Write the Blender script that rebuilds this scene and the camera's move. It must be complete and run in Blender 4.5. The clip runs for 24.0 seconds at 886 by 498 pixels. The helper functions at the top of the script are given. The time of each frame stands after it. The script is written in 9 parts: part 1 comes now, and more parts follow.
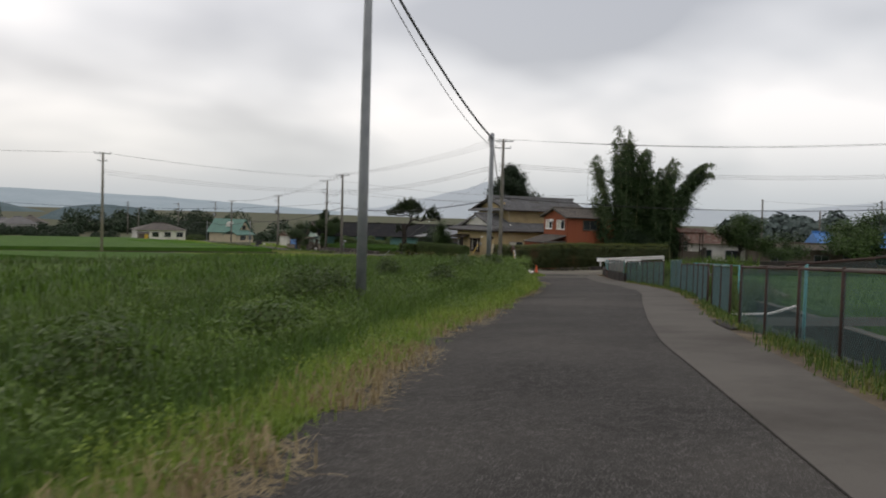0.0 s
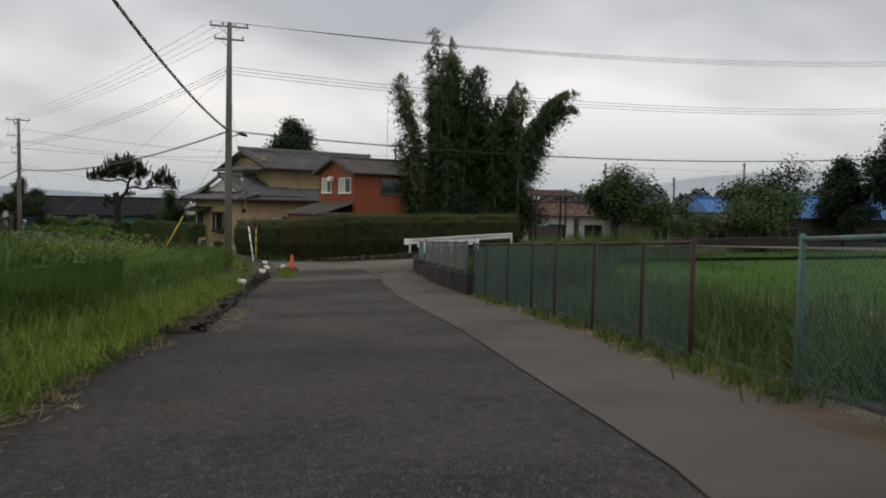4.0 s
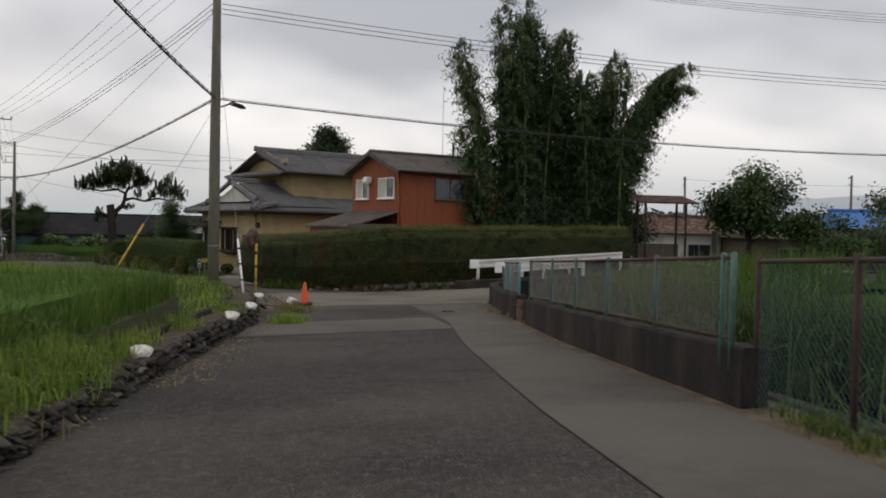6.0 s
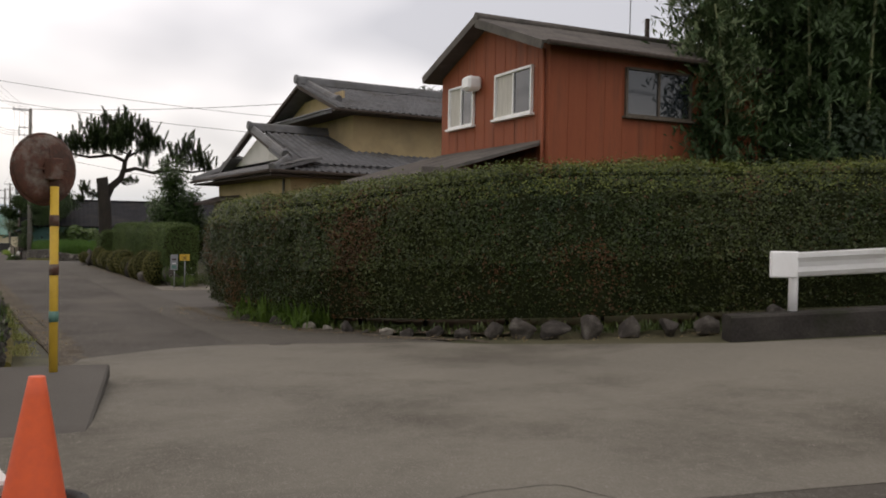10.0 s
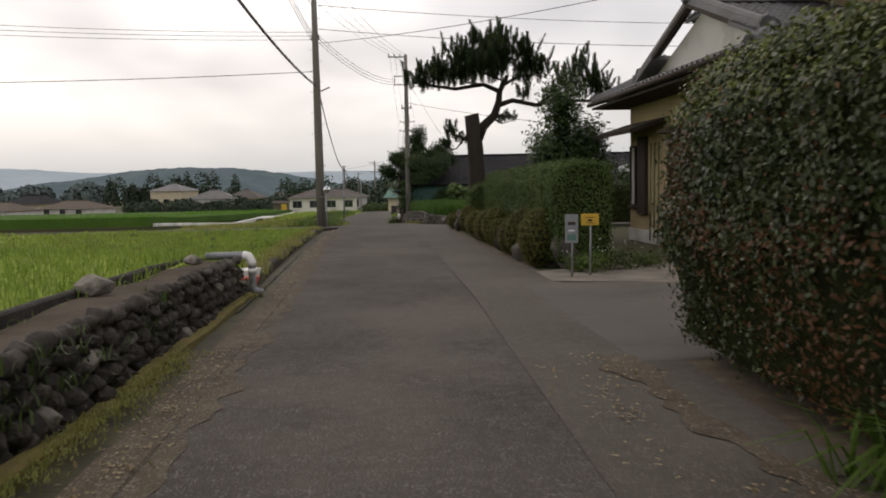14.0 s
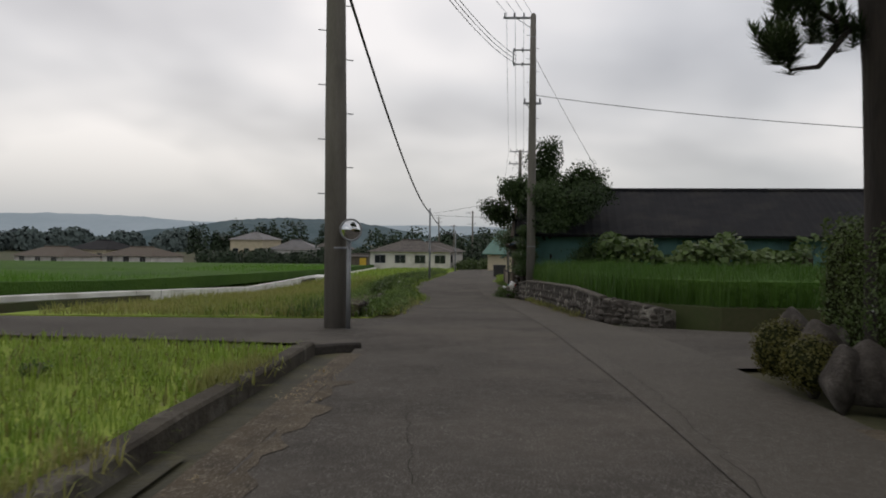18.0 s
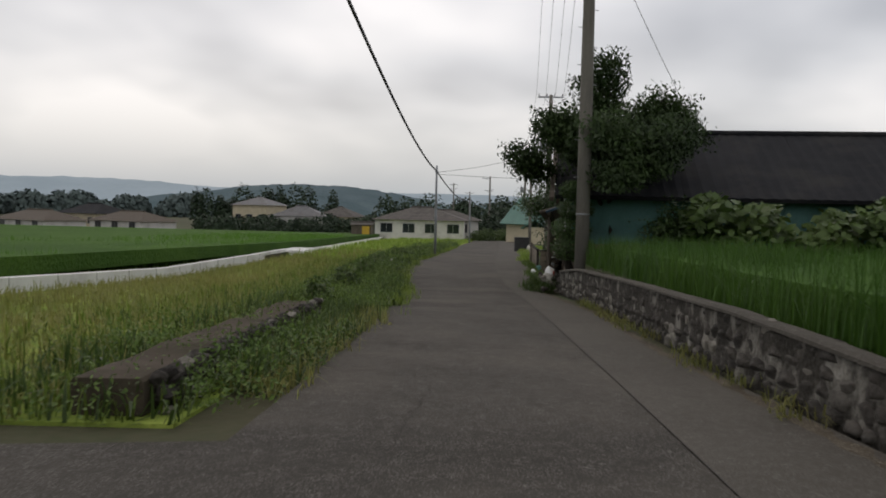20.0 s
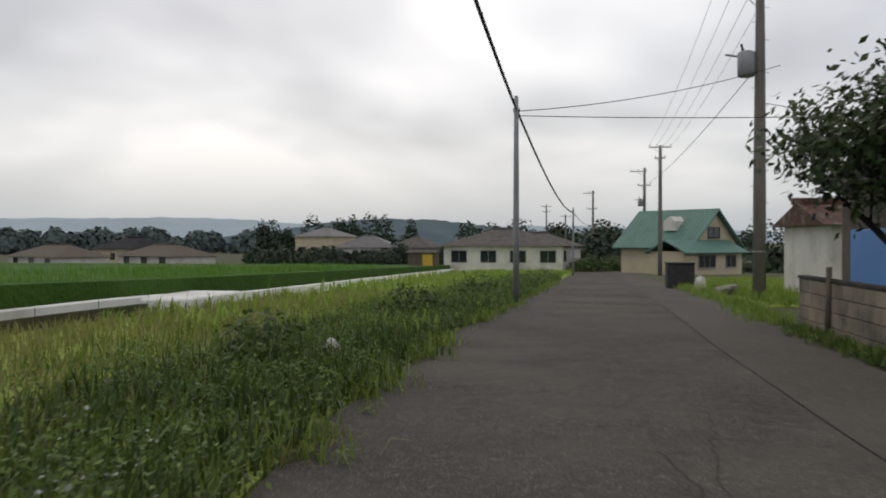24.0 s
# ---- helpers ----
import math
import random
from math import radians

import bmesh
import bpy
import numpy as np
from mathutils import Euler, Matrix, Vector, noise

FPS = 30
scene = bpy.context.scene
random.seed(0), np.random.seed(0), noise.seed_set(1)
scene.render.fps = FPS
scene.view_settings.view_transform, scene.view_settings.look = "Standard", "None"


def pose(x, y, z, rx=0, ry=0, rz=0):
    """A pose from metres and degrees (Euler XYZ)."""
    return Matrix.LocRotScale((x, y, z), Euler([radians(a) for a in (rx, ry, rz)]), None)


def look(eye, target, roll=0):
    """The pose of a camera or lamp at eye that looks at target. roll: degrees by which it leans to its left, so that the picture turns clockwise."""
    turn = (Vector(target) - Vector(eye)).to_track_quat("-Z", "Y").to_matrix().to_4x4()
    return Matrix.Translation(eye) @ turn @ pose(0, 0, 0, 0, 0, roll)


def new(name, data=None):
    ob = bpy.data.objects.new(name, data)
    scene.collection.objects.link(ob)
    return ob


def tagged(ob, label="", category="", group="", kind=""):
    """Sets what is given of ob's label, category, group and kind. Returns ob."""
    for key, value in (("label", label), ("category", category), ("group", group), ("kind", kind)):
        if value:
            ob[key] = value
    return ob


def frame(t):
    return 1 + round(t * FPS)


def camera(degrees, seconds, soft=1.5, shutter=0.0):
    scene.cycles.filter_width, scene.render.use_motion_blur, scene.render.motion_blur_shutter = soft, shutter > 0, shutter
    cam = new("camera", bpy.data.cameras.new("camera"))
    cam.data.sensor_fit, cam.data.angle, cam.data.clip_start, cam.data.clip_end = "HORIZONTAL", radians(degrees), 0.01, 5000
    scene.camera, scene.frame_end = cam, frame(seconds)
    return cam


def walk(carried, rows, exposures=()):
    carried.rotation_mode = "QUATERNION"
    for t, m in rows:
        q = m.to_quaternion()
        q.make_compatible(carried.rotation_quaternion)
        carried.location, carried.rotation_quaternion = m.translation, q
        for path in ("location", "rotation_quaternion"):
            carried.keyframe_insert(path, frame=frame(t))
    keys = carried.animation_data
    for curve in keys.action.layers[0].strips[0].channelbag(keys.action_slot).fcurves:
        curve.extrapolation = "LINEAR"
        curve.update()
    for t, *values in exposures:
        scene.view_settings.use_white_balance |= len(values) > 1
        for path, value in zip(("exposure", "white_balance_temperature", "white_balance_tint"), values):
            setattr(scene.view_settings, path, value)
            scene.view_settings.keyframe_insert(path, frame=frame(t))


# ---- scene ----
cam = camera(54.57, 24.0, 1.8, 0.15)
# seconds, x, y, z, yaw, pitch, roll
ROWS = [
    (0, 0.00, -0.00, 1.25, -27.53, -2.30, -1.72),
    (0.5, 2.73, 3.84, 1.05, -34.70, -2.38, 0.01),
    (1, 5.37, 7.53, 0.85, -39.91, -4.11, 0.83),
    (1.5, 7.92, 10.95, 0.64, -43.06, -5.49, 1.03),
    (2, 10.31, 14.13, 0.44, -43.51, -6.22, 0.39),
    (2.5, 12.75, 17.33, 0.25, -42.27, -6.44, -0.86),
    (3, 15.39, 20.45, 0.07, -40.91, -6.12, -1.57),
    (3.5, 18.27, 23.43, -0.11, -40.46, -4.66, -1.42),
    (5.5, 26.10, 34.76, -0.92, -38.46, -0.88, -1.26),
    (6, 28.29, 37.84, -1.09, -37.42, -1.46, -1.24),
    (6.5, 30.25, 40.72, -1.25, -36.41, -1.69, -1.17),
    (7, 32.10, 43.57, -1.41, -35.82, -1.53, -1.62),
    (7.5, 33.79, 46.16, -1.55, -35.82, -1.29, -1.93),
    (8, 35.29, 48.43, -1.68, -36.23, -0.82, -1.75),
    (8.5, 36.63, 50.48, -1.81, -37.62, -0.71, -2.22),
    (9, 37.81, 52.30, -1.92, -37.75, -0.43, -2.95),
    (9.5, 38.96, 54.16, -2.01, -33.99, -0.77, -2.21),
    (11.5, 41.86, 59.88, -2.20, -21.06, -2.98, -0.61),
    (12, 42.24, 61.26, -2.25, -17.34, -3.42, -0.97),
    (12.5, 42.50, 62.69, -2.30, -12.48, -3.56, -0.01),
    (13, 42.58, 64.27, -2.37, -8.27, -3.84, 0.59),
    (13.5, 42.57, 66.11, -2.44, -6.17, -4.27, 1.32),
    (14, 42.51, 68.24, -2.52, -4.88, -4.33, 1.03),
    (14.5, 42.48, 70.67, -2.60, -4.11, -4.16, 1.50),
    (15, 42.46, 73.34, -2.68, -3.85, -2.82, 0.84),
    (15.5, 42.46, 76.28, -2.76, -3.34, -2.71, -0.16),
    (16, 42.46, 79.31, -2.80, -2.11, -4.30, 0.76),
    (16.5, 42.49, 82.42, -2.82, -0.24, -2.85, 0.39),
    (17, 42.51, 85.58, -2.83, 1.36, -1.09, 0.30),
    (17.5, 42.47, 88.77, -2.83, 1.60, -1.38, -1.36),
    (18, 42.55, 91.78, -2.84, 1.55, -0.56, -0.55),
    (18.5, 42.56, 94.85, -2.87, 1.50, -2.43, -0.92),
    (20.5, 42.62, 106.89, -3.06, 3.08, -2.84, -1.01),
    (21, 42.56, 110.02, -3.18, 2.21, -3.86, 0.39),
    (21.5, 42.45, 113.39, -3.31, 1.62, -2.47, 0.84),
    (22, 42.32, 116.77, -3.44, 1.71, -1.67, 2.47),
    (22.5, 42.11, 120.09, -3.59, 2.91, -1.01, 3.73),
    (23, 41.88, 123.41, -3.74, 4.52, -0.45, 2.76),
    (23.5, 41.57, 126.86, -3.89, 3.76, -1.63, -1.30),
    (24, 41.42, 130.26, -4.05, 8.73, -0.49, -0.02),
]
EXPOSURES = [(t, s, k, n) for t, s, k, n in ((0, -.05, 6700, 13), (1, -.25, 6700, 13), (2, -.3, 6700, 13), (3, -.25, 6700, 13), (6, -.15, 6750, 14), (7, 0, 6800, 15), (8, .08, 6850, 16), (9, .2, 6900, 16), (12, .2, 6950, 17), (13, -.1, 6950, 17), (14, .04, 6950, 16), (15, -.2, 6950, 16), (16, -.1, 6850, 15), (17, -.02, 6650, 14), (18, -.4, 6600, 13), (21, -.25, 6600, 13), (22, -.28, 6600, 13), (23, -.06, 6550, 12), (24, -.2, 6550, 12))]
walk(cam, [(t, pose(x, y, z, 90 + pitch, roll, yaw)) for t, x, y, z, yaw, pitch, roll in ROWS], EXPOSURES)

# ---- world and sun: bright overcast ----
def sky_world():
    w = bpy.data.worlds.new("overcast_sky")
    scene.world = w
    w.use_nodes = True
    nt = w.node_tree
    nt.nodes.clear()
    N = nt.nodes.new
    out, bg = N("ShaderNodeOutputWorld"), N("ShaderNodeBackground")
    sky = N("ShaderNodeTexSky")
    sky.sky_type, sky.sun_disc = 'NISHITA', False
    sky.sun_elevation, sky.sun_rotation = radians(48), radians(-20)
    sky.dust_density = 4.0
    tc, sep, comb = N("ShaderNodeTexCoord"), N("ShaderNodeSeparateXYZ"), N("ShaderNodeCombineXYZ")
    nt.links.new(tc.outputs["Generated"], sep.inputs[0])
    add, dx, dy = N("ShaderNodeMath"), N("ShaderNodeMath"), N("ShaderNodeMath")
    add.operation, dx.operation, dy.operation = 'ADD', 'DIVIDE', 'DIVIDE'
    mx = N("ShaderNodeMath")
    mx.operation = 'MAXIMUM'
    mx.inputs[1].default_value = 0.0
    nt.links.new(sep.outputs[2], mx.inputs[0])
    nt.links.new(mx.outputs[0], add.inputs[0])
    add.inputs[1].default_value = 0.34
    nt.links.new(sep.outputs[0], dx.inputs[0]); nt.links.new(add.outputs[0], dx.inputs[1])
    nt.links.new(sep.outputs[1], dy.inputs[0]); nt.links.new(add.outputs[0], dy.inputs[1])
    nt.links.new(dx.outputs[0], comb.inputs[0]); nt.links.new(dy.outputs[0], comb.inputs[1])
    big, small = N("ShaderNodeTexNoise"), N("ShaderNodeTexNoise")
    big.inputs["Scale"].default_value, big.inputs["Detail"].default_value, big.inputs["Roughness"].default_value = 1.1, 3, 0.45
    big.inputs["Distortion"].default_value = 0.2
    small.inputs["Scale"].default_value, small.inputs["Detail"].default_value = 2.6, 3
    nt.links.new(comb.outputs[0], big.inputs["Vector"]); nt.links.new(comb.outputs[0], small.inputs["Vector"])
    mix = N("ShaderNodeMix")
    mix.data_type = 'FLOAT'
    mix.inputs[0].default_value = 0.12
    nt.links.new(big.outputs[0], mix.inputs[2]); nt.links.new(small.outputs[0], mix.inputs[3])
    ramp = N("ShaderNodeValToRGB")
    e = ramp.color_ramp.elements
    e[0].position, e[0].color = 0.37, (0.42, 0.44, 0.465, 1)
    e[1].position, e[1].color = 0.56, (0.93, 0.93, 0.92, 1)
    m = ramp.color_ramp.elements.new(0.47)
    m.color = (0.66, 0.68, 0.695, 1)
    nt.links.new(mix.outputs[0], ramp.inputs[0])
    # a hazy blue-grey belt low over the hills
    low = N("ShaderNodeMapRange")
    low.inputs[1].default_value, low.inputs[2].default_value = 0.0, 0.13
    low.interpolation_type = 'SMOOTHSTEP'
    nt.links.new(sep.outputs[2], low.inputs[0])
    belt = N("ShaderNodeMix")
    belt.data_type = 'RGBA'
    belt.inputs[6].default_value = (0.5, 0.56, 0.6, 1)
    nt.links.new(low.outputs[0], belt.inputs[0]); nt.links.new(ramp.outputs[0], belt.inputs[7])
    # the unseen sky overhead is dimmed to hold down the light on the ground
    top = N("ShaderNodeMapRange")
    top.inputs[1].default_value, top.inputs[2].default_value = 0.3, 0.75
    top.inputs[3].default_value, top.inputs[4].default_value = 1.0, 0.72
    top.interpolation_type = 'SMOOTHSTEP'
    nt.links.new(sep.outputs[2], top.inputs[0])
    dark = N("ShaderNodeMix")
    dark.data_type, dark.blend_type = 'RGBA', 'MULTIPLY'
    dark.inputs[0].default_value = 1.0
    nt.links.new(belt.outputs[2], dark.inputs[6]); nt.links.new(top.outputs[0], dark.inputs[7])
    both = N("ShaderNodeMix")
    both.data_type, both.blend_type = 'RGBA', 'ADD'
    both.inputs[0].default_value = 0.03
    nt.links.new(dark.outputs[2], both.inputs[6]); nt.links.new(sky.outputs[0], both.inputs[7])
    nt.links.new(both.outputs[2], bg.inputs[0])
    bg.inputs[1].default_value = 1.0
    nt.links.new(bg.outputs[0], out.inputs[0])


sky_world()
sun = new("sun", bpy.data.lights.new("sun", 'SUN'))
sun.data.energy, sun.data.angle, sun.data.color = 0.35, radians(40), (1.0, 0.96, 0.9)
sun.matrix_world = look((20, 40, 120), (34, 78, 60))

# ---- materials ----
def mat(name, c1, c2=None, rough=0.8, scale=3.0, fine=40.0, bump=0.3, metal=0.0, stain=None, stain_scale=0.6, vary=0.0, dist=0.02, spec=0.4, streak=None, speck=None, speck_scale=130):
    """Two colours mixed by coarse and fine noise, an optional stain colour, bump, and variation from piece to piece."""
    m = bpy.data.materials.new(name)
    m.use_nodes = True
    nt = m.node_tree
    N, K = nt.nodes.new, nt.links.new
    b = nt.nodes["Principled BSDF"]
    b.inputs["Roughness"].default_value, b.inputs["Metallic"].default_value = rough, metal
    b.inputs["Specular IOR Level"].default_value = spec
    c2 = c2 or tuple(0.7 * v for v in c1)
    tc = N("ShaderNodeTexCoord")
    vec = tc.outputs["Object"]
    if streak:
        mp = N("ShaderNodeMapping")
        mp.inputs["Scale"].default_value = streak
        K(vec, mp.inputs[0])
        vec = mp.outputs[0]
    n1, n2 = N("ShaderNodeTexNoise"), N("ShaderNodeTexNoise")
    n1.inputs["Scale"].default_value, n1.inputs["Detail"].default_value = scale, 6
    n2.inputs["Scale"].default_value, n2.inputs["Detail"].default_value = fine, 3
    K(vec, n1.inputs["Vector"]); K(vec, n2.inputs["Vector"])
    f = N("ShaderNodeMath")
    f.operation = 'MULTIPLY_ADD'
    f.inputs[1].default_value, f.inputs[2].default_value = 0.5, -0.25
    K(n2.outputs[0], f.inputs[0])
    s = N("ShaderNodeMath")
    s.operation = 'ADD'
    K(n1.outputs[0], s.inputs[0]); K(f.outputs[0], s.inputs[1])
    r = N("ShaderNodeMapRange")
    r.inputs[1].default_value, r.inputs[2].default_value = 0.3, 0.7
    K(s.outputs[0], r.inputs[0])
    mx = N("ShaderNodeMix")
    mx.data_type = 'RGBA'
    mx.inputs[6].default_value, mx.inputs[7].default_value = (*c1, 1), (*c2, 1)
    K(r.outputs[0], mx.inputs[0])
    col = mx.outputs[2]
    if stain:
        n3 = N("ShaderNodeTexNoise")
        n3.inputs["Scale"].default_value, n3.inputs["Detail"].default_value, n3.inputs["Roughness"].default_value = stain_scale, 8, 0.65
        K(vec, n3.inputs["Vector"])
        r3 = N("ShaderNodeMapRange")
        r3.inputs[1].default_value, r3.inputs[2].default_value = 0.5, 0.68
        K(n3.outputs[0], r3.inputs[0])
        m3 = N("ShaderNodeMix")
        m3.data_type = 'RGBA'
        m3.inputs[7].default_value = (*stain, 1)
        K(r3.outputs[0], m3.inputs[0]); K(col, m3.inputs[6])
        col = m3.outputs[2]
    if speck:
        n4 = N("ShaderNodeTexNoise")
        n4.inputs["Scale"].default_value, n4.inputs["Detail"].default_value = speck_scale, 2
        K(vec, n4.inputs["Vector"])
        r4 = N("ShaderNodeMapRange")
        r4.inputs[1].default_value, r4.inputs[2].default_value = 0.52, 0.63
        K(n4.outputs[0], r4.inputs[0])
        n5 = N("ShaderNodeTexNoise")
        n5.inputs["Scale"].default_value, n5.inputs["Detail"].default_value = speck_scale * .12, 3
        K(vec, n5.inputs["Vector"])
        r5 = N("ShaderNodeMapRange")
        r5.inputs[1].default_value, r5.inputs[2].default_value = 0.25, 0.62
        K(n5.outputs[0], r5.inputs[0])
        m45 = N("ShaderNodeMath")
        m45.operation = 'MULTIPLY'
        K(r4.outputs[0], m45.inputs[0]); K(r5.outputs[0], m45.inputs[1])
        m4 = N("ShaderNodeMix")
        m4.data_type = 'RGBA'
        m4.inputs[7].default_value = (*speck, 1)
        K(m45.outputs[0], m4.inputs[0]); K(col, m4.inputs[6])
        col = m4.outputs[2]
    if vary:
        oi, ge = N("ShaderNodeObjectInfo"), N("ShaderNodeNewGeometry")
        a = N("ShaderNodeMath")
        a.operation = 'ADD'
        K(oi.outputs["Random"], a.inputs[0]); K(ge.outputs["Random Per Island"], a.inputs[1])
        v = N("ShaderNodeMapRange")
        v.inputs[2].default_value = 2.0
        v.inputs[3].default_value, v.inputs[4].default_value = 1 - vary, 1 + vary
        K(a.outputs[0], v.inputs[0])
        h = N("ShaderNodeHueSaturation")
        K(v.outputs[0], h.inputs["Value"]); K(col, h.inputs["Color"])
        col = h.outputs[0]
    K(col, b.inputs["Base Color"])
    if bump:
        bp = N("ShaderNodeBump")
        bp.inputs["Strength"].default_value, bp.inputs["Distance"].default_value = bump, dist
        K(s.outputs[0], bp.inputs["Height"]); K(bp.outputs[0], b.inputs["Normal"])
    return m


def leafy(name, c1, c2, vary=0.35, rough=0.55, through_light=0.25):
    """Leaf and blade material: hue drifts from leaf to leaf and over metres, with some light passing through."""
    m = mat(name, c1, c2, rough=rough, scale=0.5, fine=4, bump=0, vary=vary, spec=0.3)
    nt = m.node_tree
    b = nt.nodes["Principled BSDF"]
    tr, ms = nt.nodes.new("ShaderNodeBsdfTranslucent"), nt.nodes.new("ShaderNodeMixShader")
    ms.inputs[0].default_value = through_light
    nt.links.new(b.inputs["Base Color"].links[0].from_socket, tr.inputs[0])
    nt.links.new(b.outputs[0], ms.inputs[1]); nt.links.new(tr.outputs[0], ms.inputs[2])
    nt.links.new(ms.outputs[0], nt.nodes["Material Output"].inputs[0])
    return m


def glass(name, tint=(0.02, 0.025, 0.03), rough=0.05):
    m = bpy.data.materials.new(name)
    m.use_nodes = True
    b = m.node_tree.nodes["Principled BSDF"]
    b.inputs["Base Color"].default_value, b.inputs["Roughness"].default_value = (*tint, 1), rough
    b.inputs["Specular IOR Level"].default_value = 0.8
    return m


ASPHALT = mat("worn_asphalt", (0.024, 0.0225, 0.0205), (0.049, 0.046, 0.0415), 0.93, 0.5, 70, 1.0, stain=(0.07, 0.064, 0.057), stain_scale=0.22, dist=0.025, spec=0.2, speck=(0.17, 0.16, 0.15), speck_scale=80)
ASPHALT_B = mat("brown_worn_asphalt", (0.05, 0.045, 0.038), (0.092, 0.083, 0.071), 0.93, 0.6, 65, 1.0, stain=(0.105, 0.092, 0.076), stain_scale=0.3, dist=0.025, spec=0.2, speck=(0.19, 0.175, 0.155), speck_scale=75)
ASPHALT_PATCH = mat("rough_worn_asphalt", (0.042, 0.037, 0.033), (0.09, 0.082, 0.072), 0.95, 1.4, 50, 1.0, dist=0.035, spec=0.2, speck=(0.22, 0.205, 0.18), speck_scale=65)
CONC_LANE = mat("smooth_brown_lane_concrete", (0.068, 0.061, 0.05), (0.1, 0.09, 0.075), 0.9, 0.4, 50, 0.5, stain=(0.066, 0.058, 0.048), stain_scale=0.35, dist=0.01, spec=0.2, speck=(0.18, 0.165, 0.145), speck_scale=100)
CONC_JUNCTION = mat("pale_junction_concrete", (0.145, 0.135, 0.11), (0.19, 0.176, 0.142), 0.9, 0.5, 50, 0.5, stain=(0.092, 0.083, 0.065), stain_scale=0.4, dist=0.01, spec=0.2, speck=(0.24, 0.22, 0.19), speck_scale=100)
WALL_STAINED = mat("mottled_wall_concrete", (0.035, 0.031, 0.026), (0.075, 0.067, 0.056), 0.95, 2.5, 25, 1.0, stain=(0.32, 0.3, 0.26), stain_scale=2.2, streak=(1.0, 1.0, 0.8), dist=0.08, spec=0.2)
KERB_WORN = mat("worn_kerb_concrete", (0.05, 0.043, 0.034), (0.085, 0.075, 0.058), 0.95, 3, 30, 1.0, stain=(0.27, 0.25, 0.21), stain_scale=0.9, dist=0.03, spec=0.2)
GUTTER_DARK = mat("wet_mossy_gutter", (0.02, 0.02, 0.01), (0.045, 0.042, 0.016), 0.7, 3, 30, 0.8, stain=(0.07, 0.065, 0.02), stain_scale=1.2, spec=0.3)
# lit tone of the house siding, for the gable; TEAL_WALL is its shaded tone
MINT = mat("mint_wall_lit_tone", (0.42, 0.54, 0.47), (0.36, 0.47, 0.41), 0.8, 1.0, 20, 0.2, stain=(0.27, 0.35, 0.3), stain_scale=0.8)
CONC_ROAD = mat("road_concrete", (0.095, 0.087, 0.076), (0.125, 0.115, 0.102), 0.9, 0.5, 60, 0.5, stain=(0.07, 0.063, 0.055), stain_scale=0.35, dist=0.006, spec=0.2)
CONC_OLD = mat("mossy_dark_concrete", (0.03, 0.027, 0.024), (0.062, 0.056, 0.05), 0.95, 2.2, 30, 0.7, stain=(0.024, 0.027, 0.015), stain_scale=1.4, spec=0.2)
CONC_BLACK = mat("blackened_parapet_concrete", (0.017, 0.015, 0.014), (0.036, 0.032, 0.029), 0.95, 1.5, 30, 0.8, stain=(0.06, 0.052, 0.045), stain_scale=0.9, streak=(1.5, 1.5, 0.5), spec=0.2)
CONC_PALE = mat("pale_new_concrete", (0.88, 0.87, 0.84), (0.76, 0.75, 0.72), 0.85, 1.2, 30, 0.4, stain=(0.6, 0.58, 0.54), stain_scale=0.7)
CONC_POLE = mat("weathered_pole_concrete", (0.2, 0.185, 0.16), (0.135, 0.124, 0.108), 0.9, 2, 25, 0.4, stain=(0.2, 0.185, 0.165), streak=(3, 3, 0.4))
STEEL_POLE = mat("galvanised_pole", (0.3, 0.31, 0.32), (0.22, 0.23, 0.24), 0.55, 3, 40, 0.1, metal=0.5)
STONE = mat("dark_field_stone", (0.036, 0.031, 0.026), (0.072, 0.062, 0.052), 0.92, 3, 25, 0.9, stain=(0.12, 0.11, 0.095), stain_scale=2.2, vary=0.4, dist=0.04)
STONE_PALE = mat("pale_field_stone", (0.27, 0.25, 0.21), (0.14, 0.125, 0.105), 0.9, 3, 25, 0.8, stain=(0.08, 0.075, 0.06), stain_scale=1.5, vary=0.3)
SOIL = mat("dry_litter_soil", (0.13, 0.1, 0.065), (0.075, 0.055, 0.038), 0.97, 2.5, 40, 0.9, stain=(0.2, 0.16, 0.1), stain_scale=1.8)
EARTH = mat("field_earth", (0.055, 0.062, 0.025), (0.085, 0.075, 0.04), 0.97, 0.3, 12, 0.6, stain=(0.05, 0.085, 0.02), stain_scale=0.1)
MOSS = mat("gutter_moss", (0.17, 0.14, 0.03), (0.075, 0.07, 0.02), 0.97, 3, 40, 0.9, stain=(0.17, 0.125, 0.04), stain_scale=1.5)
STRAW = leafy("dry_straw", (0.34, 0.27, 0.15), (0.24, 0.18, 0.09), 0.3)
GRASS = leafy("lush_grass", (0.135, 0.215, 0.033), (0.235, 0.305, 0.058), 0.6, 0.55, 0.4)
GRASS_LIME = leafy("bright_short_grass", (0.2, 0.31, 0.045), (0.29, 0.38, 0.07), 0.45, 0.6, 0.4)
WALL_LID = mat("brown_earthy_wall_top", (0.075, 0.06, 0.046), (0.11, 0.09, 0.07), 0.97, 2.0, 35, 1.0, stain=(0.055, 0.05, 0.03), stain_scale=1.2, spec=0.1)
HERB = leafy("mixed_weed_leaves", (0.075, 0.13, 0.026), (0.13, 0.19, 0.04), 0.55, 0.5, 0.3)
WHITEWASH = mat("whitewashed_stone", (0.78, 0.76, 0.7), (0.66, 0.64, 0.58), 0.9, 3, 25, 0.6, stain=(0.3, 0.28, 0.24), stain_scale=2.5)
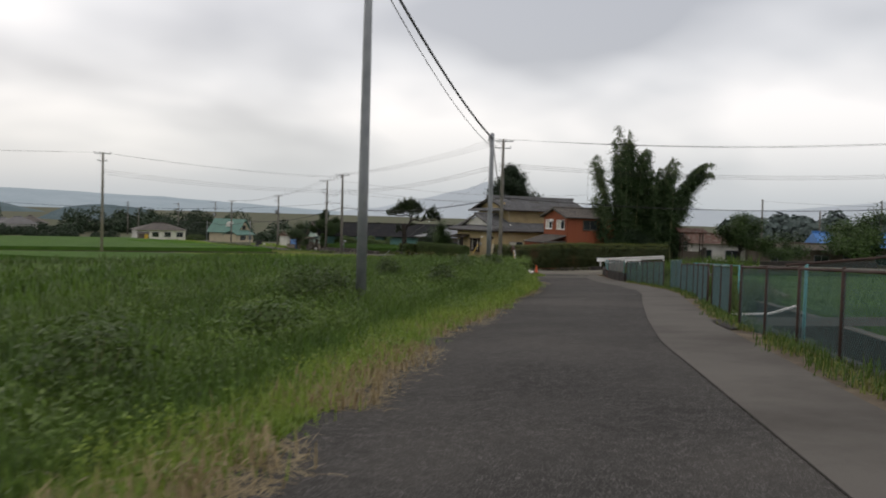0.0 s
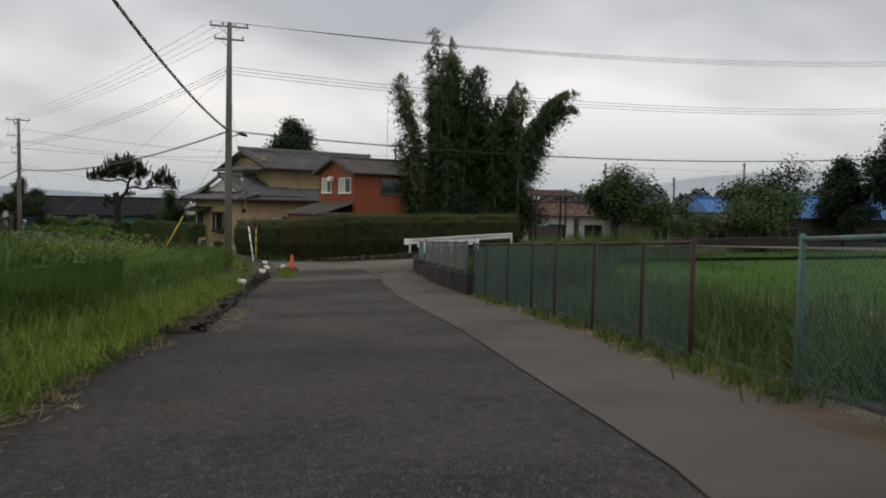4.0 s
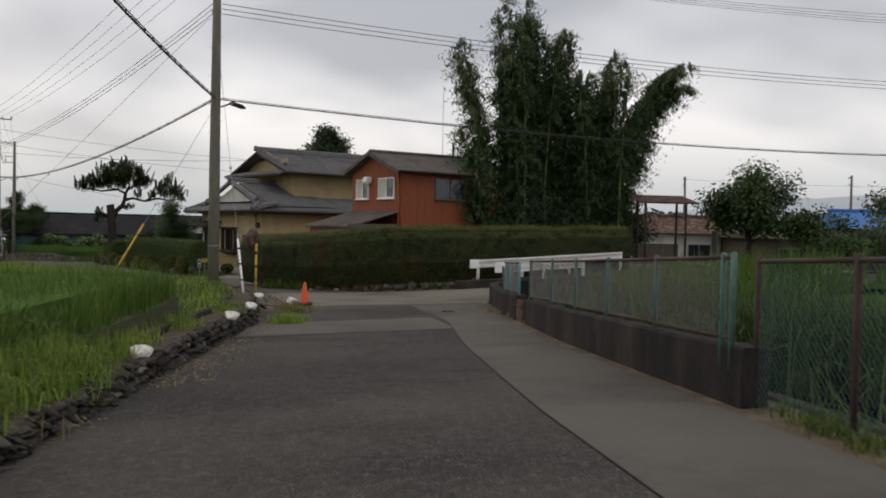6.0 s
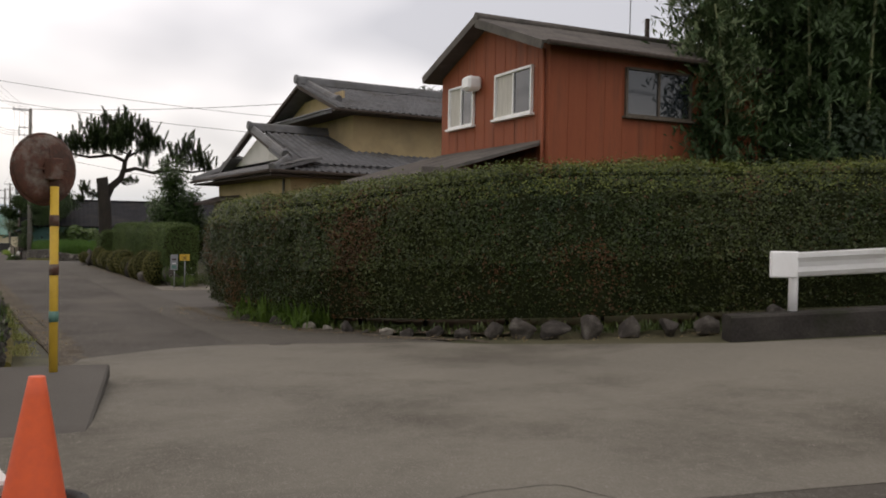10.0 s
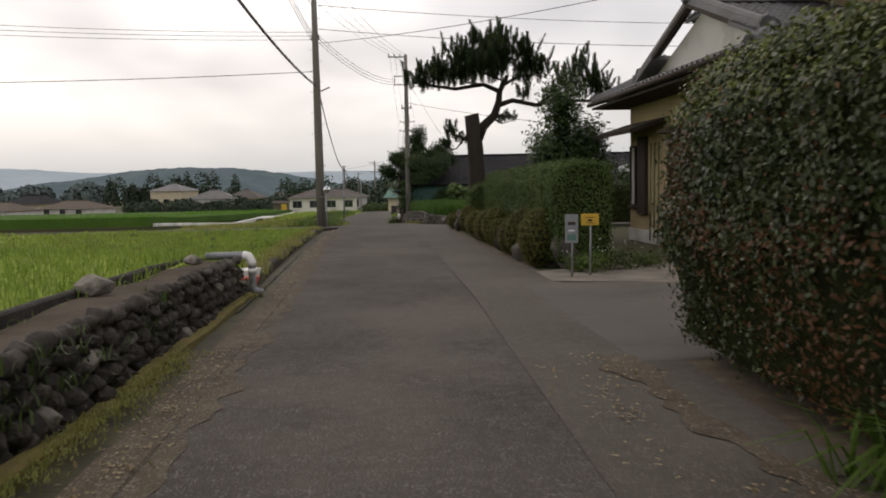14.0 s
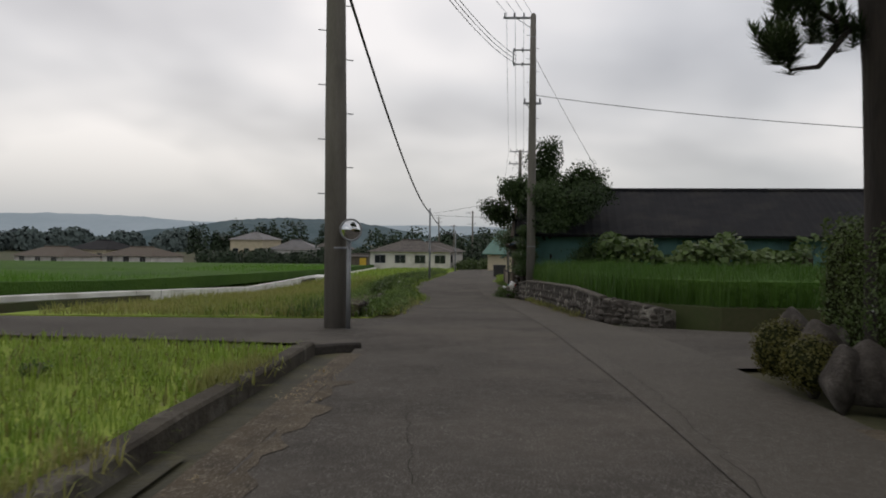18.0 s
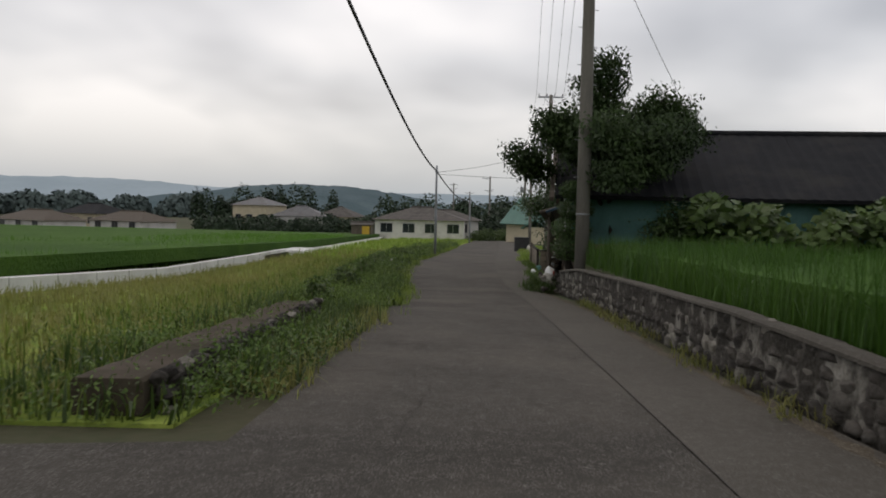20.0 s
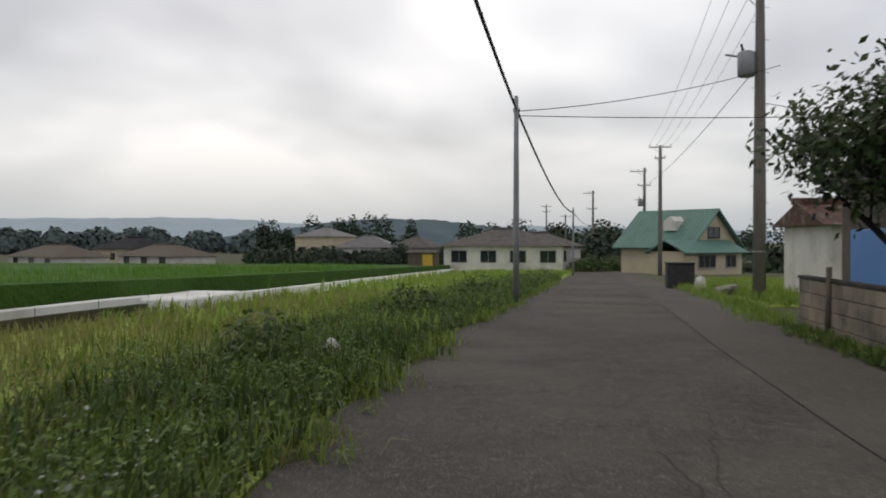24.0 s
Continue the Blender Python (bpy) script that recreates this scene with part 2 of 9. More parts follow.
GRASS_DEEP = leafy("deep_green_grass", (0.06, 0.115, 0.018), (0.1, 0.165, 0.026), 0.45, 0.55, 0.35)
GRASS_DRY = leafy("yellowing_grass", (0.25, 0.235, 0.08), (0.19, 0.215, 0.055), 0.4, 0.6, 0.35)
WEED = leafy("dark_weed_leaves", (0.048, 0.085, 0.02), (0.085, 0.125, 0.034), 0.5, 0.5, 0.3)
RICE = leafy("rice_blades", (0.085, 0.19, 0.025), (0.12, 0.24, 0.035), 0.25, 0.5, 0.4)
RICE_DEEP = leafy("deep_rice_blades", (0.05, 0.115, 0.017), (0.075, 0.15, 0.024), 0.35, 0.5, 0.35)
RICE_SHEET = mat("dense_rice_canopy", (0.048, 0.108, 0.018), (0.075, 0.145, 0.025), 0.9, 0.5, 9, 1.0, stain=(0.045, 0.1, 0.017), stain_scale=0.08, dist=0.15, spec=0.1)
GRASS_SHEET = mat("short_mown_grass", (0.25, 0.34, 0.06), (0.35, 0.41, 0.09), 0.95, 0.8, 14, 1.0, stain=(0.15, 0.22, 0.04), stain_scale=0.25, dist=0.08, spec=0.1)
GRASS_SHEET_DEEP = mat("deep_green_grass_mat", (0.055, 0.1, 0.018), (0.085, 0.14, 0.025), 0.95, 0.8, 14, 1.0, stain=(0.04, 0.085, 0.014), stain_scale=0.25, dist=0.08, spec=0.1)
HEDGE_LEAF = leafy("hedge_leaves", (0.042, 0.07, 0.019), (0.085, 0.105, 0.03), 0.65, 0.36, 0.12)
# yellow-green young shoots; the light on the hedge crown is in this colour too
HEDGE_TOP = leafy("hedge_shoots_crown_light", (0.15, 0.175, 0.035), (0.1, 0.13, 0.028), 0.35, 0.45, 0.2)
HEDGE_BROWN = leafy("browned_hedge_leaves", (0.16, 0.075, 0.03), (0.1, 0.055, 0.025), 0.35)
# near-black on purpose: the shade inside hedges and shrubs is in this colour
HEDGE_CORE = mat("hedge_inner_shade", (0.018, 0.022, 0.01), (0.03, 0.034, 0.015), 1.0, 5, 30, 1.0, dist=0.05, spec=0.0)
BOX_LEAF = leafy("clipped_box_leaves", (0.05, 0.09, 0.02), (0.08, 0.12, 0.028), 0.35)
AZALEA = leafy("olive_azalea_leaves", (0.125, 0.115, 0.026), (0.075, 0.08, 0.02), 0.4)
BAMBOO_LEAF = leafy("bamboo_leaves", (0.035, 0.07, 0.022), (0.06, 0.1, 0.035), 0.4)
BAMBOO_PALE = leafy("pale_bamboo_tips", (0.13, 0.16, 0.075), (0.085, 0.12, 0.05), 0.35)
CULM = mat("bamboo_culm", (0.2, 0.21, 0.1), (0.12, 0.14, 0.06), 0.5, 4, 20, 0.1)
PINE_NEEDLE = leafy("pine_needles", (0.042, 0.07, 0.028), (0.07, 0.1, 0.04), 0.4, 0.5, 0.08)
CEDAR = leafy("dark_conifer", (0.018, 0.035, 0.017), (0.03, 0.05, 0.022), 0.35, 0.6, 0.08)
# darker than TREE_LEAF: the backlit look of the crown is put into the colour
CHERRY_LEAF = leafy("dark_drooping_leaves", (0.016, 0.032, 0.009), (0.04, 0.068, 0.018), 0.5, 0.6, 0.2)
TREE_LEAF = leafy("broad_leaves", (0.03, 0.06, 0.015), (0.055, 0.095, 0.022), 0.45, 0.4, 0.18)
FIG_LEAF = leafy("large_pale_leaves", (0.07, 0.115, 0.03), (0.1, 0.15, 0.04), 0.3, 0.45, 0.2)
BARK = mat("dark_bark", (0.035, 0.028, 0.022), (0.018, 0.015, 0.012), 0.95, 6, 30, 1.0, streak=(1, 1, 0.25), dist=0.03)
RED_WALL = mat("rusty_red_siding", (0.235, 0.062, 0.026), (0.3, 0.085, 0.035), 0.75, 1.2, 25, 0.2, stain=(0.16, 0.05, 0.025), stain_scale=1.2, streak=(2.5, 2.5, 0.25))
TILE = mat("grey_roof_tile", (0.105, 0.105, 0.108), (0.155, 0.155, 0.158), 0.6, 2, 25, 0.3, stain=(0.085, 0.08, 0.07), stain_scale=0.9, vary=0.22)
SLATE_SHEET = mat("weathered_corrugated_roof", (0.13, 0.115, 0.1), (0.085, 0.075, 0.068), 0.85, 2, 20, 0.3, stain=(0.06, 0.055, 0.05), stain_scale=1.2)
STUCCO = mat("ochre_stucco", (0.5, 0.385, 0.215), (0.42, 0.32, 0.17), 0.9, 1.2, 40, 0.3, stain=(0.36, 0.28, 0.16), stain_scale=0.7)
PLASTER_WHITE = mat("white_plaster", (0.68, 0.66, 0.62), (0.58, 0.56, 0.52), 0.85, 1.0, 30, 0.2, stain=(0.42, 0.4, 0.36), stain_scale=0.6)
DARK_WOOD = mat("dark_stained_timber", (0.06, 0.042, 0.03), (0.035, 0.025, 0.02), 0.8, 4, 30, 0.4, streak=(4, 4, 0.5))
OLD_WOOD = mat("grey_old_timber", (0.14, 0.115, 0.09), (0.08, 0.065, 0.05), 0.9, 4, 30, 0.5, streak=(4, 4, 0.5))
WHITE_PAINT = mat("white_painted_steel", (0.9, 0.9, 0.89), (0.84, 0.84, 0.82), 0.4, 2, 20, 0.05, stain=(0.8, 0.79, 0.76), stain_scale=1.0)
FENCE_GREEN = mat("faded_green_fence_paint", (0.09, 0.2, 0.17), (0.06, 0.13, 0.115), 0.6, 5, 30, 0.1, stain=(0.12, 0.065, 0.04), stain_scale=1.8)
FENCE_BROWN = mat("rusty_brown_fence_post", (0.075, 0.045, 0.035), (0.045, 0.03, 0.026), 0.8, 5, 30, 0.2)
FENCE_TURQ = mat("turquoise_fence_paint", (0.1, 0.36, 0.38), (0.08, 0.28, 0.3), 0.55, 5, 30, 0.1, stain=(0.2, 0.2, 0.18), stain_scale=2)
MESH_GREEN = mat("green_coated_wire", (0.06, 0.125, 0.125), (0.045, 0.095, 0.098), 0.6, 5, 30, 0)
MESH_GREY = mat("grey_wire", (0.2, 0.2, 0.19), (0.14, 0.13, 0.12), 0.6, 5, 30, 0)
RUST = mat("rusted_sheet", (0.12, 0.05, 0.032), (0.06, 0.035, 0.026), 0.9, 5, 30, 0.6, stain=(0.22, 0.2, 0.17), stain_scale=3)
ORANGE = mat("faded_orange_cone", (0.75, 0.12, 0.035), (0.62, 0.1, 0.04), 0.6, 3, 30, 0.1)
BLACK_RUBBER = mat("black_rubber", (0.025, 0.025, 0.025), (0.04, 0.04, 0.04), 0.8, 4, 30, 0.2)
YELLOW = mat("yellow_paint", (0.62, 0.4, 0.04), (0.5, 0.32, 0.04), 0.6, 4, 30, 0.1)
BLACK_WIRE = mat("black_cable", (0.02, 0.02, 0.022), (0.03, 0.03, 0.03), 0.6, 4, 30, 0)
# house siding with the south side's shade mixed into the colour
TEAL_WALL = mat("teal_siding_shade_tone", (0.13, 0.28, 0.25), (0.1, 0.22, 0.2), 0.7, 1.5, 20, 0.2, stain=(0.08, 0.16, 0.15), stain_scale=0.8)
DARK_ROOF = mat("dark_sheet_roof", (0.012, 0.0125, 0.015), (0.02, 0.0205, 0.023), 0.85, 1.5, 25, 0.3, stain=(0.03, 0.029, 0.028), stain_scale=0.7, spec=0.2)
GREEN_ROOF = mat("green_sheet_roof", (0.1, 0.21, 0.17), (0.075, 0.165, 0.135), 0.55, 1, 15, 0.1)
BLUE_ROOF = mat("blue_sheet_roof", (0.06, 0.22, 0.55), (0.05, 0.17, 0.42), 0.5, 1, 15, 0.1)
CREAM = mat("cream_wall", (0.55, 0.48, 0.34), (0.46, 0.4, 0.28), 0.85, 1, 20, 0.2)
CURTAIN = mat("pale_curtain", (0.6, 0.58, 0.52), (0.45, 0.43, 0.38), 0.9, 8, 30, 0.2, streak=(3, 3, 0.2))
GLASS = glass("dark_window_glass")
# woodland greens with the blue of distance haze mixed into the colour
HILL = mat("wooded_hill_haze_tint", (0.135, 0.175, 0.19), (0.095, 0.135, 0.145), 1.0, 0.03, 0.3, 0.8, stain=(0.16, 0.205, 0.21), stain_scale=0.008, dist=4.0, spec=0.0)
HAZE_TREE = leafy("far_trees_haze_tint", (0.075, 0.1, 0.095), (0.1, 0.13, 0.12), 0.12, 0.9, 0.0)
# distance haze is painted into these two pale colours
HILL_FAR = mat("far_hill_painted_haze", (0.4, 0.47, 0.51), (0.35, 0.42, 0.46), 1.0, 0.01, 0.1, 0.0, spec=0.0)
MOUNTAIN = mat("mountain_painted_haze", (0.5, 0.55, 0.59), (0.46, 0.515, 0.555), 1.0, 0.004, 0.05, 0.0, spec=0.0)
GRAVEL = mat("pale_gravel", (0.27, 0.245, 0.205), (0.15, 0.135, 0.112), 0.95, 1.5, 60, 1.0, spec=0.2)
BLOCK = mat("stained_concrete_block", (0.24, 0.2, 0.15), (0.16, 0.13, 0.1), 0.95, 2, 30, 0.5, stain=(0.09, 0.08, 0.065), stain_scale=1.5, vary=0.25)
WATER = mat("dark_muddy_water", (0.014, 0.017, 0.02), (0.024, 0.028, 0.032), 0.85, 4, 30, 0.3, spec=0.08)

LANE_DIRT = mat("brown_lane_dirt", (0.085, 0.07, 0.05), (0.12, 0.1, 0.074), 0.97, 1.5, 45, 1.0, stain=(0.06, 0.052, 0.042), stain_scale=1.2, spec=0.1, speck=(0.24, 0.21, 0.17), speck_scale=60)

# ---- building helpers ----
RNG = np.random.default_rng(7)
GY = [-80, 0, 8, 16, 24, 32, 40, 48, 56, 64, 72, 80, 90, 98, 106, 112, 118, 124, 130, 145, 166, 200, 260]
GZ = [4.0, 0, -.43, -.92, -1.4, -1.97, -2.47, -2.92, -3.33, -3.62, -3.89, -4.06, -4.09, -4.17, -4.3, -4.51, -4.76, -5.02, -5.28, -5.42, -5.85, -6.6, -8.0]


def gz(y):
    """Height of the road and the plain ground at that y."""
    return float(np.interp(y, GY, GZ))


def link(name, me, material, parent=None, label=""):
    ob = new(name, me)
    for m in (material if isinstance(material, (list, tuple)) else [material]):
        if m and m.name not in me.materials:
            me.materials.append(m)
    if parent is not None:
        ob.parent = parent
    if label:
        ob["label"] = label
    return ob


def part(name, bm, material, parent=None, label="", smooth=False):
    me = bpy.data.meshes.new(name)
    bm.to_mesh(me)
    bm.free()
    if smooth:
        me.shade_smooth()
    return link(name, me, material, parent, label)


def arrays(name, verts, faces, material, parent=None, label="", smooth=False, mats=None):
    """A mesh from arrays of vertices and quads or triangles."""
    verts, faces = np.asarray(verts, np.float32), np.asarray(faces, np.int32)
    me = bpy.data.meshes.new(name)
    k = faces.shape[1]
    me.vertices.add(len(verts)); me.loops.add(faces.size); me.polygons.add(len(faces))
    me.vertices.foreach_set("co", verts.ravel())
    me.loops.foreach_set("vertex_index", faces.ravel())
    me.polygons.foreach_set("loop_start", np.arange(0, faces.size, k, dtype=np.int32))
    ob = link(name, me, material, parent, label)
    if mats is not None:
        me.polygons.foreach_set("material_index", np.asarray(mats, np.int32))
    me.update(calc_edges=True)
    if smooth:
        me.shade_smooth()
    return ob


def thing(name, x=0, y=0, z=0, rz=0, label="", category="", group="", kind=""):
    e = new(name)
    e.matrix_world = pose(x, y, z, 0, 0, rz)
    return tagged(e, label, category, group, kind)


def add_box(bm, x0, x1, y0, y1, z0, z1, bevel=0.0, m=None):
    g = bmesh.ops.create_cube(bm, size=1.0, matrix=Matrix.Translation(((x0 + x1) / 2, (y0 + y1) / 2, (z0 + z1) / 2)) @ Matrix.Diagonal((x1 - x0, y1 - y0, z1 - z0, 1)))
    vs = g["verts"]
    if bevel:
        es = {e for v in vs for e in v.link_edges}
        r = bmesh.ops.bevel(bm, geom=list(es), offset=bevel, segments=1, affect='EDGES', profile=0.5)
        vs = list({v for f in r["faces"] for v in f.verts} | {v for v in vs if v.is_valid})
    if m is not None:
        bmesh.ops.transform(bm, matrix=m, verts=vs)
    return vs


def box(x0, x1, y0, y1, z0, z1, bevel=0.0):
    bm = bmesh.new()
    add_box(bm, x0, x1, y0, y1, z0, z1, bevel)
    return bm


def add_tube(bm, pts, radii, sides=8, cap=True):
    """A tube through pts with a radius at each."""
    pts = [Vector(p) for p in pts]
    if not isinstance(radii, (list, tuple)):
        radii = [radii] * len(pts)
    radii = [float(r) for r in radii]
    rings = []
    for i, p in enumerate(pts):
        d = (pts[min(i + 1, len(pts) - 1)] - pts[max(i - 1, 0)]).normalized()
        a = d.orthogonal().normalized() if i == 0 else (a - d * a.dot(d)).normalized()
        b = d.cross(a)
        rings.append([bm.verts.new(p + radii[i] * (math.cos(2 * math.pi * k / sides) * a + math.sin(2 * math.pi * k / sides) * b)) for k in range(sides)])
    for r, s in zip(rings, rings[1:]):
        for k in range(sides):
            f = bm.faces.new((r[k], r[(k + 1) % sides], s[(k + 1) % sides], s[k]))
            f.smooth = sides > 5
    if cap:
        bm.faces.new(rings[0][::-1]); bm.faces.new(rings[-1])


def tube(pts, radii, sides=8):
    bm = bmesh.new()
    add_tube(bm, pts, radii, sides)
    return bm


def resample(line, step):
    p = [np.array(q, float) for q in line]
    out = []
    for a, b in zip(p, p[1:]):
        n = max(1, int(np.linalg.norm((b - a)[:2]) / step))
        out += [a + (b - a) * k / n for k in range(n)]
    return np.array(out + [p[-1]])


def offset(line, d):
    """A plan line moved d metres to its right."""
    p = np.array([q[:2] for q in line], float)
    t = np.gradient(p, axis=0)
    t /= np.linalg.norm(t, axis=1)[:, None]
    return p + d * np.c_[t[:, 1], -t[:, 0]]


def ribbon(name, left, right, material, lift=0.0, crown=0.0, nx=6, z=None, wobble=0.0, z2=None):
    """A strip of ground between two plan lines with the same number of points."""
    l, r = np.asarray(left, float), np.asarray(right, float)
    zz = z or gz
    v = []
    for a, b in zip(l, r):
        for k in range(nx + 1):
            q = a + (b - a) * k / nx
            v.append((q[0], q[1], (z2(q[0], q[1]) if z2 else zz(q[1])) + lift + crown * 4 * (k / nx) * (1 - k / nx) + (wobble * noise.noise(Vector((q[0] * .5, q[1] * .5, 3))) if 0 < k < nx else 0)))
    n, w = len(l), nx + 1
    f = [(i * w + k, i * w + k + 1, (i + 1) * w + k + 1, (i + 1) * w + k) for i in range(n - 1) for k in range(nx)]
    ob = arrays(name, v, [q[::-1] for q in f], material, smooth=True)
    return ob


def fill(name, outline, z, material, depth=0.3):
    """A level slab under a plan outline; z is a height or a function of y."""
    bm = bmesh.new()
    zz = z if callable(z) else (lambda y: z)
    top = [bm.verts.new((x, y, zz(y))) for x, y in outline]
    bot = [bm.verts.new((x, y, zz(y) - depth)) for x, y in outline]
    bm.faces.new(top)
    n = len(top)
    for i in range(n):
        bm.faces.new((top[i], bot[i], bot[(i + 1) % n], top[(i + 1) % n]))
    bmesh.ops.recalc_face_normals(bm, faces=bm.faces)
    bmesh.ops.triangulate(bm, faces=bm.faces)
    if callable(z):
        lid = [f for f in bm.faces if f.normal.z > .5]
        bmesh.ops.subdivide_edges(bm, edges=list({e for f in lid for e in f.edges}), cuts=9, use_grid_fill=True)
        for f in bm.faces:
            if f.normal.z > .5:
                for v in f.verts:
                    v.co.z = zz(v.co.y)
        bmesh.ops.triangulate(bm, faces=bm.faces)
    return part(name, bm, material)


def inside(pts, outline):
    x, y = pts[:, 0], pts[:, 1]
    o = np.array(outline, float)
    c = np.zeros(len(pts), bool)
    for (x0, y0), (x1, y1) in zip(o, np.roll(o, -1, 0)):
        c ^= ((y0 > y) != (y1 > y)) & (x < (x1 - x0) * (y - y0) / (y1 - y0 + 1e-12) + x0)
    return c


def blades(name, pts, height, width, material, per=3, lean=0.35, label="", category="grass", mats=None, spread=0.06, curl=0.5):
    """Tufts of bent blades standing at pts (n x 3). Each blade is two quads that taper to the tip."""
    pts = np.repeat(np.asarray(pts, float), per, axis=0)
    n = len(pts)
    pts = pts + np.c_[RNG.normal(0, spread, (n, 2)), np.zeros(n)]
    h = np.repeat(np.broadcast_to(height, n // per), per) * RNG.uniform(0.6, 1.15, n)
    az, tilt = RNG.uniform(0, 6.283, n), np.minimum(np.abs(RNG.normal(0, lean, n)), 1.5)
    d, s = np.c_[np.cos(az), np.sin(az), np.zeros(n)], np.c_[-np.sin(az), np.cos(az), np.zeros(n)]
    w = (width * RNG.uniform(0.7, 1.3, n))[:, None]
    up = np.array([0, 0, 1.0])
    mid = pts + (d * np.sin(tilt)[:, None] * 0.45 + up * 0.6 * np.cos(np.where(tilt > 1.3, tilt, tilt * .7))[:, None]) * h[:, None]
    bent = np.minimum(tilt * (1 + curl), np.maximum(tilt, 1.54))
    tip = pts + (d * np.sin(bent)[:, None] + up * np.cos(bent)[:, None]) * h[:, None]
    v = np.stack([pts - s * w, pts + s * w, mid - s * w * .8, mid + s * w * .8, tip - s * w * .15, tip + s * w * .15], 1).reshape(-1, 3)
    b = np.arange(n)[:, None] * 6
    f = np.concatenate([b + [0, 1, 3, 2], b + [2, 3, 5, 4]])
    ob = arrays(name, v, f, material)
    return tagged(ob, label, category, kind="stuff")


def leaf_cloud(centres, normals, size, aspect=0.5, jitter=0.5, droop=0.0):
    """Leaf quads (kite shaped) at centres, facing about along normals. Returns vertices and quads."""
    c = np.asarray(centres, float)
    n = len(c)
    nn = np.asarray(normals, float) + RNG.normal(0, jitter, (n, 3))
    nn /= np.linalg.norm(nn, axis=1)[:, None] + 1e-9
    a = np.cross(nn, RNG.normal(0, 1, (n, 3)))
    a /= np.linalg.norm(a, axis=1)[:, None] + 1e-9
    a[:, 2] -= droop
    a /= np.linalg.norm(a, axis=1)[:, None] + 1e-9
    b = np.cross(nn, a)
    b /= np.linalg.norm(b, axis=1)[:, None] + 1e-9
    L = (size * RNG.uniform(0.65, 1.35, n))[:, None]
    v = np.stack([c - a * L * .5, c + b * L * aspect * .5 - a * L * .05, c + a * L * .5, c - b * L * aspect * .5 - a * L * .05], 1).reshape(-1, 3)
    return v, np.arange(n * 4).reshape(n, 4)


def scatter(outline, density, power=None):
    """Random plan points inside an outline."""
    o = np.array(outline, float)
    lo, hi = o.min(0), o.max(0)
    n = int(density * np.prod(hi - lo))
    p = RNG.uniform(lo, hi, (n, 2))
    return p[inside(p, outline)]

# ---- plan lines (x, y) ----
L1 = [(-30, -41), (-13, -16.6), (-1.5, 1.0), (2.3, 6.4), (6.2, 12.2), (10.1, 17.0), (14.6, 22.8), (18.5, 27.7), (22, 33), (26.5, 40), (31, 46.9), (33.8, 51.3), (36.6, 55.6), (38.4, 58.8)]
S1 = [(-27, -43), (-10.4, -18.4), (1.2, -0.9), (4.3, 3.4), (8.6, 9.5), (11.8, 13.5), (16.3, 18.9), (20.5, 23.8), (24.8, 29.2), (29.2, 36), (33.6, 43.4), (36.9, 48.5), (40.0, 52.9), (42.9, 58.4)]
R1 = [(-26, -44), (-9.2, -19.2), (2.3, -1.7), (6.3, 4.3), (10.25, 9.5), (12.9, 12.8), (17.4, 18.1), (21.3, 22.7), (26.2, 28.9), (30.2, 34.8), (34.5, 41.9), (38.2, 47.9), (41.5, 52.7), (45.3, 57.6)]
FENCE = [tuple(q) for q in offset(R1, 0.22)]

# ---- ground ----
def gxy(x, y):
    """Ground height with the rise of the side road towards the east."""
    k = min(max((x - 45.5) * 0.06, 0), 0.9) * min(max((y - 44) / 8, 0), 1) * min(max((74 - y) / 6, 0), 1)
    return gz(y) + k


def axis(lo, a, b, hi, step):
    mid = np.arange(a, b + .01, step)
    grow = np.cumsum(step * 1.35 ** np.arange(1, 40))
    return np.concatenate([[lo], (a - grow[a - grow > lo])[::-1], mid, b + grow[b + grow < hi], [hi]])


def dist_to(line, p):
    q = resample(line, 0.5)[:, :2]
    return np.sqrt(((p[:, None, :] - q[None]) ** 2).sum(2)).min(1)


def ground_sheet():
    xs, ys = axis(-3500, -10, 76, 3500, 1.0), axis(-3000, -20, 160, 4500, 1.0)
    X, Y = np.meshgrid(xs, ys)
    Z = np.interp(Y, GY, GZ) - 0.05 + np.clip((X - 45.5) * 0.06, 0, 0.9) * np.clip((Y - 44) / 8, 0, 1) * np.clip((74 - Y) / 6, 0, 1)
    c = np.array(offset(R1, 2.1))
    p = np.c_[X.ravel(), Y.ravel()]
    near = (X.ravel() > -32) & (X.ravel() < 50) & (Y.ravel() < 60) & (Y.ravel() > -45)
    dig = np.zeros(len(p))
    d = dist_to(c, p[near])
    dig[near] = np.where(d < 1.35, -1.9, 0)
    Z = Z.ravel() + dig
    east = inside(p, shrink(FIELD_H, -0.8))
    west = inside(p, [tuple(q) for q in offset(L1, -0.35)[:9]] + FIELD_A[9:])
    Z[west] = np.minimum(Z[west], [zA(y) - 0.3 for y in p[west][:, 1]])
    Z[east] = np.minimum(Z[east], [zH(y) - 0.3 for y in p[east][:, 1]])
    w = len(xs)
    i, k = np.meshgrid(np.arange(len(ys) - 1), np.arange(w - 1), indexing='ij')
    a = (i * w + k).ravel()
    ob = arrays("ground", np.c_[p, Z], np.c_[a, a + 1, a + 1 + w, a + w], EARTH, smooth=True)
    tagged(ob, "grassy earth of the flat rice country", "ground", kind="structure")


rl, rs, rr = (resample(l, 1.0) for l in (L1, S1, R1))


def even(line, n):
    p = np.array(line, float)
    s = np.r_[0, np.cumsum(np.linalg.norm(np.diff(p, axis=0), axis=1))]
    t = np.linspace(0, s[-1], n)
    return np.c_[np.interp(t, s, p[:, 0]), np.interp(t, s, p[:, 1])]


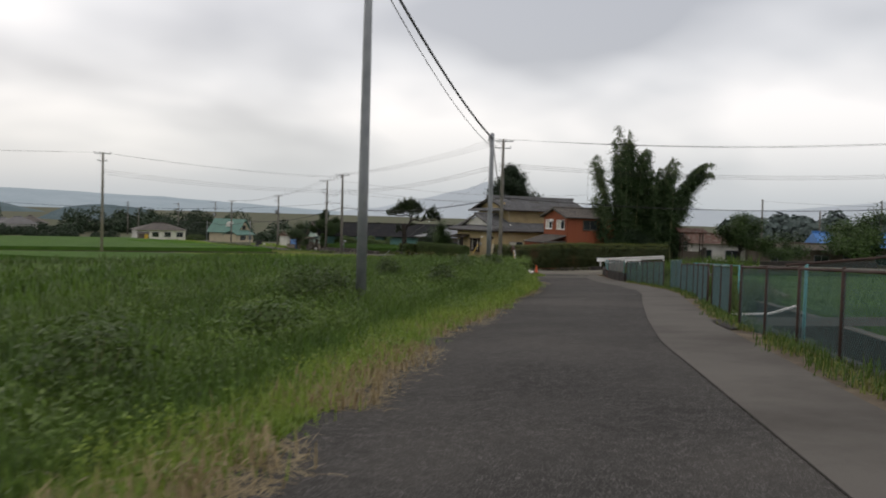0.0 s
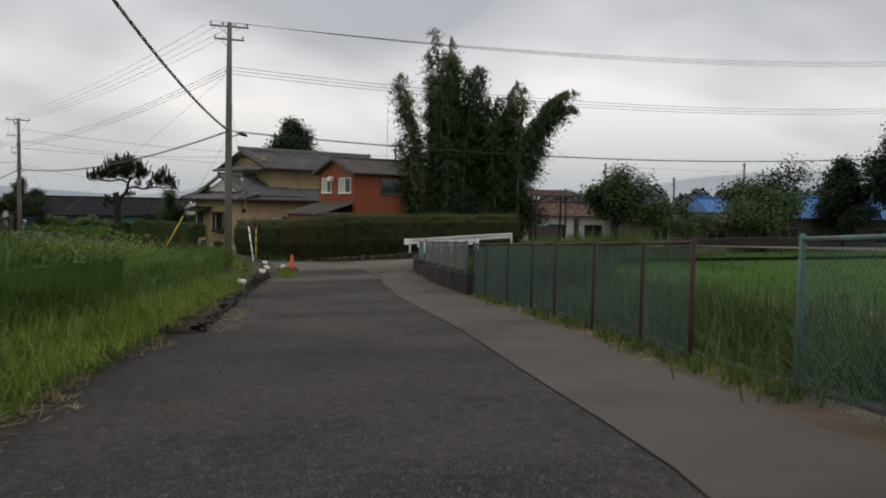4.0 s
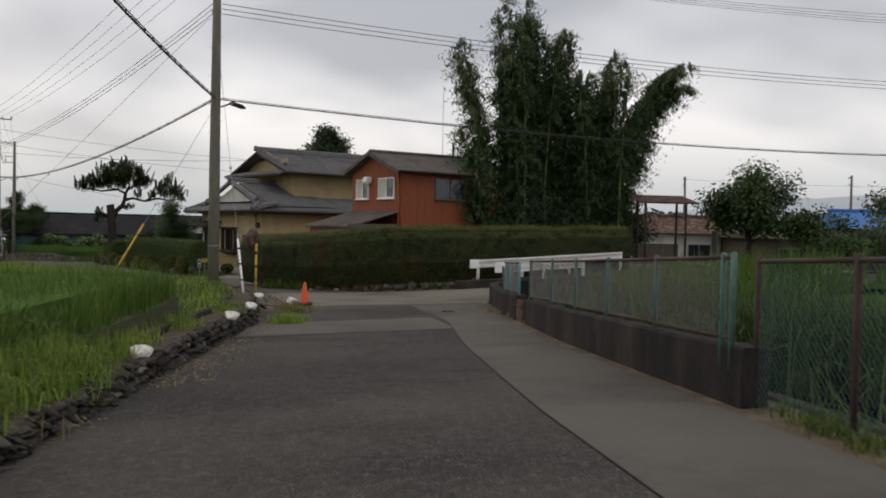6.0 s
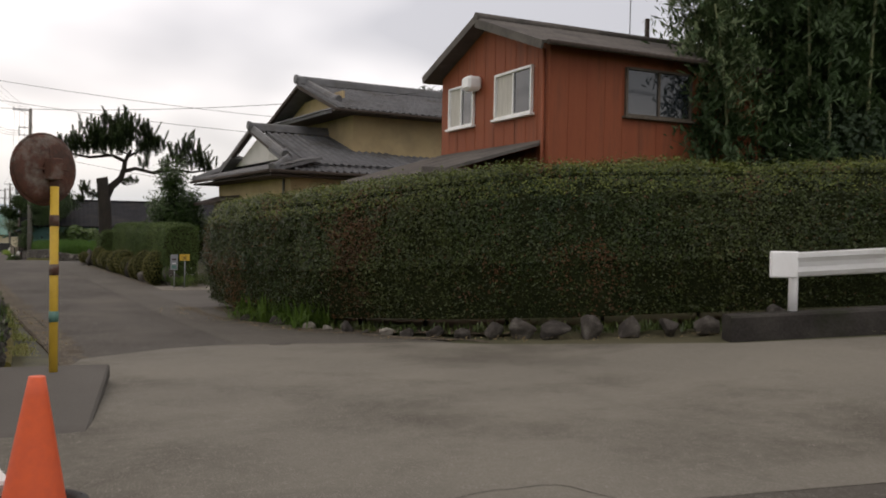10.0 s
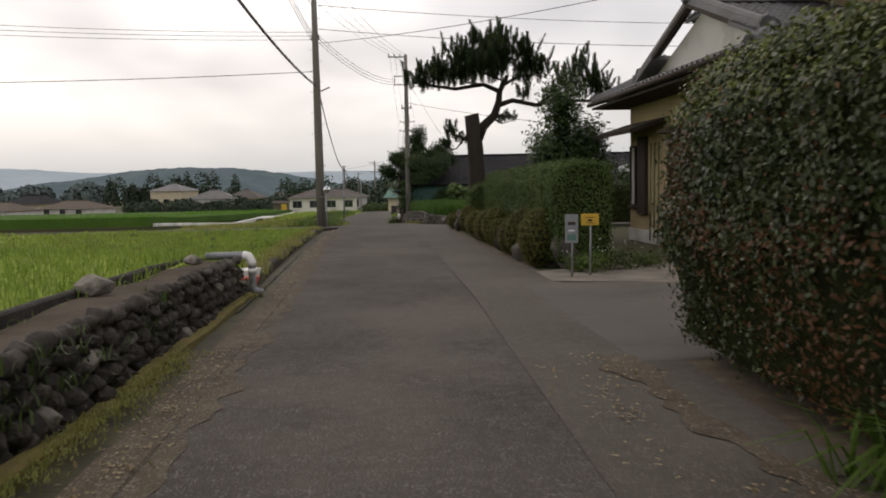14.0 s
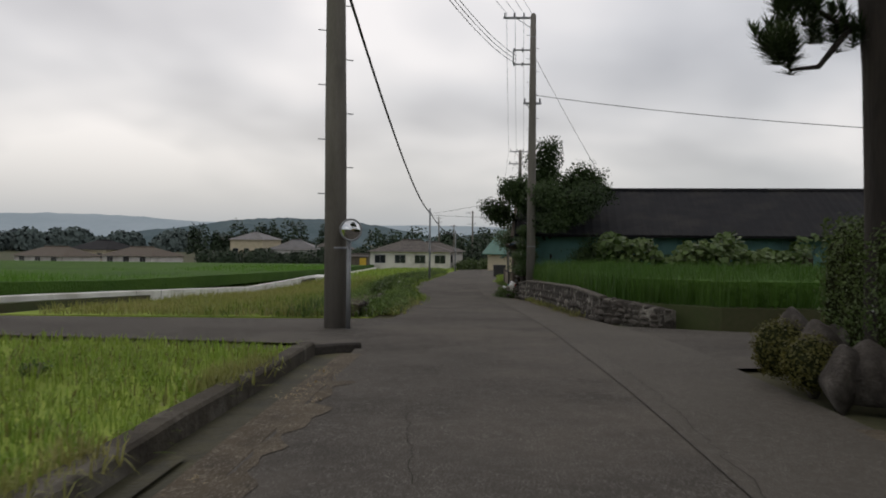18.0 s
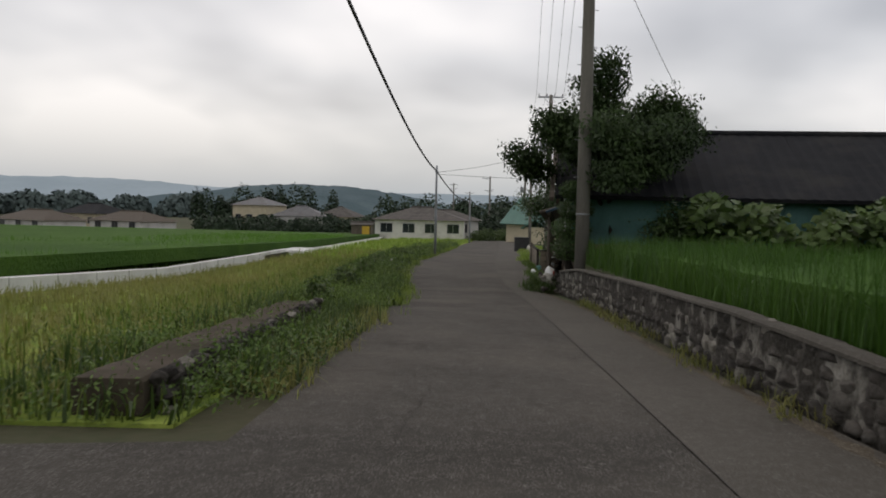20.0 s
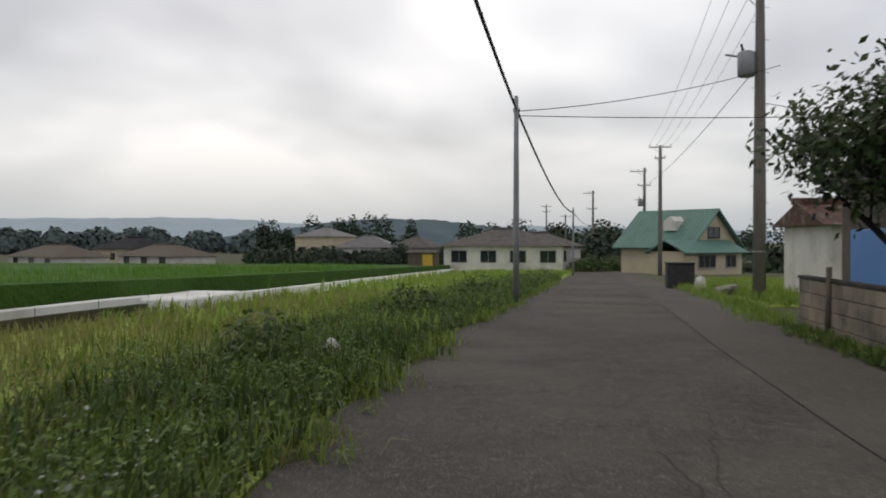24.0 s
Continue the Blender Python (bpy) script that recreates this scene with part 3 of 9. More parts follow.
tagged(ribbon("road", even(L1, 90), even(S1, 90), ASPHALT, 0.0, 0.0, 8), "worn dark asphalt country lane, bleached and patched", "road", kind="structure")
tagged(ribbon("road_concrete_strip", even(S1, 90), even(R1, 90), CONC_ROAD, 0.004, 0.0, 4), "pale concrete strip along the lane beside the fence", "road", kind="structure")
# junction and the second stretch
JL = [(38.4, 58.8), (40.2, 62.0), (41.2, 66), (41.35, 72), (41.3, 80), (41.2, 90), (41.25, 100), (41.1, 103.2), (41.1, 109), (41.1, 114), (40.9, 120), (40.3, 129), (39.65, 136), (39.6, 142), (39.9, 150), (40.6, 175), (41.6, 210), (42.5, 250)]
JS = [(42.9, 58.4), (43.1, 62.0), (43.3, 66), (43.55, 72), (43.9, 80), (44.0, 90), (44.05, 100), (44.0, 103.2), (43.9, 109), (43.8, 114), (43.7, 120), (43.4, 129), (43.2, 136), (43.2, 142), (43.4, 150), (44.0, 175), (44.8, 210), (45.6, 250)]
JR = [(45.3, 57.6), (47.2, 61.0), (46.3, 65.0), (44.75, 72), (45.4, 80), (45.5, 90), (45.5, 100), (45.6, 103.2), (45.1, 109), (44.75, 114), (44.75, 120), (44.05, 128), (44.4, 136), (44.6, 142), (45.0, 150), (45.6, 175), (46.4, 210), (47.3, 250)]
tagged(ribbon("road_second", even(JL, 200), even(JS, 200), ASPHALT_B, 0.0, 0.0, 8), "grey-brown patched asphalt lane between walls and gardens", "road", kind="structure")
tagged(ribbon("road_second_strip", even(JS, 200), even(JR, 200), CONC_LANE, 0.004, 0.0, 4), "smooth concrete edge strip of the lane", "road", kind="structure")
tagged(ribbon("road_east", [(45.4, 66.6), (46.3, 65.2), (48.3, 63.0), (50.6, 61.6), (53.5, 60.3), (60, 57), (80, 47)], [(45.2, 57.65), (46.6, 59.1), (48.3, 58.6), (50.2, 57.8), (53, 56.4), (59.5, 53), (79, 43)], CONC_JUNCTION, 0.002, 0, 6, z2=gxy), "pale concrete side road past the hedge", "road", kind="structure")
tagged(ribbon("road_corner", [(43.2, 56.9), (44.6, 57.2), (45.6, 58.2), (46.4, 58.95), (48.4, 58.6)], [(43.2, 60.6), (44.6, 60.8), (45.6, 61), (46.4, 61), (48.4, 61)], CONC_JUNCTION, -0.004, 0, 4, z2=gxy), "pale concrete of the junction beside the parapet", "road", kind="structure")
tagged(ribbon("hedge_bed", [(46.9, 66.0), (45.6, 68.0), (44.9, 70), (44.65, 72), (44.7, 73.6), (44.75, 76.5)], [(48.2, 67.2), (47.0, 69), (46.4, 70.5), (46.2, 72), (46.3, 73.6), (46.6, 76.5)], SOIL, 0.0, 0, 4, z2=lambda x, y: gxy(x, y) + .002), "brown littered soil under the hedge", "soil", kind="structure")
tagged(ribbon("road_west", [(41.4, 103.3), (38, 103.8), (32, 104.6), (10, 107), (-60, 114)], [(41.4, 109), (38.5, 108.4), (32, 108.3), (10, 110.5), (-60, 117.5)], ASPHALT_B, -0.004, 0, 4), "narrow side lane across the fields", "road", kind="structure")
tagged(ribbon("road_far_east", [(44.3, 107.9), (47, 106.2), (52, 105.6), (90, 104)], [(44.3, 101.2), (47, 101.6), (52, 101.4), (90, 100)], ASPHALT_B, -0.004, 0, 4), "side lane between rice field and garden", "road", kind="structure")

# ---- fields (levels follow the terraces) ----
def shrink(outline, d):
    o = np.array(outline, float)
    area = 0.5 * np.sum(o[:, 0] * np.roll(o[:, 1], -1) - np.roll(o[:, 0], -1) * o[:, 1])
    e = np.roll(o, -1, 0) - o
    e /= np.linalg.norm(e, axis=1)[:, None]
    nrm = np.c_[-e[:, 1], e[:, 0]] * (1 if area > 0 else -1)
    m = nrm + np.roll(nrm, 1, 0)
    m /= np.maximum((m * nrm).sum(1), 0.5)[:, None]
    return [tuple(q) for q in o + d * m]


def zA(y):
    return float(np.interp(y, [-60, 0, 8, 20, 38, 60, 110, 160], [2.6, -0.3, -0.65, -0.95, -1.2, -2.6, -4.0, -5.2]))


la = offset(L1, -1.35)
FIELD_A = [tuple(q) for q in la[:9]] + [(25.4, 39.6), (0, 60), (-110, 120), (-140, 20), (-80, -70)]
FIELD_B = [(26.0, 40.3), (30.3, 47.0), (33.0, 51.4), (34.0, 53.2), (10, 72), (-60, 110), (-110, 122), (0, 60.4)]
FIELD_C = [(34.3, 53.5), (36.2, 56.6), (38.2, 60.2), (39.8, 65.2), (40.0, 67), (20, 78), (10, 72.5)]
FIELD_D = [(40.0, 67.2), (40.1, 81), (39.8, 81.2), (0, 100), (-60, 112), (10, 73)]
FIELD_D2 = [(40.5, 81.4), (40.5, 102.5), (38, 103.4), (10, 106.4), (-60, 113), (0, 100.4)]
FIELD_E = [(40.6, 109.4), (40.6, 114), (40.75, 119), (40.85, 120), (40.25, 129), (39.6, 136), (39.55, 142), (39.85, 150), (40.55, 175), (41.5, 210), (30.8, 210), (33.4, 150), (33.0, 116.8), (33.0, 109)]
FIELD_F = [(32.6, 109), (32.6, 117), (33.0, 150), (30.4, 210), (-120, 240), (-160, 130), (-60, 118)]
FIELD_G = [(45.5, 108.6), (45.2, 112), (45.2, 115), (45.12, 125.4), (60, 122.6), (95, 118), (95, 105), (52, 106.2), (47, 106.8)]
FIELD_H = [(15.4, 9.7), (20.5, 15.8), (24.6, 20.4), (29.4, 26.6), (37.6, 39.8), (44.3, 50.8), (48, 57), (110, 62), (140, 20), (60, -60), (-5, -22.8), (5.4, -3.3)]
zB = lambda y: -2.45 if y < 60 else float(np.interp(y, [60, 110], [-2.45, -4.2]))
zC = lambda y: -3.1
zD = lambda y: -3.5 if y < 82 else float(np.interp(y, [82, 110], [-3.5, -4.2]))
zD2 = lambda y: gz(y) - 0.02
zE = lambda y: gz(y) - 0.02
zF = lambda y: gz(y) + 0.15
zG = lambda y: float(np.interp(y, [106, 124], [-3.95, -4.25]))
zH = lambda y: float(np.interp(y, [-60, 0, 14, 22, 30, 62], [0.5, -0.85, -1.5, -2.2, -2.6, -3.9]))
ground_sheet()
for nm, o, z, m, lab in (("field_tall_grass", FIELD_A, zA, GRASS_SHEET_DEEP, "overgrown green field beside the lane"), ("field_rice_near", FIELD_B, zB, EARTH, "terraced rice plot"),
                         ("field_corner", FIELD_C, zC, GRASS_SHEET, "small mown grass plot at the junction"), ("field_meadow", FIELD_D, zD, GRASS_SHEET, "grass plot behind the stone wall"),
                         ("field_mown", FIELD_D2, zD2, GRASS_SHEET, "mown fallow plot with clumps of grass"), ("field_verge", FIELD_E, zE, GRASS_SHEET, "yellowing weedy fallow strip"),
                         ("field_rice_far", FIELD_F, zF, EARTH, "wide rice field behind a pale retaining wall"), ("field_rice_walled", FIELD_G, zG, EARTH, "rice plot held by a stone-faced wall"),
                         ("field_rice_east", FIELD_H, zH, EARTH, "rice field beyond the chain-link fence")):
    tagged(fill(nm, o, z, m, 1.0), lab, "field", kind="structure")

bank_foot, bank_top = even(offset(L1, -.03)[:10], 120), even(offset(L1, -1.5)[:10], 120)
up = lambda y: min(zA(y), gz(y) + .75) if zA(y) > gz(y) else max(zA(y), gz(y) - .5)
rows = [[(*(a + (b - a) * k), gz(a[1]) - .03 + (up(b[1]) - gz(b[1]) + .03) * k ** .7 + .05 * noise.noise(Vector((a[0], a[1], k * 3)))) for k in (0, .25, .5, .75, 1)] for a, b in zip(bank_foot, bank_top)]
tagged(arrays("grass_bank", [v for r in rows for v in r], [(i * 5 + k, (i + 1) * 5 + k, (i + 1) * 5 + k + 1, i * 5 + k + 1) for i in range(119) for k in range(4)], GRASS_SHEET_DEEP, smooth=True), "grassy bank rising from the lane edge to the field", "bank", kind="structure")


def canopy(name, outline, z, h, label):
    """The closed top of standing rice, seen from the side as a solid crop: a rolling sheet with skirts."""
    o = np.array(outline, float)
    c = o.mean(0)
    bm = bmesh.new()
    top = [bm.verts.new((x, y, z(y) + h)) for x, y in o]
    bot = [bm.verts.new((x, y, z(y) + 0.01)) for x, y in o]
    bm.faces.new(top)
    n = len(top)
    for i in range(n):
        bm.faces.new((top[i], bot[i], bot[(i + 1) % n], top[(i + 1) % n]))
    bmesh.ops.recalc_face_normals(bm, faces=bm.faces)
    bmesh.ops.triangulate(bm, faces=bm.faces)
    return tagged(part(name, bm, RICE_SHEET), label, "rice", kind="stuff")


canopy("rice_crop", shrink(FIELD_B, 0.4), zB, 0.4, "dense young green rice in a terraced plot")
canopy("rice_crop", shrink(FIELD_F, 0.5), zF, 0.45, "dense green rice in a wide field")
canopy("rice_crop", shrink(FIELD_G, 0.4), zG, 0.45, "dense tall green rice above a stone wall")
canopy("rice_crop", shrink(FIELD_H, 0.6), zH, 0.35, "dense green rice beyond the fence")

# ---- walls, kerbs and gutters ----
def rock_mesh(name, seed):
    """A rough angular stone about one metre across."""
    rng = np.random.default_rng(100 + seed)
    bm = bmesh.new()
    for _ in range(22):
        d = rng.normal(0, 1, 3)
        d /= np.linalg.norm(d)
        bm.verts.new(Vector(d * [.5, .46, .52] * rng.uniform(.82, 1.0)))
    r = bmesh.ops.convex_hull(bm, input=bm.verts[:])
    bmesh.ops.delete(bm, geom=[v for v in r["geom_interior"] if isinstance(v, bmesh.types.BMVert)], context='VERTS')
    bmesh.ops.subdivide_edges(bm, edges=bm.edges[:], cuts=1, use_grid_fill=True)
    for v in bm.verts:
        v.co *= 1 + .05 * noise.noise(v.co * 4 + Vector((seed * 5.0, 0, 0)))
    bmesh.ops.smooth_vert(bm, verts=bm.verts[:], factor=.25, use_axis_x=True, use_axis_y=True, use_axis_z=True)
    me = bpy.data.meshes.new(name)
    bm.to_mesh(me)
    bm.free()
    return me


def boulder_mesh(name, seed):
    """A weathered upright boulder about one metre across, with flat faces and chipped edges."""
    rng = np.random.default_rng(300 + seed)
    bm = bmesh.new()
    for _ in range(13):
        d = rng.normal(0, 1, 3)
        d /= np.linalg.norm(d)
        bm.verts.new(Vector(d * [.5, .45, .55] * rng.uniform(.85, 1.05)))
    r = bmesh.ops.convex_hull(bm, input=bm.verts[:])
    bmesh.ops.delete(bm, geom=[v for v in r["geom_interior"] if isinstance(v, bmesh.types.BMVert)], context='VERTS')
    bmesh.ops.subdivide_edges(bm, edges=bm.edges[:], cuts=3, use_grid_fill=True)
    bmesh.ops.triangulate(bm, faces=bm.faces[:])
    for v in bm.verts:
        q = v.co * 3 + Vector((seed * 7.0, 0, 0))
        v.co *= 1 + .1 * noise.noise(q) + .06 * noise.noise(q * 2.7)
    bmesh.ops.smooth_vert(bm, verts=bm.verts[:], factor=.5, use_axis_x=True, use_axis_y=True, use_axis_z=True)
    me = bpy.data.meshes.new(name)
    bm.to_mesh(me)
    bm.free()
    me.shade_smooth()
    me.materials.append(STONE)
    return me


BOULDERS = [boulder_mesh("boulder", i) for i in range(7)]
ROCKS = [rock_mesh("stone", i) for i in range(7)]
for me in ROCKS:
    me.materials.append(STONE)
ROCKS_PALE = [me.copy() for me in ROCKS]
for me in ROCKS_PALE:
    me.materials.clear()
    me.materials.append(STONE_PALE)


ROCKS_WHITE = [me.copy() for me in ROCKS]
for me in ROCKS_WHITE:
    me.materials.clear()
    me.materials.append(WHITEWASH)


def put(name, me, parent, m, label=""):
    ob = new(name, me)
    ob.parent = parent
    ob.matrix_basis = m
    if label:
        ob["label"] = label
    return ob


def placed(x, y, z, rx, ry, rz, sx, sy, sz):
    return pose(x, y, z, rx, ry, rz) @ Matrix.Diagonal((sx, sy, sz, 1))


def wall_line(name, line, zbase, height, thick, material, label, category="wall", step=0.6, top_wob=0.01, kind="structure", side=1, foot=0.25):
    """A concrete wall or kerb that follows a plan line; it stands to the right of the line (side 1) or left (-1)."""
    p = resample(line, step)
    q = offset(p, thick * side)
    zb = [zbase(x, y) for x, y in p[:, :2]]
    hh = [height(x, y) if callable(height) else height for x, y in p[:, :2]]
    bev = min(0.025, thick * 0.2)
    bm = bmesh.new()
    prof = []
    for i in range(len(p)):
        a, b = Vector((*p[i][:2], 0)), Vector((*q[i][:2], 0))
        d = (b - a).normalized()
        z0, z1 = zb[i] - foot, zb[i] + hh[i] + top_wob * noise.noise(Vector((p[i][0], p[i][1], 0)))
        pts = [a + Vector((0, 0, z0)), a + Vector((0, 0, z1 - bev)), a + d * bev + Vector((0, 0, z1)), b - d * bev + Vector((0, 0, z1)), b + Vector((0, 0, z1 - bev)), b + Vector((0, 0, z0))]
        prof.append([bm.verts.new(v) for v in pts])
    for r, s in zip(prof, prof[1:]):
        for k in range(5):
            bm.faces.new((r[k], s[k], s[k + 1], r[k + 1]))
    bm.faces.new(prof[0]); bm.faces.new(prof[-1][::-1])
    bmesh.ops.recalc_face_normals(bm, faces=bm.faces)
    return tagged(part(name, bm, material), label, category, kind=kind)


# parapet of dark concrete that carries the second fence, bending round at the junction
PARAPET = [(34.8, 42.1), (36.1, 44.2), (38.45, 47.9), (40.6, 51.05)]
PARAPET2 = [(41.3, 52.1), (43.0, 54.7), (44.4, 56.45), (45.55, 57.9), (46.15, 58.68), (46.85, 58.95), (48.3, 58.4), (50.2, 57.5), (53.0, 56.1)]
wall_line("parapet_wall", PARAPET, gxy, 0.52, 0.25, CONC_BLACK, "dark stained concrete parapet wall along the lane")
wall_line("parapet_wall_bend", PARAPET2, gxy, 0.55, 0.28, CONC_BLACK, "dark stained concrete parapet wall bending round the corner")
wall_line("channel_wall_east", offset(R1, 0.62), lambda x, y: gxy(x, y) - 1.8, 1.82, 0.2, CONC_OLD, "dark concrete edge of the water channel")
wall_line("channel_wall_far", offset(R1, 3.55), lambda x, y: gxy(x, y) - 1.9, 1.45, 0.3, CONC_BLACK, "dark concrete bank wall of the water channel")
wall_line("channel_coping", offset(R1, 3.5), lambda x, y: gxy(x, y) - .2, -.23, 0.34, CONC_ROAD, "pale worn coping on the channel bank")
KERB_B = [(26.2, 38.6), (29.0, 43.3), (31.1, 46.8), (34.3, 51.9), (35.9, 54.4), (36.7, 55.8)]
wall_line("kerb_left_upper", offset(KERB_B, -0.55), gxy, lambda x, y: float(np.interp(y, [40, 48, 56], [.25, .36, .5])), 0.1, CONC_OLD, "dark low concrete edging of the plot", side=-1)
# hedge-side kerb with the guard rail
wall_line("kerb_rail", [(48.5, 63.35), (50.8, 62.05), (53.6, 60.75), (60, 57.4), (72, 51.4)], gxy, 0.28, 0.35, CONC_OLD, "dark concrete kerb under the guard rail", side=-1)


def stone_wall(name, line, zbase, height, label, course=0.125, batter=0.12, thick=0.5, near_y=(0, 999), side=-1, lid=None, size=(.11, .27), pale=.05, flat=1.0):
    """A rough stone wall: an earthy heart with its lid, and uneven stones set in its face; those on the near stretch are parts of the wall."""
    p = resample(line, 0.05)[:, :2]
    heart = wall_line(name, [tuple(q) for q in offset(p, side * 0.08)[::6]], zbase, lambda x, y: height(x, y) - 0.02, thick, lid or WALL_LID, label, side=side, top_wob=.05)
    s = np.r_[0, np.cumsum(np.linalg.norm(np.diff(p, axis=0), axis=1))]
    rows = max(2, int(round(max(height(*q) for q in p[::20]) / course)))
    k, vs, fs, base = 0, [], [], 0
    for r in range(rows):
        t = RNG.uniform(0, 0.15)
        while t < s[-1] - 0.05:
            w = RNG.uniform(*size)
            x, y = np.interp(t + w / 2, s, p[:, 0]), np.interp(t + w / 2, s, p[:, 1])
            h = height(x, y)
            j = min(int((t + w / 2) / 0.05), len(p) - 2)
            d = p[j + 1] - p[j]
            ang = math.degrees(math.atan2(d[1], d[0]))
            nrm = np.array([d[1], -d[0]]) / (np.linalg.norm(d) + 1e-9) * -side
            z = zbase(x, y) + h * (r + 0.5) / rows + RNG.uniform(-.025, .025)
            o = -0.02 - .125 * (1 - flat) + flat * RNG.uniform(-0.045, 0.045) - batter * (r / rows - 0.5)
            m = placed(x + nrm[0] * o, y + nrm[1] * o, z, flat * RNG.uniform(-30, 30), flat * RNG.uniform(-35, 35), ang + flat * RNG.uniform(-25, 25), w * 1.1, RNG.uniform(.16, .24), h / rows * RNG.uniform(.85, 1.6))
            me = (ROCKS_PALE if RNG.random() < pale else ROCKS)[RNG.integers(7)]
            if near_y[0] < y < near_y[1] and k < 300:
                put("stone", me, heart, m)
                k += 1
            else:
                co = np.empty(len(me.vertices) * 3, np.float32)
                me.vertices.foreach_get("co", co)
                M = np.array(m)
                vs.append(co.reshape(-1, 3) @ M[:3, :3].T + M[:3, 3])
                for f in me.polygons:
                    i = list(f.vertices)
                    fs.extend((base + i[0], base + i[q], base + i[q + 1]) for q in range(1, len(i) - 1))
                base += len(vs[-1])
            t += w * .92
    if vs:
        ob = arrays("wall_stones", np.concatenate(vs), fs, STONE, heart)
        ob["kind"] = "stuff"
    return heart


stone_wall("kerb_stone_wall", KERB_B, lambda x, y: gz(y) - .04, lambda x, y: float(np.interp(y, [40, 44, 48, 52, 56], [.12, .2, .3, .4, .45])), "low rough mossy stone kerb below the rice plot", thick=.42)
hw = lambda x, y: float(np.interp(y, [56, 62, 66, 78, 82], [0.45, 0.5, 0.55, 0.6, 0.55]))
WALL_L = [(36.7, 56.0), (38.2, 58.9), (39.35, 61.9), (40.3, 66.0), (40.62, 70), (40.62, 75), (40.6, 80.8)]
stone_wall("stone_wall_left", WALL_L, lambda x, y: gz(y) - 0.03, hw, "dark mossy rough stone wall with a flat earthy top along the gutter", near_y=(68, 81))
wall_line("stone_wall_back_kerb", offset(WALL_L, -.6), lambda x, y: gz(y) - .03, lambda x, y: hw(x, y) + .05, .09, CONC_OLD, "thin dark edging behind the stone wall", side=-1)
stone_wall("retaining_wall_right", [(46.0, 107.0), (45.15, 108.8), (44.95, 112), (44.95, 118), (44.8, 123.4), (44.62, 126.7)], lambda x, y: gz(y) - 0.03, lambda x, y: float(np.interp(y, [106.5, 108.5, 112, 124, 126.7], [0.3, 0.48, 0.64, 0.72, 0.6])), "rubble stone retaining wall mottled with pale lime below the rice", course=.2, size=(.16, .42), pale=.12, side=1, near_y=(110, 126), thick=.24, lid=WALL_STAINED, batter=.06, flat=.15)
RW = [(45.15, 108.8), (44.95, 112), (44.95, 118), (44.8, 123.4), (44.62, 126.7)]
wall_line("wall_coping", offset(RW, .04), lambda x, y: gz(y) + float(np.interp(y, [106.5, 108.5, 112, 124, 126.7], [0.3, 0.48, 0.64, 0.72, 0.6])) - .05, lambda x, y: .055, .17, CONC_LANE, "thin worn concrete coping along the top of the retaining wall", foot=0)
stone_wall("stone_wall_verge", [(40.4, 109.6), (40.25, 113), (40.05, 117.5)], lambda x, y: gz(y) - 0.05, lambda x, y: 0.32, "low weedy stone edging of the verge")

# open gutter along the second stretch: kerb, moss bed, trickle of water, lip
G_L = [(40.75, 64.6), (40.85, 68), (40.85, 74), (40.8, 81), (40.72, 90), (40.75, 97), (40.8, 102.3)]
wall_line("gutter_kerb", [(40.66, 81.2), (40.6, 90), (40.62, 97), (40.68, 102.4)], lambda x, y: gz(y) - 0.02, 0.14, 0.2, KERB_WORN, "worn mossy kerb stones along the gutter", side=-1, top_wob=0.02)
gl, gr = even(offset(G_L, -0.12), 80), even(offset(G_L, 0.2), 80)
tagged(ribbon("gutter_bed", gl, gr, GUTTER_DARK, -0.045, 0, 2), "mossy bed of the open roadside gutter", "gutter", kind="structure")
tagged(ribbon("gutter_water", even(offset([(40.75, 79), (40.72, 90), (40.75, 97)], 0.0), 40), even(offset([(40.75, 79), (40.72, 90), (40.75, 97)], 0.1), 40), GUTTER_DARK, -0.02, 0, 1), "thin trickle of water in the gutter", "water", kind="structure")
wall_line("gutter_lip", offset(G_L, 0.2), lambda x, y: gz(y) - 0.01, 0.012, 0.3, LANE_DIRT, "crumbling brown concrete gutter lip", side=1, top_wob=0.02)
wall_line("culvert_end", [(40.62, 102.4), (40.9, 102.75), (41.2, 102.9)], lambda x, y: gz(y) - 0.03, 0.1, 0.12, CONC_OLD, "dark concrete mouth of the culvert", side=-1)
# pale new retaining wall of the wide rice field
WW = [(32.3, 110.3), (32.55, 116.5), (32.8, 124), (32.95, 140), (32.75, 147.6)]
wall_line("retaining_wall", WW, lambda x, y: gz(y), 0.3, 0.16, CONC_PALE, "pale new concrete retaining wall of the rice field", side=-1, step=2.0)
wall_line("retaining_wall_far", [(33.5, 147.9), (33.2, 157), (32.0, 180), (30.4, 209)], lambda x, y: gz(y) - 0.05, 0.3, 0.16, CONC_PALE, "pale concrete retaining wall running on to the houses", side=-1, step=2.0)
tagged(part("wall_ramp", box(31.6, 33.7, 146.4, 149.4, gz(148) - .3, gz(148) + .28, .04), CONC_PALE), "pale concrete ramp between two wall runs", "ramp", kind="structure")
for i in range(16):
    y = 117.5 + i * 1.95
    x = float(np.interp(y, [116.5, 124, 140, 147.6], [32.55, 32.8, 32.95, 32.75]))
    tagged(part("wall_joint", box(x - .004, x + .006, y - .006, y + .006, gz(y) + .05, gz(y) + .29), CONC_ROAD), "dark joint of the retaining wall", "joint", kind="structure")
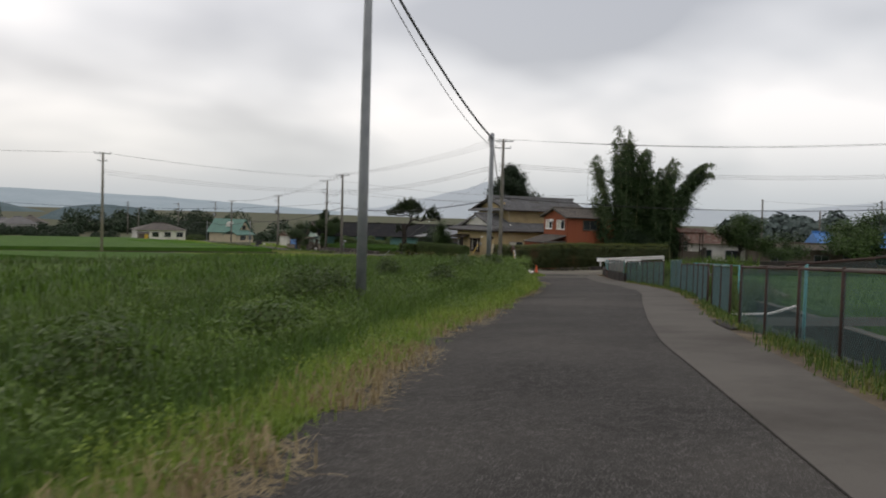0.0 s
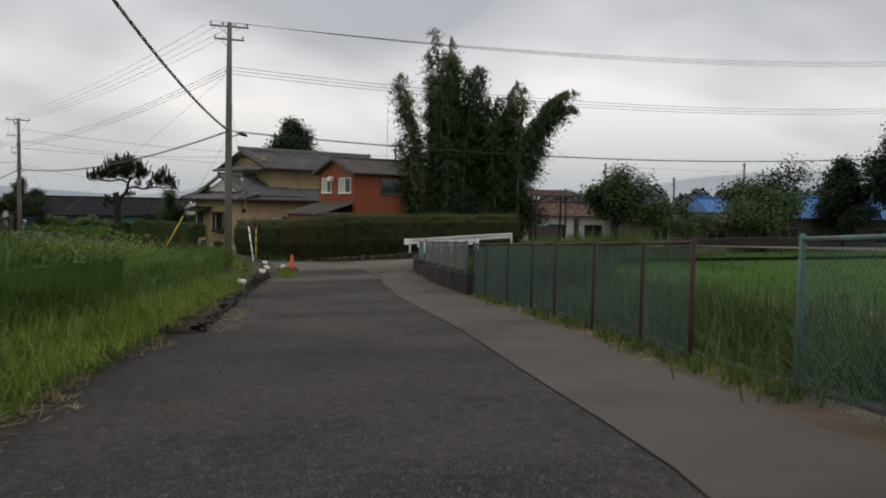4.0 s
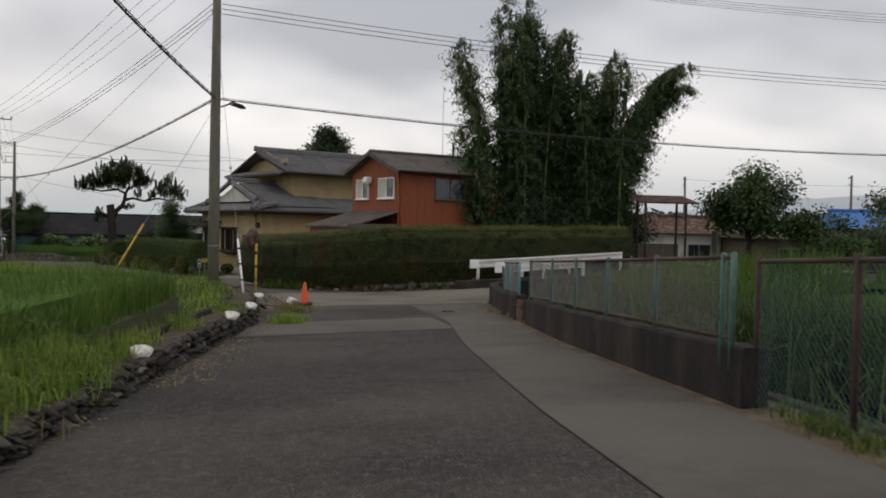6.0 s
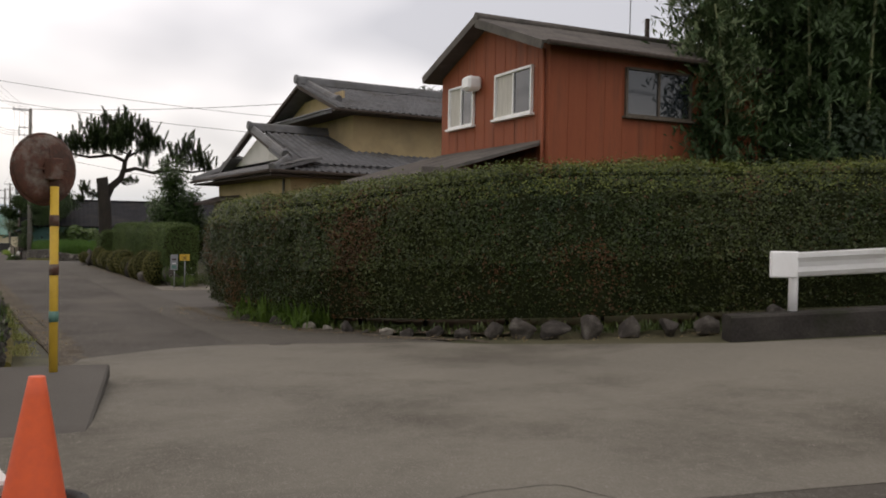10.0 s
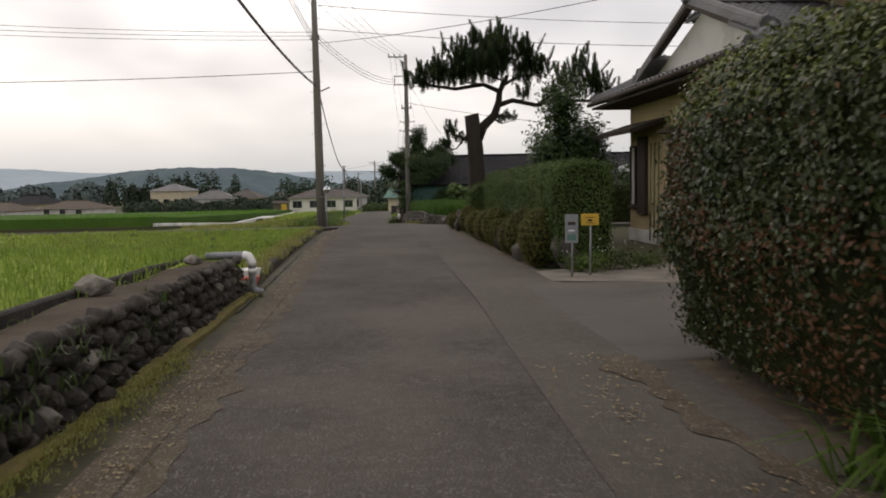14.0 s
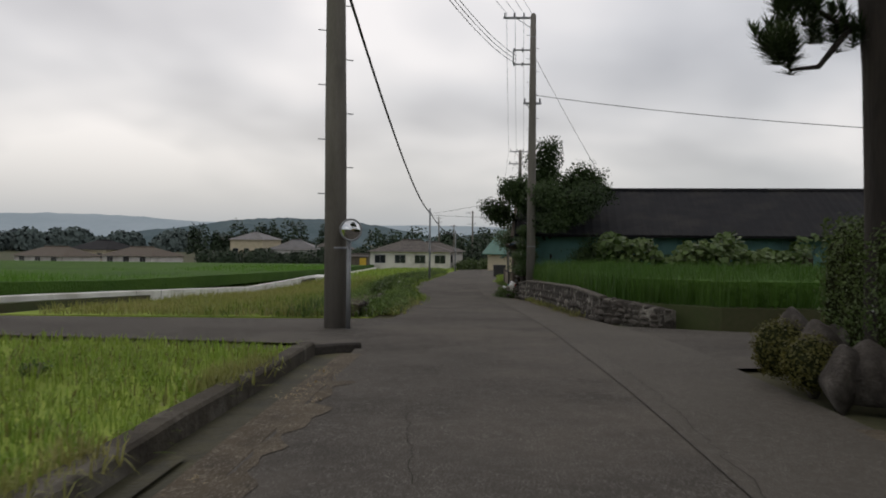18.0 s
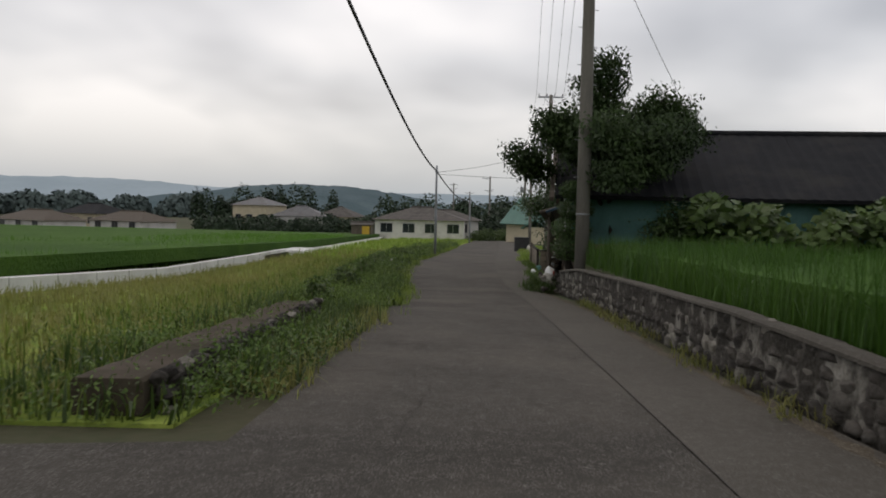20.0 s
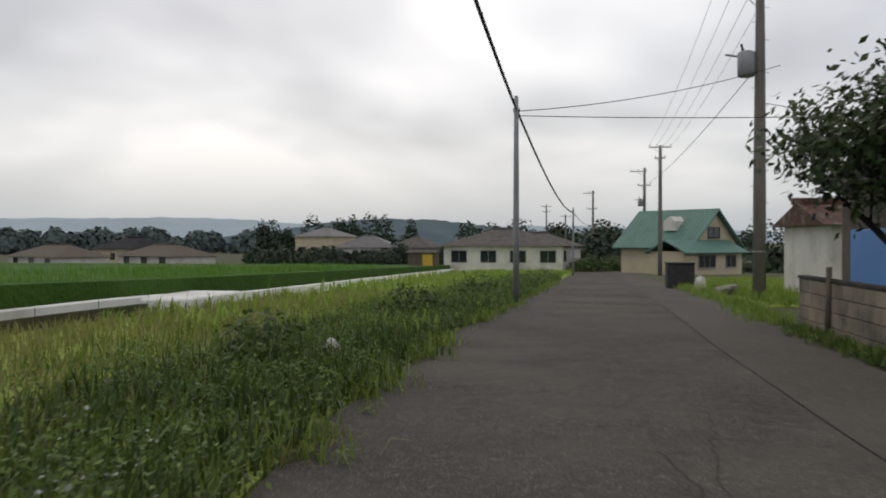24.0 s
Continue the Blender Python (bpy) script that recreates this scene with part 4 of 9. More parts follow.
# paved apron at the corner and joints in the lane
tagged(part("corner_slab", box(-.85, .25, -2.2, 2.2, -.12, .02, .02), CONC_ROAD), "cracked concrete slab cover at the corner", "slab", kind="structure").matrix_world = pose(40.6, 62.5, gz(62.3), 2, 0, -12)
tagged(ribbon("driveway", [(44.6, 74.8), (47, 74.8), (51, 74.8)], [(44.8, 81.2), (47.9, 80.9), (51, 80.6)], CONC_ROAD, 0.006, 0, 3), "stained concrete driveway apron", "driveway", kind="structure")
tagged(ribbon("gravel_yard", [(45.3, 81.3), (46.4, 81.0), (48, 80.4), (56, 79.6)], [(45.35, 82.9), (46.4, 83.4), (48, 83.7), (56, 84)], GRAVEL, 0.01, 0, 3), "pale gravel yard before the house", "yard", kind="structure")


def strip(name, pts, w, material, label, lift=0.006):
    l = np.array(pts, float)
    return tagged(ribbon(name, offset(l, -w / 2), offset(l, w / 2), material, lift, 0, 1), label, "joint", kind="structure")


strip("lane_joint", even(S1, 90), 0.013, CONC_OLD, "dark joint between asphalt and concrete", 0.008)
strip("lane_joint_second", even(JS, 160)[16:], 0.006, ASPHALT, "dark joint along the lane", 0.008)
for k, (a, b, c, d) in enumerate((((36.3, 55.1), (40.4, 54.1), (38.75, 51.0), (34.2, 52.3)),)):
    tagged(ribbon("lane_patch", [a, b], [d, c], CONC_ROAD, 0.007, 0, 4), "smooth paler repair band across the lane", "patch", kind="structure")
tagged(ribbon("junction_paving", [(39.0, 59.8), (41.2, 59.6), (42.9, 59.0), (45.55, 58.3)], [(41.3, 66.6), (42.4, 67.2), (43.2, 67.3), (45.65, 66.3)], CONC_JUNCTION, 0.007, 0, 6), "smooth brownish concrete of the junction", "paving", kind="structure")


def crack(name, pts, label):
    p = resample(pts, .12)[:, :2]
    p = p + np.c_[RNG.normal(0, .018, len(p)), RNG.normal(0, .018, len(p))]
    strip(name, p, .006, CONC_OLD, label, .009)


crack("lane_crack", [(42.95, 106.8), (42.9, 102.8)], "dark crack along the lane")
crack("lane_crack", [(44.3, 103), (44.26, 99.5), (44.1, 96)], "dark crack along the lane")
crack("lane_crack", [(41.2, 59.6), (42.8, 59.5), (43.0, 58.5), (42.6, 57.4)], "crack at the edge of the old paving")
crack("lane_crack", [(42.0, 128), (42.3, 131), (42.1, 134), (42.4, 137)], "wandering crack in the lane")
crack("lane_crack", [(43.4, 124), (43.3, 127), (43.5, 130)], "wandering crack in the lane")
crack("lane_crack", [(41.6, 83.5), (43.9, 83.8)], "crack across the lane")
crack("lane_crack", [(41.4, 119), (43.6, 119.4)], "crack across the lane")
for k in range(9):
    x, y = 42 + RNG.uniform(-.4, 1.6), 84 + k * 6.2
    crack("lane_crack", [(x, y), (x + RNG.normal(0, .4), y + RNG.uniform(1, 2.5))], "fine crack in the lane")

# soil verge between the concrete strip and the channel, mossy shoulder below the stone wall
tagged(ribbon("verge_soil", even(offset(R1, -.02), 90), even(offset(R1, .62), 90), SOIL, -0.006, 0, 2), "dry littered soil along the foot of the fence", "verge", kind="structure")
wall_line("moss_shoulder", [(40.42, 66.5), (40.66, 70), (40.68, 75), (40.66, 80.8)], lambda x, y: gz(y) - 0.03, 0.07, 0.13, MOSS, "moss-grown shoulder at the foot of the stone wall", side=1, top_wob=.04, step=.3)

tagged(ribbon("channel_water", even(offset(R1, .8), 90), even(offset(R1, 3.6), 90), WATER, -1.3, 0, 2), "dark still water in the concrete channel", "water", kind="structure")


def dirt(name, line, width, material, label, lift=.005, rough=1.7):
    """A ragged strip of dirt lying on the lane along a line; its width wanders."""
    p = resample(line, .09)[:, :2]
    w = np.array([width * max(.15, .5 + .9 * noise.noise(Vector((x * rough * 2, y * rough * 2, 3)))) for x, y in p])
    q = offset(p, 1.0) - p
    tagged(ribbon(name, p - q * w[:, None] * .3, p + q * w[:, None] * .7, material, lift, 0, 1), label, "dirt", kind="structure")


dirt("edge_dirt", [(41.3, 66.5), (41.4, 72), (41.35, 80), (41.25, 90), (41.3, 100)], .3, LANE_DIRT, "crumbled brown dirt along the gutter side of the lane")
dirt("edge_dirt", [(44.95, 108.8), (44.7, 114), (44.7, 120), (44.2, 127)], .25, LANE_DIRT, "brown dirt along the foot of the wall")
dirt("edge_dirt", [(45.35, 84), (45.35, 90), (45.4, 98)], .3, LANE_DIRT, "brown dirt below the garden rocks")

# ---- fences and guard rails ----
def chain_mesh(w, h, pitch=0.07, r=0.0027):
    """Diamond wire netting of that size in the x-z plane."""
    v, f = [], []
    def wire(a, b):
        n = len(v)
        d = np.array([b[0] - a[0], 0, b[1] - a[1]])
        d = d / (np.linalg.norm(d) + 1e-9)
        s = np.array([-d[2], 0, d[0]])
        for q in (a, b):
            p = np.array([q[0], 0, q[1]])
            v.extend([p + s * r, p + np.array([0, r, 0]), p - s * r, p - np.array([0, r, 0])])
        f.extend([(n + k, n + (k + 1) % 4, n + 4 + (k + 1) % 4, n + 4 + k) for k in range(4)])
    c = -h
    while c < w:
        x0, x1 = max(c, 0), min(c + h, w)
        if x1 - x0 > 0.02:
            wire((x0, x0 - c), (x1, x1 - c))
            wire((w - x0, x0 - c), (w - x1, x1 - c))
        c += pitch
    return v, f


def fence(line, zbase, h, post_mat, mesh_mat, rail_mat, label, gap=0.06, post_r=0.028, mid=False, low=0.05):
    """A chain-link fence through the given post points: posts, top rails and a netting panel for each bay."""
    x0, y0 = line[0]
    e = thing("chain_link_fence", x0, y0, 0, 0, label, "fence", "fences along the lane")
    P = [Vector((x - x0, y - y0, zbase(x, y))) for x, y in line]
    for p in P:
        part("post", tube([p + Vector((0, 0, -0.2)), p + Vector((0, 0, h)), p + Vector((0, 0, h + 0.015))], [post_r, post_r, post_r * .5], 8), post_mat, e)
    for a, b in zip(P, P[1:]):
        part("top_rail", tube([a + Vector((0, 0, h - .03)), b + Vector((0, 0, h - .03))], 0.021, 6), rail_mat, e)
        if mid:
            part("bottom_rail", tube([a + Vector((0, 0, low)), b + Vector((0, 0, low))], 0.018, 6), rail_mat, e)
        w = (b - a).xy.length - 2 * post_r
        v, f = chain_mesh(w, h - 0.06 - low)
        d = (b - a).normalized()
        sl = (b.z - a.z) / max((b - a).xy.length, .01)
        u = Vector((d.x, d.y, 0)).normalized()
        vv = [a + u * (q[0] + post_r) + Vector((-u.y, u.x, 0)) * q[1] + Vector((0, 0, q[2] + low + sl * q[0])) for q in v]
        arrays("netting", vv, f, mesh_mat, e)
    return e


zf = lambda x, y: gxy(x, y) - .05
back = [(12.0 - .56 * k * 1.75, 11.25 - .828 * k * 1.75) for k in range(9)][::-1]
fence(back, zf, 1.17, FENCE_BROWN, MESH_GREEN, FENCE_BROWN, "green chain-link fence on rusty brown posts beside the water channel")
fence([(13.57, 13.01), (14.92, 14.59), (16.37, 16.3)], zf, 1.17, FENCE_BROWN, MESH_GREEN, FENCE_GREEN, "short green chain-link fence bays on brown posts")
fence([(17.35, 17.45), (18.6, 18.9), (19.95, 20.5), (21.4, 22.2), (22.9, 24.1), (24.35, 25.95)], zf, 1.17, FENCE_BROWN, MESH_GREEN, FENCE_BROWN, "green chain-link fence with a rusty top rail")
fence([(24.45, 26.08), (25.9, 27.9), (27.15, 29.6)], zf, 1.34, FENCE_GREEN, MESH_GREEN, FENCE_GREEN, "faded green chain-link gate bays")
fence([(28.3, 31.35), (29.2, 32.65), (30.38, 34.39), (31.45, 36.12), (32.23, 37.41), (33.25, 39.1), (34.26, 40.84), (34.95, 42.05)], zf, 1.34, FENCE_BROWN, MESH_GREEN, FENCE_BROWN, "green chain-link fence with weeds behind it")
pw = lambda x, y: gxy(x, y) + 0.5
fence([(34.95, 42.3), (35.05, 42.47), (36.11, 44.07), (37.23, 45.78), (38.31, 47.42), (39.36, 49.01), (40.47, 50.75)], pw, 0.83, FENCE_GREEN, MESH_GREY, FENCE_BROWN, "faded green chain-link fence standing on a concrete parapet", mid=True, low=0.08)
fence([(41.72, 52.45), (42.75, 53.88), (43.53, 54.96)], pw, 0.8, FENCE_TURQ, MESH_GREY, FENCE_BROWN, "turquoise posts with grey netting on the parapet", low=0.06, mid=True)
fence([(43.62, 55.0), (44.42, 56.08)], lambda x, y: gxy(x, y) + .05, 1.12, FENCE_BROWN, MESH_GREEN, FENCE_GREEN, "narrow green netting gate at the parapet")
# a raised netting frame at the field entrance, its chain, a white pipe on the ground
E0 = thing("netting_frame", 12.9, 10.6, gz(10.6), -18, "leaning green netting frame on thin posts at the field entrance", "fence")
for x in (0, 1.9, 3.8):
    part("post", tube([(x, 0, -.6), (x, 0, 1.15 + .1 * x)], .03, 8), FENCE_TURQ, E0)
part("top_rail", tube([(-.4, 0, 1.12), (4.2, 0, 1.55)], .025, 6), FENCE_BROWN, E0)
v, f = chain_mesh(3.8, 1.0)
arrays("netting", [(q[0], q[1], q[2] + .1 + q[0] * .1) for q in v], f, MESH_GREEN, E0)
tagged(part("white_pipe", tube([(13.95, 13.35, gz(13) + .03), (14.3, 12.6, gz(12.5) + .1), (14.4, 12.0, gz(12) + .3)], .03, 8), WHITE_PAINT), "white plastic pipe lying across the field entrance", "pipe")
tagged(part("hanging_chain", tube([(16.37 + t * .98, 16.3 + t * 1.15, gz(17) + .98 - .5 * t * (1 - t) * 1.2) for t in np.linspace(0, 1, 10)], .016, 6), BLACK_WIRE), "dark chain hung between two fence posts", "chain")
part_ramp = tagged(ribbon("field_ramp", [(12.6, 12.55), (13.7, 12.9), (16.6, 11.6)], [(11.2, 10.7), (12.1, 11.1), (14.8, 9.6)], CONC_OLD, 0.03, 0, 2), "dark concrete slab over the water channel", "slab", kind="structure")


tagged(part("paved_bank", box(-1.1, 1.1, -3.0, 3.0, -.5, 0, .03), CONC_JUNCTION), "pale concrete slab on the field bank beyond the channel", "slab", kind="structure").matrix_world = pose(33.6, 30.6, -2.02, 0, 0, -38)
fb = thing("field_gate_frame", 26.6, 27.6, gz(28) - .1, -62, "turquoise netting frame standing back at the field entrance", "fence")
for x in (0, 1.9):
    part("post", tube([(x, 0, -.3), (x, 0, 1.3)], .035, 8), FENCE_TURQ, fb)
part("top_rail", tube([(0, 0, 1.28), (1.9, 0, 1.28)], .022, 6), FENCE_TURQ, fb)
for k in range(5):
    q = new("stone", ROCKS_PALE[k])
    q.matrix_world = placed(29.0 + .7 * k, 26.3 + .55 * k, gz(28) - .35, 10 * k, 5, 40 * k, .4, .35, .3)
    tagged(q, "pale loose stone on the channel bank", "stone", "stones on the channel bank")


def rail_profile():
    """The W section of a guard rail: (out, up)."""
    return [(0, -.16), (.05, -.14), (.07, -.09), (.02, -.03), (.02, .03), (.07, .09), (.05, .14), (0, .16)]


def guard_rail(line, zbase, post_z, label, lift=0.6, reflect=-1, side=1):
    x0, y0 = line[0]
    e = thing("guard_rail", x0, y0, 0, 0, label, "guard rail", "guard rails at the bridge")
    P = [Vector((x - x0, y - y0, zbase(x, y) + lift)) for x, y in line]
    for i, p in enumerate(P):
        part("post", tube([(p.x, p.y, p.z - lift + post_z - .1), (p.x, p.y, p.z + .13), (p.x, p.y, p.z + .14)], [.06, .06, .04], 12), WHITE_PAINT, e)
        if i == reflect:
            q = part("reflector", tube([(p.x, p.y, p.z + .14), (p.x, p.y, p.z + .24)], [.045, .05], 10), ORANGE, e, "orange round reflector")
    bm = bmesh.new()
    rows = []
    for i, p in enumerate(P):
        d = (P[min(i + 1, len(P) - 1)] - P[max(i - 1, 0)]).normalized()
        n = Vector((d.y, -d.x, 0)) * side
        rows.append([bm.verts.new(p + n * (.06 + o) + Vector((0, 0, u))) for o, u in rail_profile()])
    for r, s in zip(rows, rows[1:]):
        for k in range(len(r) - 1):
            bm.faces.new((r[k], s[k], s[k + 1], r[k + 1]))
    bmesh.ops.solidify(bm, geom=bm.faces[:], thickness=.008)
    part("beam", bm, WHITE_PAINT, e)
    d = (P[0] - P[1]).normalized()
    n = Vector((d.y, -d.x, 0)) * side
    bm = bmesh.new()
    add_box(bm, -.02, .34, -.03, .03, -.17, .17, .015, Matrix.Translation(P[0] - n * .08) @ Matrix.Rotation(math.atan2(d.y, d.x), 4, 'Z'))
    part("end_plate", bm, WHITE_PAINT, e, "flat white end plate")
    return e


guard_rail([(49.4, 63.15), (50.9, 62.3), (52.6, 61.45), (54.5, 60.5)], gxy, 0.28, "white painted guard rail on a dark kerb before the hedge", 0.88, side=1)
guard_rail([(46.88, 58.74), (48.15, 58.26), (49.4, 57.7)], gxy, 0.52, "white painted guard rail on the parapet wall with an orange reflector", 0.98, 0, side=-1)

# ---- utility poles and overhead lines ----
def insulator(bm, x, y, z, h=0.16):
    add_tube(bm, [(x, y, z), (x, y, z + h * .3), (x, y, z + h * .5), (x, y, z + h * .8), (x, y, z + h)], [.015, .04, .025, .04, .02], 8)


def utility_pole(x, y, z0, z1, material, label, arms=(), r0=0.165, r1=0.105, bands=True, lean=(0, 0), box_at=None, transformer=None, steps=True, spike=None):
    """A round pole with crossarms. arms: (height from the top, reach to one side, reach to the other, turn in degrees, pins)."""
    e = thing("utility_pole", x, y, z0, 0, label, "utility pole", "poles of the overhead line")
    H = z1 - z0
    top = Vector((lean[0], lean[1], H))
    part("shaft", tube([(0, 0, -.3), top * .33, top * .66, top, top + Vector((0, 0, .02))], [r0, r0 * .87 + r1 * .13, (r0 + r1) / 2, r1, r1 * .6], 16), material, e)
    at = lambda h: Vector((lean[0] * h / H, lean[1] * h / H, h))
    for d, a, b, turn, pins in arms:
        c = at(H - d)
        m = Matrix.Translation(c) @ Matrix.Rotation(radians(turn), 4, 'Z')
        bm = bmesh.new()
        add_box(bm, -a, b, -.04, .04, -.04, .04, .008, m @ Matrix.Translation((0, r1 + .04, 0)))
        arm = part("crossarm", bm, STEEL_POLE, e)
        for k in range(pins):
            u = -a + .06 + (a + b - .12) * k / max(pins - 1, 1)
            bm = bmesh.new()
            insulator(bm, 0, 0, 0)
            bmesh.ops.transform(bm, matrix=m @ Matrix.Translation((u, r1 + .04, .04)), verts=bm.verts)
            part("insulator", bm, BLACK_WIRE if k % 2 else STEEL_POLE, arm)
        bm = bmesh.new()
        add_tube(bm, [m @ Vector((-a * .55, r1 + .04, -.03)), m @ Vector((0, r1, -.45))], .014, 6)
        part("brace", bm, STEEL_POLE, e)
    if bands:
        for h in np.arange(1.3, H * .93, 1.15):
            c = at(h)
            r = r0 + (r1 - r0) * h / H + .006
            part("band", tube([c - Vector((0, 0, .02)), c + Vector((0, 0, .02))], r, 16), STEEL_POLE, e)
    if steps:
        for k, h in enumerate(np.arange(2.2, H - .8, .45)):
            c, a = at(h), 0.5 if k % 2 else 3.64
            part("step_bolt", tube([c, c + Vector((math.cos(a), math.sin(a), 0)) * (r0 + .12)], .009, 5), STEEL_POLE, e)
    if box_at:
        c = at(H - box_at)
        bm = bmesh.new()
        for zz in (0, -.55):
            add_tube(bm, [c + Vector((0, r1, zz)), c + Vector((-.75, r1, zz))], .03, 6)
            insulator(bm, c.x - .72, c.y + r1, c.z + zz - .08)
            insulator(bm, c.x - .4, c.y + r1, c.z + zz - .08)
        add_tube(bm, [c + Vector((-.75, r1, .0)), c + Vector((-.75, r1, -.55))], .025, 6)
        part("bracket_frame", bm, STEEL_POLE, e)
    if transformer:
        c = at(H - transformer)
        bm = bmesh.new()
        add_tube(bm, [c + Vector((-.36, 0, -.35)), c + Vector((-.36, 0, -.3)), c + Vector((-.36, 0, .3)), c + Vector((-.36, 0, .36))], [.2, .24, .24, .16], 14)
        t = part("transformer", bm, STEEL_POLE, e, "grey pole transformer")
        part("bushing", tube([c + Vector((-.45, 0, .36)), c + Vector((-.5, 0, .56))], [.04, .03], 8), BLACK_WIRE, t)
        part("hanger", tube([c + Vector((0, .12, .15)), c + Vector((-.9, .12, .3))], .03, 6), STEEL_POLE, e)
    if spike:
        c = at(H - spike)
        part("side_bracket", tube([c, c + Vector((.55, -.1, .22))], .03, 6), STEEL_POLE, e)
    return e


utility_pole(7.55, 18.5, zA(18), 7.7, STEEL_POLE, "plain grey galvanised steel pole standing in the grass", bands=False, r0=.12, r1=.085, steps=False)
utility_pole(21.88, 36.93, zA(36), 5.35, STEEL_POLE, "grey steel pole with a cable clamp at its top", arms=((.35, .12, .12, 30, 2),), bands=False, r0=.13, r1=.1, steps=False)
utility_pole(39.22, 64.25, -3.15, 7.95, CONC_POLE, "tall weathered concrete pole with crossarms at the junction", arms=((.15, .9, .9, -20, 4), (.75, .7, .7, -20, 3), (2.3, .15, .15, -20, 3)), spike=5.4, r0=.18)
utility_pole(40.38, 106.05, gz(106) + .02, 6.1, CONC_POLE, "tall dark weathered concrete pole by the side lane", arms=((.12, .95, .95, 0, 4), (.45, .8, .1, 60, 2), (2.3, .2, .2, 0, 4)), spike=4.6, r0=.19, lean=(-.06, 0))
utility_pole(45.05, 125.0, zG(123) - .1, 5.9, CONC_POLE, "concrete pole with a bracket frame beside the tree", arms=((.1, 1.15, .08, 0, 4), (3.4, .35, .35, 0, 2)), box_at=1.35, r0=.17)
utility_pole(40.06, 150.4, gz(150), -0.66, STEEL_POLE, "thin grey steel pole in the verge", arms=((.3, .08, .08, 0, 1),), bands=False, r0=.075, r1=.05, steps=False)
utility_pole(46.45, 155.0, gz(155), 3.85, CONC_POLE, "concrete pole with transformer and two crossarms", arms=((.1, .75, .75, 0, 4), (1.0, .8, .3, 10, 3)), transformer=3.0, spike=5.2, r0=.18)
utility_pole(47.6, 195, gz(195), 3.0, CONC_POLE, "concrete pole farther down the lane", arms=((.1, .8, .8, 0, 4), (.9, .4, .4, 0, 2)), bands=False)
utility_pole(47.8, 212, gz(212), 2.8, CONC_POLE, "concrete pole with a transformer near the green house", arms=((.3, 1.3, .2, 0, 3), (1.6, .6, .6, 0, 2)), transformer=3.2, bands=False)
utility_pole(43.6, 237, gz(237), 2.2, CONC_POLE, "distant concrete pole along the lane", arms=((.3, 1.2, .2, 0, 3), (2.2, .8, .5, 0, 2)), bands=False, steps=False)
utility_pole(41.3, 191, gz(191), -1.7, STEEL_POLE, "thin grey steel pole far along the verge", bands=False, r0=.08, r1=.06, steps=False)
utility_pole(39.8, 282, gz(250), 0.7, CONC_POLE, "distant pole behind the houses", arms=((.3, .9, .9, 0, 3),), bands=False, steps=False)
utility_pole(36.5, 281, gz(250), 2.4, CONC_POLE, "distant pole behind the houses", arms=((.3, .9, .9, 0, 3), (1.2, .7, .7, 0, 3)), bands=False, steps=False)
utility_pole(10.4, 100.5, -4.2, 6.9, CONC_POLE, "concrete pole across the fields", arms=((.1, .9, .9, 10, 4), (.9, .5, .5, 10, 2)), steps=False)
utility_pole(88.9, 51.0, -3.0, 10.6, CONC_POLE, "tall concrete pole before the conifer", arms=((.2, .9, .9, 40, 4), (3.1, .7, .7, 40, 3)), steps=False)
for px, py, pz in ((109, 98.5, 5.2), (112, 90, 3.4), (118, 84, 5.3), (150, 66, 6.0)):
    utility_pole(px, py, -5, pz, CONC_POLE, "distant utility pole against the hills", arms=((.3, .8, .8, 40, 3), (1.0, .5, .5, 40, 2)), bands=False, steps=False)


def cable(a, b, sag, r, label="black overhead cable between two poles", twist=0.0):
    a, b = Vector(a), Vector(b)
    n = 22
    pts = [a.lerp(b, k / n) - Vector((0, 0, 4 * sag * (k / n) * (1 - k / n))) for k in range(n + 1)]
    ob = part("overhead_cable", tube(pts, r, 5), BLACK_WIRE)
    tagged(ob, label, "cable", "overhead cables")
    if twist:
        # the carrier wire lashed to a thick telephone cable
        q = [p + Vector((0, 0, twist)) for p in pts]
        part("carrier_wire", tube(q, r * .45, 5), BLACK_WIRE, ob)
        for k in range(1, n * 2):
            p = a.lerp(b, k / (2 * n)) - Vector((0, 0, 4 * sag * (k / (2 * n)) * (1 - k / (2 * n))))
            part("lashing", tube([p - Vector((0, 0, r)), p + Vector((0, 0, twist + r * .5))], r * .8, 5), BLACK_WIRE, ob)
    return ob


A0t, At, Bc, P2, P3, P4, P5, PR, PW = (7.55, 18.5, 7.3), (21.9, 36.9, 5.05), (39.2, 64.2, 2.85), (40.3, 106, 0), (45.05, 125, 0), (40.06, 150.4, -.95), (46.45, 155, 0), (88.9, 51, 0), (10.4, 100.5, 0)
THICK = "thick black telephone cable lashed to its carrier wire"
cable((-2, 2, 9.2), A0t, .4, .028, THICK, .07)
cable(A0t, At, .35, .028, THICK, .07)
cable((7.55, 18.5, 7.0), (21.88, 36.93, 4.7), .5, .014)
cable(At, Bc, .55, .028, THICK, .07)
cable(Bc, (40.3, 106, 1.8), .8, .026, THICK, .06)
cable((40.38, 106, 1.8), P4, .75, .026, THICK, .06)
cable(P4, (41.3, 191, -2.0), .6, .024, THICK, .06)
cable((41.3, 191, -2.0), (43.6, 237, -1.8), .5, .02)
cable(Bc, (88.9, 51, 3.9), .9, .022, THICK, .05)
